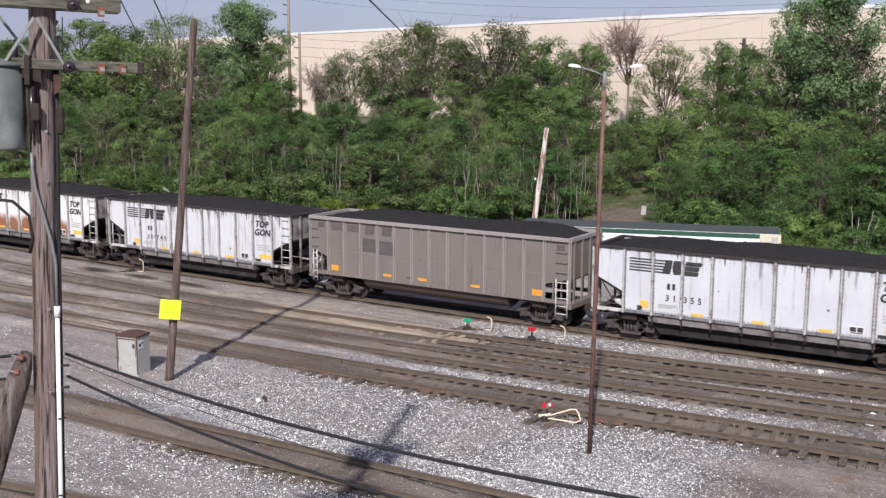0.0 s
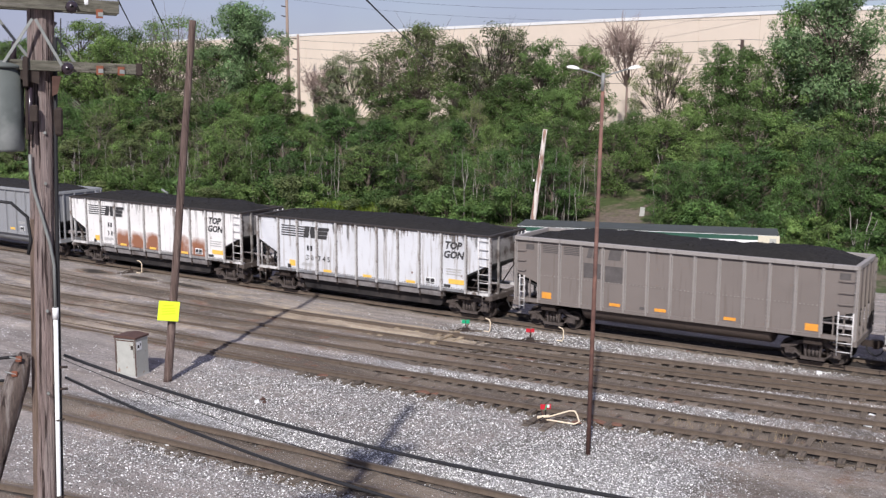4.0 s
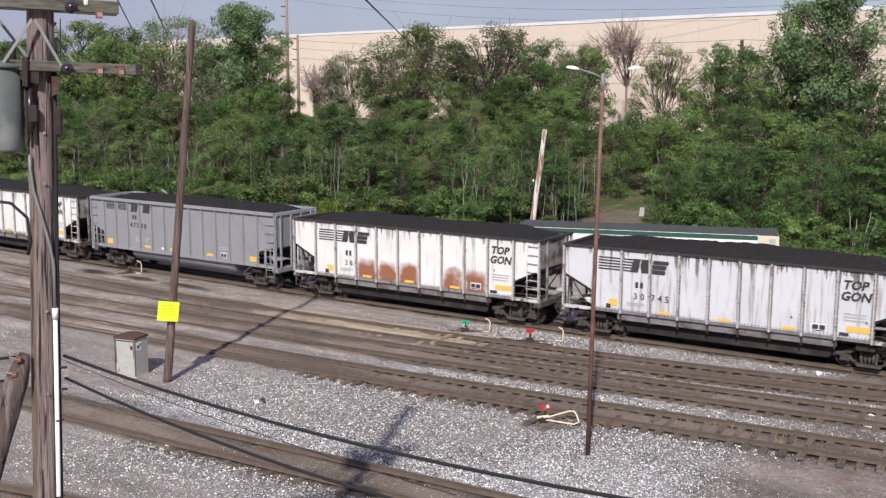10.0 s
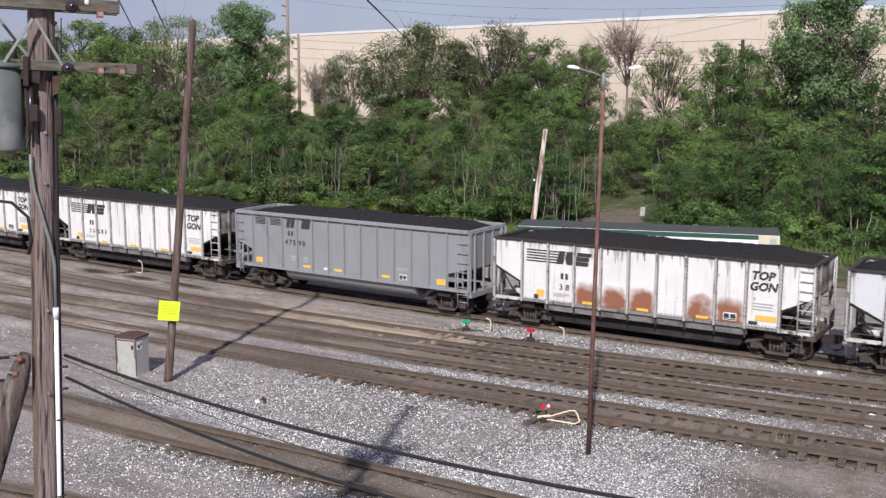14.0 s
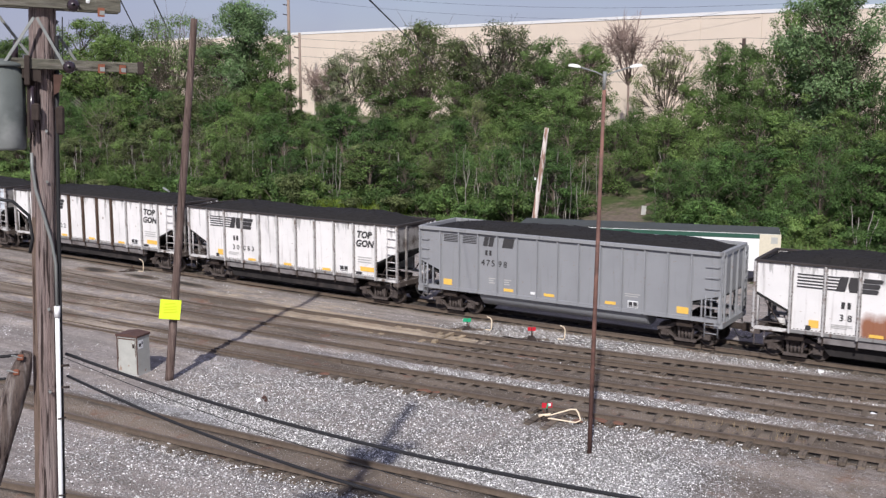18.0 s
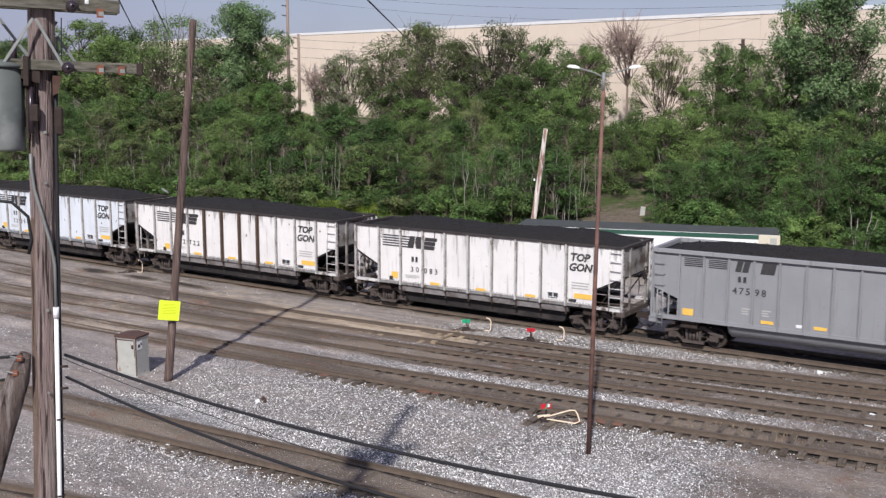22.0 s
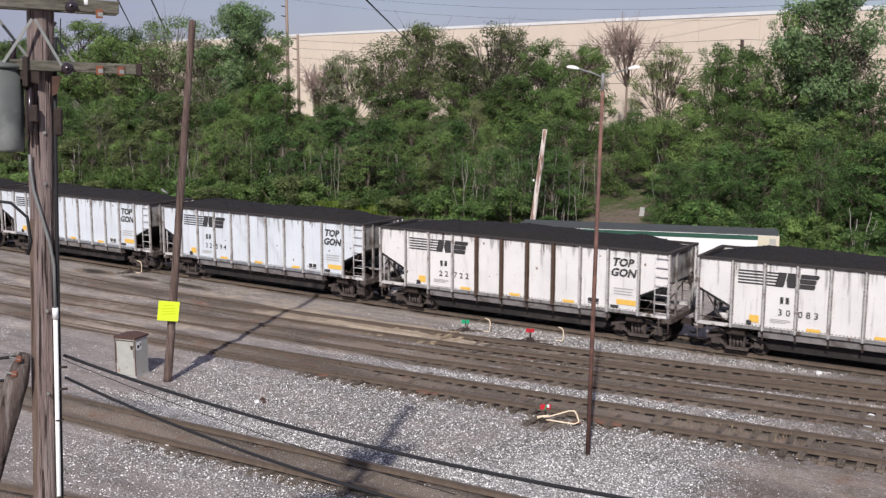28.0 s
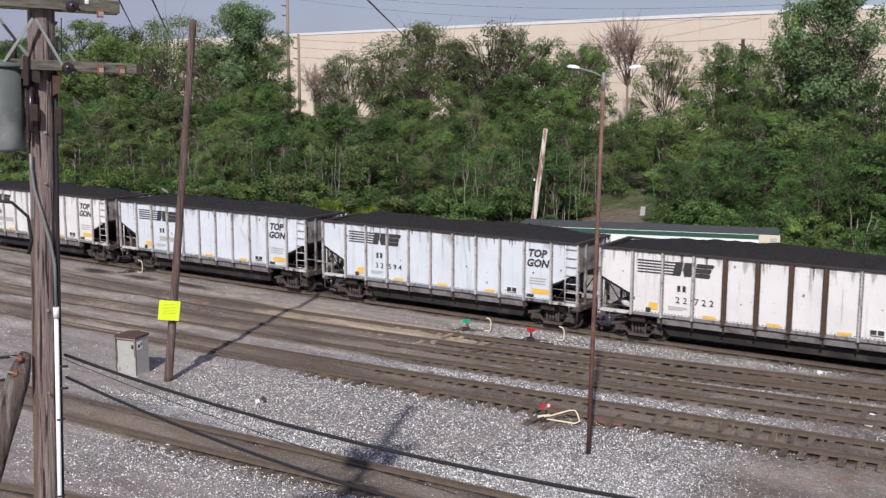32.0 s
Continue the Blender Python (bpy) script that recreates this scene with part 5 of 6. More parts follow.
def cabinet():
    cb = empty("relay_cabinet", pose(34.09, -15.32, -0.24, 0, 0, 14), "small pale grey relay cabinet with rusty brown roof", "cabinet")
    part("body", box(-0.47, 0.47, -0.38, 0.38, 0, 1.52, 0.012), M["box_paint"], cb)
    part("roof", prism([(-0.50, 1.50), (0.50, 1.50), (0.50, 1.57), (0.0, 1.63), (-0.50, 1.57)], -0.42, 0.42), M["box_top"], cb)
    part("door", box(-0.42, 0.41, -0.40, -0.382, 0.08, 1.45, 0.006), M["box_paint"], cb)
    part("door_edge", box(-0.47, -0.44, -0.405, -0.38, 0.02, 1.5), M["box_top"], cb)
    part("door_edge", box(0.43, 0.47, -0.395, -0.38, 0.02, 1.5), M["box_top"], cb)
    part("foot", box(-0.49, 0.49, -0.40, 0.40, -0.05, 0.05), M["decal_faint"], cb, "grey concrete foot")
    part("rust_run", box(-0.41, -0.385, -0.408, -0.40, 0.5, 1.44), M["rust_dark"], cb)
    part("rust_run", box(0.385, 0.405, -0.408, -0.40, 0.75, 1.44), M["rust_dark"], cb)
    part("rust_run", box(-0.41, 0.405, -0.408, -0.40, 1.40, 1.445), M["rust_dark"], cb)
    part("hasp", box(0.28, 0.36, -0.43, -0.40, 1.1, 1.25), M["dark"], cb)
    part("notice", box(0.472, 0.478, -0.32, -0.02, 1.05, 1.38), M["plate_white"], cb, "small white notice")
    part("notice_bar", box(0.478, 0.482, -0.28, -0.16, 1.13, 1.25), M["decal"], cb)
    part("notice_bar", box(0.478, 0.482, -0.12, -0.06, 1.2, 1.3), M["decal"], cb)


cabinet()


def switch_stand(x, y, turn, key, h, twin=True):
    sw = empty("switch_stand", pose(x, y, -0.22, 0, 0, turn), ("red" if key == "red" else "green") + " target on a low rusty track switch stand" if twin else "low dark rusty track switch stand with no target", "switch stand", "switch stands")
    part("base", prism([(-0.24, 0), (0.24, 0), (0.10, 0.15), (-0.10, 0.15)], -0.13, 0.13), M["dark"], sw)
    part("tie_plate", box(-0.75, 0.75, -0.12, 0.12, -0.05, 0.05), M["tie"], sw)
    part("spindle", tube([(0, 0, 0.2), (0, 0, h)], 0.03, 8), M["dark"], sw)
    for s in (-1, 1) if twin else ():
        part("target", box(-0.085, 0.085, -0.008, 0.008, -0.085, 0.085, 0.004), M[key], sw, m=pose(s * 0.095, -0.03, h - 0.02, 0, 0, s * 14))
    part("lock_arm", tube([(-0.1, -0.1, 0.2), (-0.35, -0.2, 0.12), (-0.45, -0.2, 0.02)], 0.025, 6), M["dark"], sw)
    part("rod", tube([(0.0, 0.1, 0.08), (0.05, 1.1, 0.06)], 0.02, 6), M["rust"], sw)
    return sw


switch_stand(40.64, -2.05, 30, "green", 0.47)
red_stand = switch_stand(43.98, -2.0, 30, "red", 0.52)
for dx, dy, ln in ((-0.5, -0.35, 1.5), (0.1, -0.5, 1.8), (-0.9, -0.2, 1.1)):
    part("head_block", box(-ln / 2, ln / 2, -0.11, 0.11, -0.04, 0.1, 0.015), M["dark"], red_stand, m=pose(dx, dy, 0, 0, 0, -24 + 30 * dx))
near_stand = switch_stand(49.98, -11.2, 40, "red", 0.56)
part("target", box(-0.02, 0.02, -0.06, -0.045, -0.12, 0.06), M["green"], near_stand, "dark green target edge", pose(0, -0.03, 0.56, 0, 12, 0))
part("target", box(-0.04, 0.04, -0.06, -0.045, -0.05, 0.05), M["plate_white"], near_stand, "small white target plate", pose(0.07, -0.04, 0.58))
for dx in (-0.42, 0.3):
    part("base_plank", box(-0.9, 0.8, -0.11, 0.11, -0.06, 0.05, 0.01), M["tie"], near_stand, m=pose(dx * 0.6, -dx * 0.8, 0.02, 0, 0, 56))
# rusty slide plates and clips of the switch, along the near rail
for x, y, ln, turn in ((52.0, -10.2, 0.55, 8), (51.45, -10.25, 0.7, -12), (51.9, -9.62, 0.4, 20), (50.9, -10.75, 0.35, 40), (44.7, -10.9, 0.6, 4), (45.2, -10.82, 0.35, -10), (40.3, -11.35, 0.5, 6)):
    part("slide_plate", prism([(-ln / 2, 0), (ln / 2, 0), (ln / 2 - 0.05, 0.05), (0.05, 0.075), (-ln / 2 + 0.08, 0.045)], -0.09, 0.09), M["rust_plate"], bpy.data.objects["railway_track_yard_a"], "rusty red switch plate", pose(x, y, -0.2, 0, 0, turn))
switch_stand(16.75, -1.44, 50, "green", 0.42, None)


def hoop(pts, label):
    ob = part("switch_lever", tube(pts, 0.026, 8), M["tan_pipe"])
    tagged(ob, label, "switch lever", "cream switch levers")


def hooped(x, y, turn, pts, label):
    m = pose(x, y, -0.2, 0, 0, turn)
    hoop([tuple(m @ Vector(p)) for p in pts], label)


arc = [(0.2, 0, 0.05), (0.42, 0, 0.03), (0.48, 0, 0.1), (0.50, 0, 0.45), (0.44, 0, 0.58), (0.28, 0, 0.64)]
hooped(41.25, -1.85, 25, arc, "bent cream pipe lever standing by a switch")
hooped(44.75, -1.45, 25, arc, "bent cream pipe lever standing by a switch")
hooped(17.0, -1.5, 25, [(x * 1.2, y, z * 1.2) for x, y, z in arc], "bent cream pipe lever beside a far switch")
hooped(49.85, -11.3, 28, [(0, 0, 0.13), (0.25, 0.02, 0.17), (0.95, 0.1, 0.38), (1.12, 0.1, 0.38), (1.2, 0.05, 0.28), (1.28, -0.1, 0.08), (1.12, -0.2, 0.03), (0.3, -0.1, 0.1), (0, -0.03, 0.1)], "cream pipe lever loop lying beside the track")
part_ob = part("lever_socket", tube([(49.75, -11.35, -0.06), (50.1, -11.15, 0.0)], 0.055, 8), M["tan_pipe"])
tagged(part_ob, "orange-brown socket holding a switch lever", "switch lever", "cream switch levers")


def broken_post():
    po = empty("broken_post", pose(0, 0, 0), "leaning broken post with peeling white paint", "post")
    part("shaft", pole_bm(line((31.47, 19.07, -0.3), (32.29, 19.55, 7.76), 14), [0.20 - 0.004 * i for i in range(15)], 10, 9), M["peeling"], po)
    part("nail_plate", box(31.75, 31.85, 19.0, 19.05, 4.4, 4.55), M["plate_white"], po)


M["peeling"] = mat("peeling_whitewashed_wood", (0.27, 0.17, 0.13), 0.9, grain=0.3, grain_scale=2, stretch=(5, 5, 0.6), spots=[((0.66, 0.60, 0.55), 0.9, 0.47, 0.56)])
broken_post()


def trailer():
    tr = empty("box_trailer", pose(35.3, 11.25, -0.22, 0, 0, 19.9), "long white box trailer with green upper band and grey roof", "trailer")
    ln, w, z0, z1 = 14.35, 2.5, 0.8, 2.93
    part("body", box(0, ln, 0, w, z0, z1 - 0.33), M["trailer_white"], tr)
    part("green_band", box(-0.01, ln + 0.0, -0.02, w + 0.02, z1 - 0.33, z1 - 0.06), M["trailer_green"], tr, "dark green upper band")
    part("pale_stripe", box(-0.012, ln - 0.05, -0.03, 0.0, z1 - 0.088, z1 - 0.064), M["plate_white"], tr)
    part("roof", box(-0.02, ln + 0.02, -0.02, w + 0.02, z1 - 0.06, z1, 0.01), M["roof_grey"], tr)
    part("end_door", box(ln, ln + 0.06, 0.02, w - 0.02, z0, z1 - 0.12), M["trailer_cream"], tr, "cream rear doors")
    part("corner_cap", box(ln - 1.05, ln + 0.07, -0.035, 0.0, z0, z1 - 0.08), M["trailer_cream"], tr)
    part("door_label", box(ln - 0.45, ln - 0.1, -0.042, -0.036, 2.35, 2.7), M["box_paint"], tr)
    part("side_mark", box(4.2, 4.9, -0.006, 0.0, z1 - 0.62, z1 - 0.50), M["mark_teal"], tr)
    for x in (1.6, 10.4, 11.7):
        for s in (0.1, w - 0.35):
            part("wheel", tube([(x, s, 0.5), (x, s + 0.25, 0.5)], 0.5, 16), M["rubber"], tr)
    part("chassis", box(0.8, ln - 0.4, 0.7, 1.8, 0.65, 0.9), M["dark"], tr)


M["trailer_white"] = mat("bright_white_trailer_skin", (0.80, 0.80, 0.79), 0.5, grain=0.04)
M["trailer_green"] = mat("dark_green_band", (0.03, 0.085, 0.06), 0.5, grain=0.2, grain_scale=1)
M["trailer_cream"] = mat("cream_door_paint", (0.60, 0.55, 0.43), 0.6, grain=0.1)
M["roof_grey"] = mat("dusty_grey_roof", (0.062, 0.068, 0.066), 0.8, grain=0.2, grain_scale=1.5)
M["mark_teal"] = mat("teal_mark", (0.15, 0.45, 0.45), 0.6)
trailer()
mb = empty("marker_sign", pose(32.15, 34.9, -0.1, 0, 6, 35), "small pale grey marker board on the bank", "sign")
part("board", box(-0.19, 0.19, -0.03, 0.03, 0.55, 1.28, 0.01), M["box_paint"], mb)
part("post", box(-0.04, 0.04, 0.035, 0.1, -1.2, 1.2), M["dark"], mb)
part("board_bar", box(-0.12, 0.12, -0.035, -0.03, 0.8, 1.05), M["decal_faint"], mb)

for i, (x, y, w, h, k) in enumerate(((55.7, 0.1, 0.42, 0.2, 20), (58.72, -4.2, 0.5, 0.12, -10), (58.85, -5.35, 0.55, 0.14, 5), (43.99, -9.88, 0.5, 0.1, 30), (41.59, -20.0, 0.45, 0.08, 10))):
    lt = part("litter_scrap", box(-w / 4, w / 4, -0.07, 0.07, 0, h * 0.6, 0.01), M["plate_white"], m=pose(x, y, -0.24, 3, 8, k))
    tagged(lt, "scrap of white litter lying on the gravel", "litter", "scraps of litter")


M["red_litter"] = mat("faded_red_plastic", (0.45, 0.05, 0.05), 0.6)
for x, y, w, k, key in ((51.7, 1.2, 0.32, 20, "red_litter"), (40.87, -15.1, 0.13, 40, "rust_dark"), (40.65, -15.25, 0.16, -15, "plate_white"), (40.6, -14.9, 0.18, 70, "rust_dark")):
    lt = part("litter_scrap", prism([(-w / 2, 0), (w / 2, 0), (w / 2 - 0.03, 0.07), (0.02, 0.1), (-w / 2 + 0.04, 0.05)], -0.06, 0.07), M[key], m=pose(x, y, -0.2, 4, 6, k))
    tagged(lt, {"red_litter": "crumpled scrap of red plastic", "rust_dark": "dark brown scrap of wood"}.get(key, "torn scrap of white litter") + " lying on the gravel", "litter", "scraps of litter")


# ---- far building above the bank ----
def warehouse():
    a, b = Vector((-50.2, 82.0)), Vector((43.4, 59.3))
    ang = math.degrees(math.atan2((b - a).y, (b - a).x))
    wh = empty("warehouse", pose(a.x, a.y, 0, 0, 0, ang), "long cream-coloured windowless warehouse beyond the trees", "building")
    n = 18
    for i in range(-7, n):
        part("wall_panel", box(i * 7.0 + 0.02, i * 7.0 + 6.98, 0, 0.3, 2.0, 17.0), M["wall"], wh)
    part("side_wall", box(-49.02, -48.7, 0.3, 60, 2.0, 17.0), M["wall"], wh)
    part("back_wall", box(-49.0, n * 7.0, 60, 60.3, 2.0, 17.0), M["wall"], wh)
    part("side_wall", box(n * 7.0, n * 7.0 + 0.3, 0.0, 60, 2.0, 17.0), M["wall"], wh)
    part("roof", box(-48.9, n * 7.0 - 0.1, 0.3, 60, 16.6, 16.9), M["roof_grey"], wh)
    part("parapet_cap", box(-49.1, n * 7.0 + 0.1, -0.06, 0.4, 17.0, 17.34), M["wallcap"], wh, "pale roof edge")
    for i in (11,):
        part("roof_vent", box(i * 8.0, i * 8.0 + 0.7, 3, 3.7, 16.9, 17.9), M["roof_grey"], wh)


warehouse()


def far_pole(x, y, z0, z1, r, arms, side, label, key="far_wood"):
    po = empty("utility_pole", pose(x, y, z0, 0, 0, 35), label, "utility pole", "far poles")
    h = z1 - z0
    part("shaft", tube([(0, 0, -1), (0, 0, h)], [r, r * 0.7], 8), M[key], po)
    for k in range(arms):
        part("insulator_arm", tube([(0, 0, h - 0.6 - k * 1.3), (-side, 0, h - 0.45 - k * 1.3)], 0.07, 5), M["dark"], po)


M["far_wood"] = mat("grey_pole_wood", (0.26, 0.20, 0.165), 0.9, grain=0.2)
M["dark_wood"] = mat("dark_pole_wood", (0.06, 0.04, 0.035), 0.9, grain=0.2)
far_pole(-35.7, 68.1, 5.0, 23.5, 0.26, 4, 0.75, "tall slim grey power pole before the warehouse")
far_pole(-27.9, 61.7, 5.0, 16.3, 0.22, 3, 0.7, "slim grey power pole before the warehouse")
far_pole(31.6, 57.1, 5.0, 14.5, 0.24, 1, 0.4, "dark wooden pole among the trees", "dark_wood")
for z, s in ((15.6, 0.7), (14.6, 0.7), (13.4, 0.6), (11.6, 0.5)):
    sagging("power_wire", hang((-27.9, 61.7, z), (31.6, 57.1, z - 1.05), s), 0.016, "distant thin power wire before the warehouse")
    sagging("power_wire", hang((31.6, 57.1, z - 1.05), (75.0, 58.0, z - 0.9), s), 0.016, "distant thin power wire before the warehouse")
sagging("power_wire", hang((-35.7, 68.1, 22.6), (80.0, 58.0, 20.2), 3.5), 0.012, "distant thin power wire crossing the sky")
sagging("power_wire", hang((-35.7, 68.1, 21.4), (80.0, 58.0, 19.0), 3.5), 0.012, "distant thin power wire crossing the sky")


# ---- trees on the bank ----
def leaf_material(name, color, warm, back=0.18):
    m = bpy.data.materials.new(name)
    m.use_nodes = True
    n, l = m.node_tree.nodes, m.node_tree.links
    b = n["Principled BSDF"]
    b.inputs["Roughness"].default_value, b.inputs["Specular IOR Level"].default_value = 0.55, 0.25
    geo, oi = n.new("ShaderNodeNewGeometry"), n.new("ShaderNodeObjectInfo")
    mx = n.new("ShaderNodeMix")
    mx.data_type = "RGBA"
    mx.inputs[6].default_value, mx.inputs[7].default_value = (*color, 1), (*warm, 1)
    ad = n.new("ShaderNodeMath")
    ad.operation = "MULTIPLY_ADD"
    l.new(geo.outputs["Random Per Island"], ad.inputs[0])
    ad.inputs[1].default_value = 0.6
    mu = n.new("ShaderNodeMath")
    mu.operation = "MULTIPLY"
    l.new(oi.outputs["Random"], mu.inputs[0])
    mu.inputs[1].default_value = 0.4
    l.new(mu.outputs[0], ad.inputs[2])
    l.new(ad.outputs[0], mx.inputs["Factor"])
    t = n.new("ShaderNodeTexNoise")
    t.inputs["Scale"].default_value = 0.35
    l.new(geo.outputs["Position"], t.inputs["Vector"])
    r = n.new("ShaderNodeMapRange")
    r.inputs["From Min"].default_value, r.inputs["From Max"].default_value, r.inputs["To Min"].default_value, r.inputs["To Max"].default_value = 0.3, 0.7, 0.7, 1.3
    l.new(t.outputs["Fac"], r.inputs["Value"])
    v = n.new("ShaderNodeVectorMath")
    v.operation = "SCALE"
    l.new(mx.outputs[2], v.inputs[0])
    t2 = n.new("ShaderNodeTexNoise")
    t2.inputs["Scale"].default_value, t2.inputs["Detail"].default_value = 1.25, 3.0
    l.new(geo.outputs["Position"], t2.inputs["Vector"])
    clump = n.new("ShaderNodeMapRange")
    for k, x in zip(("From Min", "From Max", "To Min", "To Max"), (0.34, 0.66, 0.48, 1.48)):
        clump.inputs[k].default_value = x
    l.new(t2.outputs["Fac"], clump.inputs["Value"])
    own = n.new("ShaderNodeMapRange")
    own.inputs["To Min"].default_value, own.inputs["To Max"].default_value = 0.72, 1.18
    l.new(oi.outputs["Random"], own.inputs["Value"])
    both = n.new("ShaderNodeMath")
    both.operation = "MULTIPLY"
    l.new(r.outputs[0], both.inputs[0])
    l.new(own.outputs[0], both.inputs[1])
    all_three = n.new("ShaderNodeMath")
    all_three.operation = "MULTIPLY"
    l.new(both.outputs[0], all_three.inputs[0])
    l.new(clump.outputs[0], all_three.inputs[1])
    l.new(all_three.outputs[0], v.inputs["Scale"])
    l.new(v.outputs[0], b.inputs["Base Color"])
    tr = n.new("ShaderNodeBsdfTranslucent")
    l.new(v.outputs[0], tr.inputs["Color"])
    ms = n.new("ShaderNodeMixShader")
    ms.inputs[0].default_value = back
    l.new(b.outputs[0], ms.inputs[1])
    l.new(tr.outputs[0], ms.inputs[2])
    l.new(ms.outputs[0], n["Material Output"].inputs["Surface"])
    return m


LEAF = [leaf_material("mid_green_leaves", (0.079, 0.145, 0.039), (0.147, 0.204, 0.061)),
        leaf_material("deep_green_leaves", (0.057, 0.119, 0.033), (0.101, 0.167, 0.048)),
        leaf_material("olive_leaves", (0.108, 0.146, 0.054), (0.178, 0.202, 0.08)),
        leaf_material("yellow_green_leaves", (0.15, 0.23, 0.03), (0.21, 0.27, 0.045)),
        leaf_material("silvery_olive_leaves", (0.125, 0.15, 0.08), (0.195, 0.215, 0.125)),
        # large trees: silvery highlights put in as a much paler second green
        leaf_material("sheen_tinted_green_leaves", (0.075, 0.15, 0.052), (0.20, 0.275, 0.13)),
        leaf_material("fresh_green_leaves", (0.085, 0.16, 0.045), (0.155, 0.225, 0.07))]
M["twig"] = mat("pale_grey_bark", (0.185, 0.155, 0.132), 0.95, grain=0.25, grain_scale=3, rand=0.3)
M["pale_stem"] = mat("pale_sapling_bark", (0.27, 0.25, 0.22), 0.95, grain=0.25, grain_scale=3, rand=0.3)
# shade on the tuft trees' trunks, put into a darker bark colour
M["shaded_bark"] = mat("dark_shaded_bark", (0.062, 0.048, 0.04), 0.95, grain=0.3, grain_scale=4, rand=0.2)
M["dead"] = mat("dry_pinkish_twigs", (0.25, 0.185, 0.16), 0.95, grain=0.2, grain_scale=3)


def leaves_mesh(name, lobes, per, size, rs, material):
    """Small pointed leaf sprays scattered over the lobes (centre, radius)."""
    cs, rr = np.array([c for c, _ in lobes]), np.array([r for _, r in lobes])
    counts = np.maximum(8, (per * (rr / rr.mean()) ** 2)).astype(int)
    idx = np.repeat(np.arange(len(lobes)), counts)
    n = len(idx)
    d = rs.normal(size=(n, 3))
    d /= np.linalg.norm(d, axis=1)[:, None]
    pos = cs[idx] + d * (rr[idx] * np.abs(rs.normal(0.84, 0.2, n)))[:, None] * np.array([1.05, 1.05, 0.76])
    nor = d * 0.6 + rs.normal(size=(n, 3)) * 0.55 + np.array([0, 0, 0.35])
    nor /= np.linalg.norm(nor, axis=1)[:, None]
    u = np.cross(nor, rs.normal(size=(n, 3)))
    u /= np.linalg.norm(u, axis=1)[:, None] + 1e-9
    w = np.cross(nor, u)
    s = size * rs.uniform(0.6, 1.4, n)[:, None]
    v = np.stack([pos + u * s, pos - u * s + w * s * 0.5, pos - u * s - w * s * 0.5], 1).reshape(-1, 3)
    me = bpy.data.meshes.new(name)
    me.from_pydata(v.tolist(), [], np.arange(3 * n).reshape(-1, 3).tolist())
    me.materials.append(material)
    return me


def limb(bm, a, b, r0, r1, rs, sides=5, n=4):
    pts, a, b = [], Vector(a), Vector(b)
    for i in range(n + 1):
        t = i / n
        p = a.lerp(b, t)
        if 0 < i < n:
            p += Vector(rs.normal(size=3)) * (b - a).length * 0.02
        p.z += math.sin(t * math.pi) * (b - a).length * 0.06
        pts.append(p)
    add_tube(bm, pts, [r0 + (r1 - r0) * i / n for i in range(n + 1)], sides, False)
    return pts


# kind: share of bare trunk, lobes, lobe size, sprays in a lobe, length of a spray, trunk radius
KINDS = {"full": (0.10, 62, 0.105, 165, 0.080, 0.15), "tall": (0.12, 56, 0.105, 165, 0.080, 0.15), "thin": (0.3, 44, 0.10, 130, 0.072, 0.11), "shrub": (0.02, 16, 0.13, 140, 0.078, 0.04),
         "grand": (0.20, 170, 0.088, 170, 0.118, 0.15), "crown": (0.28, 100, 0.10, 165, 0.088, 0.10), "sparse": (0.30, 80, 0.085, 80, 0.075, 0.06), "fan": (0.3, 95, 0.076, 118, 0.08, 0.06), "tuft": (0.3, 85, 0.064, 125, 0.077, 0.055), "bush": (0.05, 46, 0.125, 190, 0.082, 0.09), "bare": (0.3, 0, 0, 0, 0, 0.10)}


def bare_tree(rs, h, w, r0):
    """Many stems fanning out from a low fork into fine twigs."""
    bm = bmesh.new()
    fork = (rs.normal() * 0.1, rs.normal() * 0.1, h * 0.45)
    limb(bm, (0, 0, -0.6), fork, r0, r0 * 0.8, rs, 7, 3)
    for i in range(24):
        a, q = rs.uniform(0, 6.28), math.sqrt(rs.uniform(0.02, 1)) * w / 2
        tip = Vector((q * math.cos(a), q * math.sin(a), h * (0.98 - 0.10 * (2 * q / w) ** 2 - rs.uniform(0, 0.14))))
        pts = limb(bm, fork, tip, r0 * 0.34, 0.018, rs, 5, 5)
        for k in range(13):
            p = pts[rs.randint(2, 5)].lerp(pts[5], rs.uniform(0, 0.6))
            e = p + (tip - Vector(fork)).normalized() * rs.uniform(0.4, 1.2) + Vector(rs.normal(size=3)) * 0.5
            tw = limb(bm, p, e, 0.028, 0.012, rs, 4, 2)
            for _ in range(3):
                limb(bm, tw[1], e + Vector(rs.normal(size=3)) * 0.35 + Vector((0, 0, 0.1)), 0.018, 0.009, rs, 3, 1)
    return bm


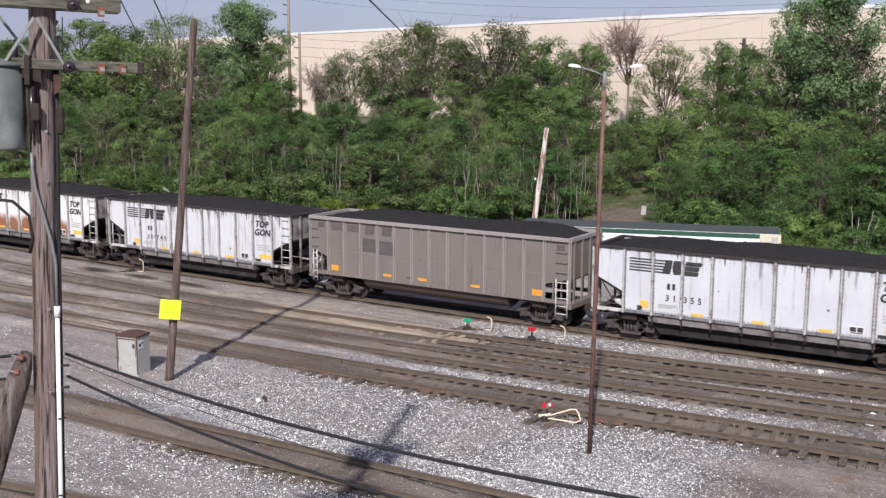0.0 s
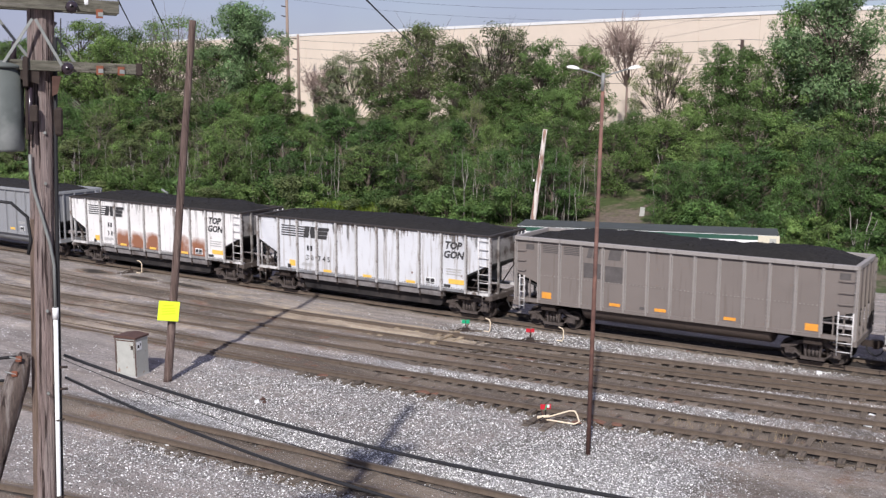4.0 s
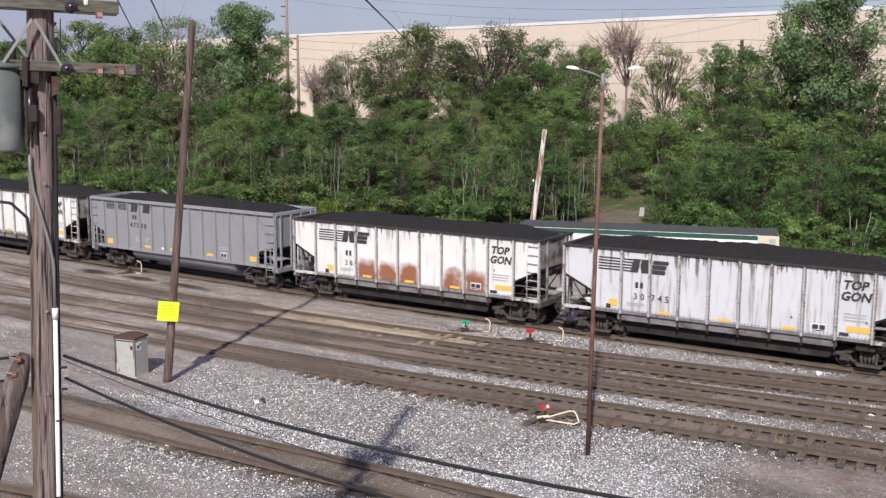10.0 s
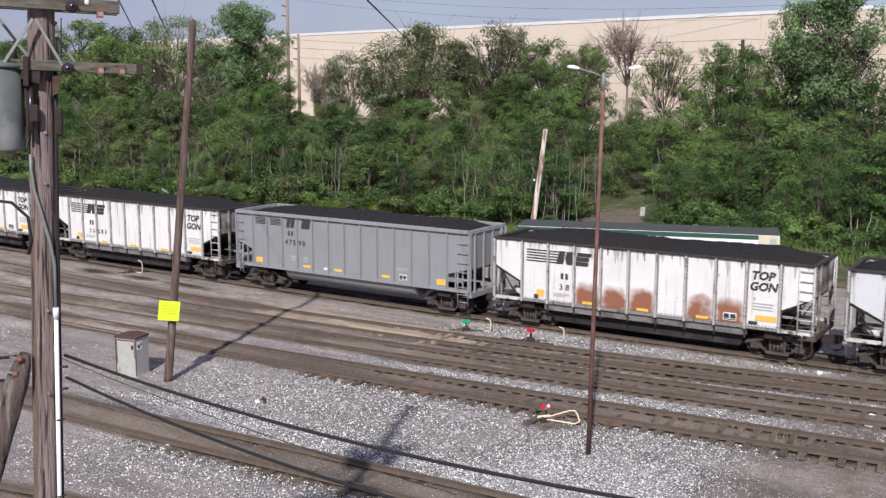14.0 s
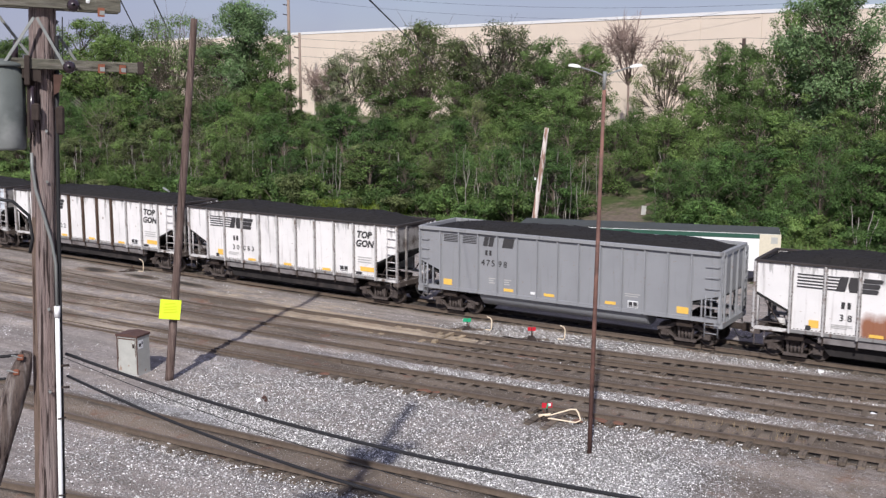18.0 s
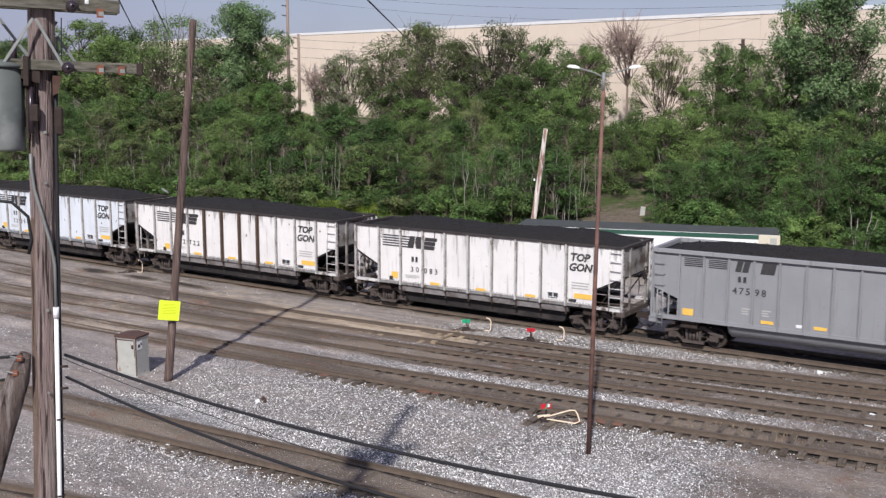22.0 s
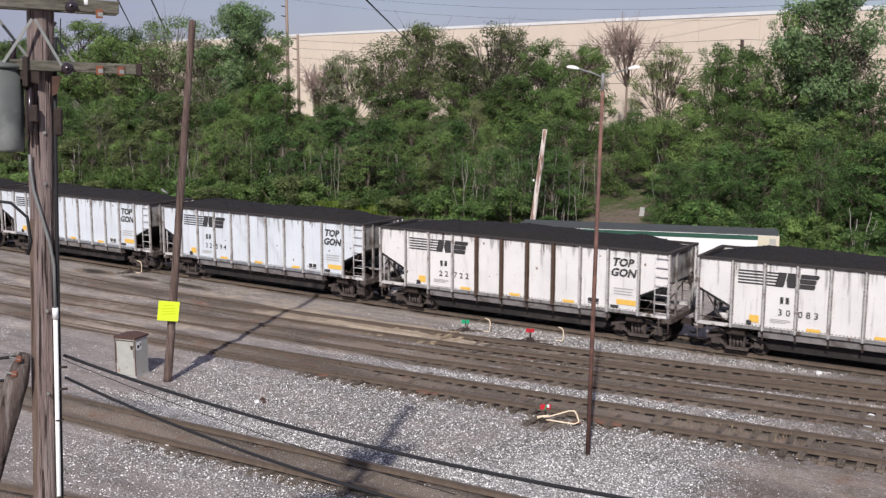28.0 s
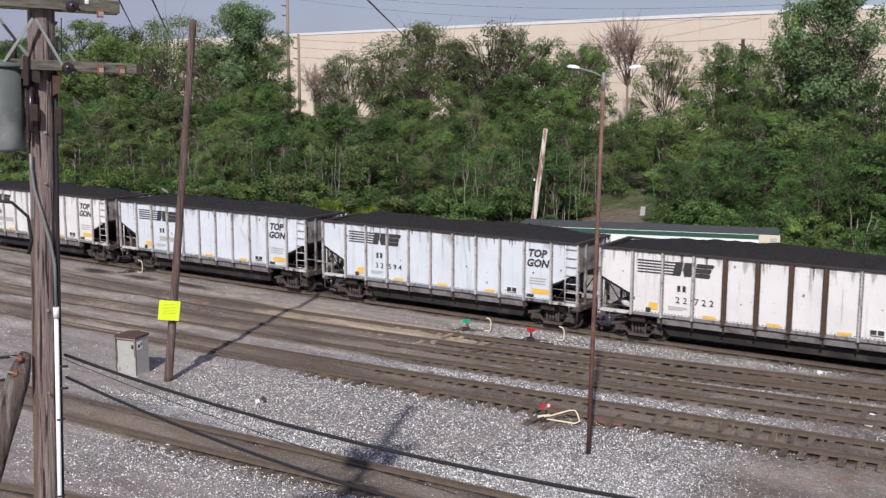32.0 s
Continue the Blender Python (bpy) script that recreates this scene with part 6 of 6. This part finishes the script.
def make_tree(kind, seed, h, w, label):
    """A trunk with limbs and a crown in lobes, h high and w wide."""
    rs = np.random.RandomState(seed)
    low_kind = kind in ("shrub", "bush")
    word = "shrub" if low_kind else "tree"
    tree = empty(word, pose(0, 0, -200), label, word, word + "s on the bank")
    low, nl, lobe, per, leaf, r0 = KINDS[kind]
    r0 *= (h / 8) ** 0.7
    if kind == "bare":
        part("trunk", bare_tree(rs, h, w, r0), M["dead"], tree)
        return tree
    lobes = []
    for i in range(nl):
        t = rs.uniform(0, 1)
        z = h * (low + (0.93 - low) * t)
        prof = math.sin(math.pi * (0.22 + 0.66 * t)) ** 0.7
        if kind == "grand":
            prof = 0.42 + 0.75 * t if t < 0.6 else 0.87 * math.sqrt(max(0.0, 1 - ((t - 0.6) / 0.43) ** 2)) + 0.08
        if kind in ("fan", "tuft"):
            # an umbrella of leaves carried on open, spreading limbs
            a, q = rs.uniform(0, 2 * math.pi), math.sqrt(rs.uniform(0, 1)) * w / 2
            z = h * (0.96 - 0.30 * (2 * q / w) ** 2.4 - 0.40 * rs.uniform(0, 1) ** 1.4)
            lobes.append(((q * math.cos(a), q * math.sin(a), z), rs.uniform(0.65, 1.35) * lobe * w))
            continue
        a, q = rs.uniform(0, 2 * math.pi), w / 2 * prof * rs.uniform(0.0 if kind == "grand" else 0.25, 1.15 if kind in ("grand", "crown", "sparse") else 0.95)
        lobes.append(((q * math.cos(a), q * math.sin(a), z), rs.uniform(0.7, 1.3) * lobe * w))
    lobes.append(((0, 0, h * 0.93), w * 0.12))
    bm = bmesh.new()
    top = (rs.normal() * 0.04 * h, rs.normal() * 0.04 * h, h * 0.85)
    trunk = limb(bm, (0, 0, -0.6), top, r0, r0 * 0.25, rs, 7, 7)
    if kind != "shrub":
        for c, r in lobes:
            k = min(len(trunk) - 2, max(1, int((c[2] / h - 0.22) * 8))) if kind not in ("fan", "tuft") else rs.randint(1, 4)
            pts = limb(bm, trunk[k], c, r0 * 0.24, 0.014, rs, 4, 3)
            for _ in range(4 if kind in ("thin", "sparse", "tuft") else 2 if kind == "fan" else 1):
                e = Vector(c) + Vector(rs.normal(size=3)) * r * 0.9 + Vector((0, 0, r * 0.6))
                limb(bm, pts[2], e, 0.022, 0.008, rs, 3, 1)
    else:
        for c, r in lobes[::2]:
            limb(bm, (rs.normal() * 0.2, rs.normal() * 0.2, -0.3), c, 0.03, 0.01, rs, 3, 2)
    part("trunk", bm, M["twig"] if kind in ("thin", "sparse") else M["shaded_bark"] if kind == "tuft" else M["bark"], tree)
    mtl = {"fan": LEAF[(2, 6)[seed % 2]], "tuft": LEAF[(4, 2)[seed % 2]], "thin": LEAF[2], "sparse": LEAF[4 if seed % 2 else 2], "shrub": LEAF[(0, 1, 0, 2, 6)[seed % 5]], "grand": LEAF[5], "crown": LEAF[(0, 6, 6, 2)[seed % 4]]}.get(kind, LEAF[(0, 1, 0, 2)[seed % 4]])
    part("crown", leaves_mesh("crown", lobes, per, leaf, rs, mtl), None, tree)
    return tree


SIZE = {"full": (8.0, 6.0), "tall": (9.0, 4.4), "thin": (7.0, 5.0), "bare": (11.0, 8.0), "shrub": (2.4, 3.2), "grand": (14.5, 9.0), "crown": (11.0, 6.0), "sparse": (10.0, 5.0), "bush": (7.0, 4.2), "fan": (11.0, 8.5), "tuft": (10.5, 8.0)}
PROTO = {k: [make_tree(k, s, *SIZE[k], text) for s in seeds] for k, seeds, text in (
    ("full", (1, 2, 4, 5), "leafy green broad tree on the steep bank"),
    ("tall", (6, 7, 8, 9), "slender leafy green tree on the steep bank"),
    ("thin", (10, 11, 13), "sparse olive tree with branches showing through"),
    ("bare", (14, 15), "bare dry tree with pinkish twigs"),
    ("shrub", (20, 21, 22, 23, 24), "low leafy green shrub at the foot of the bank"),
    ("grand", (30, 33), "large full-crowned green tree above the bank"),
    ("crown", (40, 41, 42, 44), "green tree with a rounded crown on open stems"),
    ("sparse", (50, 51, 53), "open grey-green tree before the pale wall"),
    ("fan", (70, 71), "green tree spreading like an umbrella on open limbs"),
    ("tuft", (74, 75), "open tree with leaf tufts on bare spreading limbs"),
    ("bush", (60, 61), "dense bushy green tree below the wall"))}
USED = set()


def plant(kind, which, x, y, h, w, turn):
    src = PROTO[kind][which % len(PROTO[kind])]
    h0, w0 = SIZE[kind]
    m = Matrix.LocRotScale((x, y, bank(x, y) - 0.1), Euler((0, 0, turn)), (w / w0, w / w0, h / h0))
    if (kind, which % len(PROTO[kind])) in USED:
        return copy_thing(src, m @ Matrix.Diagonal((1 / src.scale.x, 1 / src.scale.y, 1 / src.scale.z, 1)))
    USED.add((kind, which % len(PROTO[kind])))
    src.matrix_basis = m
    return src


# trees along the top of the bank: x, y, height, width, kind
WEST_TREES = [
    (-65.7, 46, 10.9, 6.9, "crown"), (-72.3, 46, 11.7, 8.6, "crown"), (-58.7, 46, 11.6, 6.7, "crown"), (-49.8, 46, 13.5, 8.9, "crown"), (-40.3, 42, 12.2, 7.4, "crown"),
    (-42.5, 47, 12.4, 7, "crown"), (-37.9, 46, 10.6, 5.4, "sparse"), (-33.4, 46, 13.6, 9.2, "fan"), (-29.1, 46, 11.6, 5.2, "sparse"), (-21.7, 46, 15.2, 9.4, "grand"),
    (-27, 47, 10.5, 5.2, "crown"),
]
MIDDLE_TREES = [
    (-18.9, 47, 10.7, 4.4, "crown"), (-13.4, 44, 7, 4.2, "bush"), (-16.5, 45, 6.5, 4.5, "bush"), (-10.9, 46, 8.2, 6.0, "bare"), (-9.2, 47, 8.5, 3.7, "sparse"),
    (-8.4, 48, 9.4, 6.2, "tuft"), (-4.4, 49, 9.2, 4.0, "tuft"), (0.4, 49, 12.2, 9.8, "fan"), (-0.6, 50.5, 12.2, 3.6, "crown"), (5.0, 51, 9.2, 3.6, "crown"),
    (8.4, 51, 11.9, 9.6, "tuft"), (7.0, 50, 8.8, 4, "sparse"), (9.6, 52, 11.2, 4.5, "sparse"), (12.7, 47, 8.0, 4.6, "crown"), (14.8, 49.5, 10.9, 4.8, "crown"), (18.6, 46, 7.2, 3.7, "crown"),
]
LOW_TREES = [(x, 44.5 + (x % 3), 5.4 + (x * 7 % 5) * 0.5, 4.2, ("thin", "tuft", "thin", "crown")[x % 4]) for x in range(-1, 19, 4)]
EAST_TREES = [
    (18.8, 51, 10.1, 4.5, "crown"), (16.4, 52, 8.9, 3.8, "sparse"), (20.9, 55.5, 11.4, 8.6, "bare"), (16.9, 55, 9.0, 5, "bare"), (26.0, 53, 9.7, 5.3, "tuft"), (29, 50, 6.7, 3.8, "bush"),
    (30.9, 53, 10, 4.3, "crown"), (33.6, 53, 9.8, 4, "crown"), (35.2, 53, 8.2, 3, "sparse"), (41.3, 51, 14.6, 10.2, "grand"), (37.8, 51, 13, 4.3, "crown"),
    (43.4, 51.5, 10.6, 3.2, "sparse"), (45.1, 50, 7.6, 4.3, "bush"), (49, 51, 7.4, 4.4, "bush"),
]
rng = random.Random(5)
for i, (x, y, h, w, kind) in enumerate(WEST_TREES + MIDDLE_TREES + EAST_TREES + LOW_TREES):
    plant(kind, i, x, y, h * 1.02, w * (1.22 if kind in ("crown", "sparse") else 1.28 if kind in ("fan", "tuft") else 1.0), rng.uniform(0, 6.28))


def foot_y(x):
    return 25.5 + 0.12 * (x - 10)


def before_sign(x, y):
    """On the open strip of bare soil in front of the marker board."""
    k = (y - EYE.y) / (34.9 - EYE.y)
    return y < 35.6 and abs(x - (EYE.x + (31.5 - EYE.x) * k)) < 2.6


def in_wedge(x, y):
    if before_sign(x, y):
        return False
    a = math.degrees(math.atan2(x - EYE.x, y - EYE.y))
    return -60.5 < a < -9.5


# wood on the slope: rows from the foot upwards
for back, step, lo, hi, kinds in ((3.0, 2.7, 4.4, 6.2, ("tall", "full", "tall")), (7.0, 3.2, 5.0, 7.0, ("full", "tall", "tall", "thin")), (11.5, 3.5, 5.4, 7.4, ("full", "tall", "full")),
                                  (16.5, 3.2, 4.6, 6.4, ("full", "thin", "tall")), (21.5, 3.6, 3.8, 5.6, ("full", "thin", "full"))):
    x = -72.0
    while x < 56:
        x += step * rng.uniform(0.75, 1.25)
        y = foot_y(x) + back + rng.uniform(-1.6, 1.6)
        gap = back < 5 and 27.5 < x < 33.5 or back > 14 and (20.5 < x < 25.5 or -15 < x < -10.5) or back > 15 and rng.random() < 0.15
        if in_wedge(x, y) and not gap:
            k = rng.choice(kinds)
            which = rng.randrange(4)
            if x > 21:
                if back > 10:
                    k, which = ("full", 1 + which % 2) if k == "full" or which > 1 else ("tall", 2 * which)
                else:
                    k, which = ("full", which % 2 * 3) if k == "full" or which > 1 else ("tall", 3)
            h = rng.uniform(lo, hi) + (1.8 if back > 10 and x < -14 else 0)
            plant(k, which, x, y, h, h * rng.uniform(0.66, 0.9), rng.uniform(0, 6.28))
for back, step in ((0.2, 2.1), (1.8, 2.3), (5.0, 3.2), (24.5, 2.6)):
    x = -72.0
    while x < 54:
        x += step * rng.uniform(0.7, 1.3)
        y = foot_y(x) + back + rng.uniform(-0.9, 0.9)
        if in_wedge(x, y) and not (26 < x < 34.5 and back < 4):
            which = rng.randrange(5)
            plant("shrub", which if x < 32 else (0, 1, 1, 2, 1)[which], x, y, rng.uniform(1.6, 3.2), rng.uniform(2.8, 4.6), rng.uniform(0, 6.28))
for i in range(80):
    x = rng.uniform(-55, 43)
    y = foot_y(x) + rng.uniform(0.3, 7)
    if not in_wedge(x, y):
        continue
    rs = np.random.RandomState(100 + i)
    clump = empty("sapling_clump", pose(x, y, bank(x, y)), "clump of slim pale bare saplings before the wood", "tree", "pale saplings")
    for k in range(rng.randrange(2, 7) if x < 30 else rng.randrange(1, 3)):
        bm = bmesh.new()
        h, a, b = rng.uniform(2.4, 5.6), rng.uniform(-1.6, 1.6), rng.uniform(-0.6, 0.6)
        pts = limb(bm, (a, b, -0.4), (a + rng.uniform(-0.25, 0.25), b, h), 0.027, 0.012, rs, 5, 4)
        z = rng.randrange(2, 4)
        limb(bm, pts[z], pts[z] + Vector((rng.uniform(-0.35, 0.35), rng.uniform(-0.3, 0.3), rng.uniform(0.6, 1.2))), 0.016, 0.007, rs, 4, 2)
        part("stem", bm, M["pale_stem"], clump)
sticks = empty("sapling_clump", pose(49.6, 29.6, bank(49.6, 29.6)), "forked pale dead stems at the foot of the bank", "tree", "pale saplings")
for a, b in (((-0.2, 0, -0.4), (-0.6, 0, 3.1)), ((-0.2, 0, -0.4), (-0.1, 0.1, 2.4)), ((0.3, 0, -0.4), (0.75, 0.1, 2.9)), ((0.35, 0.1, -0.4), (1.1, 0.2, 2.4))):
    bm = bmesh.new()
    limb(bm, a, b, 0.05, 0.02, np.random.RandomState(7), 6, 5)
    part("stem", bm, M["pale_stem"], sticks)


def yellow_bush():
    """Bright yellow-green weeds in a low heap."""
    rs = np.random.RandomState(77)
    lobes = [((rs.uniform(-2.3, 2.3), rs.uniform(-0.8, 0.8), rs.uniform(0.3, 1.0)), rs.uniform(0.35, 0.7)) for _ in range(26)]
    ob = new("bright_shrub", leaves_mesh("bright_shrub", lobes, 130, 0.09, rs, LEAF[3]))
    ob.matrix_basis = pose(11.4, 27.6, bank(11.4, 27.6), 0, 0, 10)
    tagged(ob, "bright yellow-green shrub at the foot of the bank", "shrub", "shrubs on the bank")


yellow_bush()
for bx, by, bh in ((-3.2, 24.6, 2.2), (-1.8, 25.0, 1.8), (-4.5, 25.2, 1.6)):
    plant("shrub", 4, bx, by, bh, 3.2, bx)


# ---- weeds, loose stones ----
def tufts(name, spots, count, size, material, label, spread):
    rs = np.random.RandomState(9)
    v, f = [], []
    for _ in range(count):
        cx, cy = spots[rs.randint(len(spots))]
        x, y = cx + rs.normal() * spread[0], cy + rs.normal() * spread[1]
        z = bank(x, y) - 0.03
        for _ in range(5):
            a, lean, hh, wd = rs.uniform(0, 6.28), rs.uniform(0.1, 0.6), size * rs.uniform(0.5, 1.3), size * 0.06
            dx, dy = math.cos(a), math.sin(a)
            k = len(v)
            v += [(x - dy * wd, y + dx * wd, z), (x + dy * wd, y - dx * wd, z), (x + dx * lean * hh, y + dy * lean * hh, z + hh)]
            f.append((k, k + 1, k + 2))
    me = bpy.data.meshes.new(name)
    me.from_pydata(v, [], f)
    me.materials.append(material)
    tagged(new(name, me), label, "weeds", kind="stuff")


M["dry_grass"] = mat("dry_straw_grass", (0.27, 0.21, 0.135), 0.9, grain=0.3)
tufts("dry_weeds", [(x, line_y(TRACKS["railway_track_yard_a"][0], x) + dy) for x in (53.0, 53.6, 54.3, 55.2, 56.0, 56.8, 57.6) for dy in (-0.2, 0.3)], 70, 0.22, M["dry_grass"], "tufts of dry straw-coloured weeds between the rails", (0.35, 0.3))
tufts("bank_grass", [(x, foot_y(x) - 1.5 + k) for x in range(-50, 54, 2) for k in (-3, -1.5, 0)], 9000, 0.55, LEAF[0], "long green grass at the foot of the bank", (1.2, 1.0))
BRX = 9.0
tufts("bright_grass", [(BRX + k, foot_y(BRX + k) + 0.3) for k in range(0, 5)], 2400, 1.0, LEAF[3], "bright yellow-green tall weeds", (0.8, 0.6))


def loose_stones():
    rs = np.random.RandomState(4)
    v, f = [], []
    base = np.array([(1, 0, -0.5), (-1, 0, -0.5), (0, 1, -0.5), (0, -1, -0.5), (0, 0, 1)], float)
    tri = [(0, 2, 4), (2, 1, 4), (1, 3, 4), (3, 0, 4)]
    n = 0
    while n < 75000:
        x, y = rs.uniform(14, 61), rs.uniform(-30, 1.5)
        w, s, d = zone_at(x, y)
        if rs.uniform() > max(0.012 if y > -9 else 0.03, (w - 0.15) * 1.2) * (1 - 0.8 * s):
            continue
        n += 1
        q = rs.uniform(0.011, 0.033)
        p = (base + rs.normal(size=(5, 3)) * 0.18) * q * np.array([1.2, 1, 0.75])
        a = rs.uniform(0, 6.28)
        c, e = math.cos(a), math.sin(a)
        p = np.stack([p[:, 0] * c - p[:, 1] * e, p[:, 0] * e + p[:, 1] * c, p[:, 2]], 1) + (x, y, bank(x, y) + 0.035 * noise.noise((x * 0.5, y * 0.5, 0)) + 0.05 * max(0, w - 0.4) + 0.012)
        k = len(v)
        v += p.tolist()
        f += [(a_ + k, b_ + k, c_ + k) for a_, b_, c_ in tri]
    me = bpy.data.meshes.new("loose_stones")
    me.from_pydata(v, [], f)
    m = mat("pale_ballast_stone", (0.42, 0.415, 0.405), 0.9)
    nn, ll = m.node_tree.nodes, m.node_tree.links
    g, r = nn.new("ShaderNodeNewGeometry"), nn.new("ShaderNodeValToRGB")
    r.color_ramp.elements[0].color, r.color_ramp.elements[1].color = (0.06, 0.056, 0.052, 1), (0.93, 0.92, 0.905, 1)
    r.color_ramp.elements.new(0.5).color = (0.225, 0.215, 0.205, 1)
    ll.new(g.outputs["Random Per Island"], r.inputs[0])
    ll.new(r.outputs[0], nn["Principled BSDF"].inputs["Base Color"])
    me.materials.append(m)
    tagged(new("loose_stones", me), "scattered pale grey ballast stones on the yard ground", "gravel", kind="stuff")


loose_stones()


# ---- wooden ties under the rails, the nearest as pieces ----
def tie_mesh(seed, key):
    r = random.Random(seed)
    bm = box(-0.115, 0.115, -1.3, 1.3, -0.12, 0.0, 0.012)
    for vv in bm.verts:
        vv.co += Vector((r.uniform(-0.01, 0.01), r.uniform(-0.03, 0.03), r.uniform(-0.008, 0.004)))
    return mesh_of("tie", bm, M[key])


TIES = [tie_mesh(i, "tie") for i in range(6)]
TAN_TIES = [tie_mesh(i, "tan_tie") for i in range(4)]
for nm, lo, hi in (("railway_track_main", 8, 62), ("railway_track_yard_c", 26, 62), ("railway_track_yard_b", 14, 64), ("railway_track_yard_a", 14, 62), ("railway_track_near", 28, 58), ("railway_track_nearest", 36, 50)):
    coef = TRACKS[nm][0]
    owner = bpy.data.objects[nm]
    sunk = -0.03 if nm[-1] == "a" else -0.015 if nm[-1] in "bc" else 0.025 if nm.endswith("near") else 0.018
    x = lo
    while x < hi:
        turn = math.degrees(math.atan(coef[1] + 2 * coef[2] * x))
        m = pose(x, line_y(coef, x) + rng.uniform(-0.08, 0.08), -0.165 - sunk - 0.06 * (1 - ramp(x, 33, 44)) + rng.uniform(-0.04, 0.008), rng.uniform(-0.6, 0.6), 0, turn + rng.uniform(-2, 2))
        tan = nm[-1] == "c" and 31 < x < 41.5 and rng.random() < 0.8
        if tan:
            m = m @ Matrix.Translation((0, 0.35 * rng.uniform(-1, 1), 0.075 + rng.uniform(-0.02, 0.03))) @ Matrix.Diagonal((1.0, rng.uniform(0.55, 1.0), 1.0, 1.0))
        part("tie", (TAN_TIES[rng.randrange(4)] if tan else TIES[rng.randrange(6)]), None, owner, m=m)
        x += 0.55 * rng.uniform(0.92, 1.08)


# ---- what moves: the train rolls by, its wheels turn ----
def motions():
    for car, mid in TRAIN:
        walk(car, [(t, curve_pose(mid + travel(t))) for t in range(0, 33, 2)])
    steps = [i * 0.2 for i in range(161)]
    for ob, x in WHEELSETS:
        walk(ob, [(t, pose(x, 0, WHEEL_R) @ Matrix.Rotation(travel(t) / WHEEL_R, 4, "Y")) for t in steps])


motions()
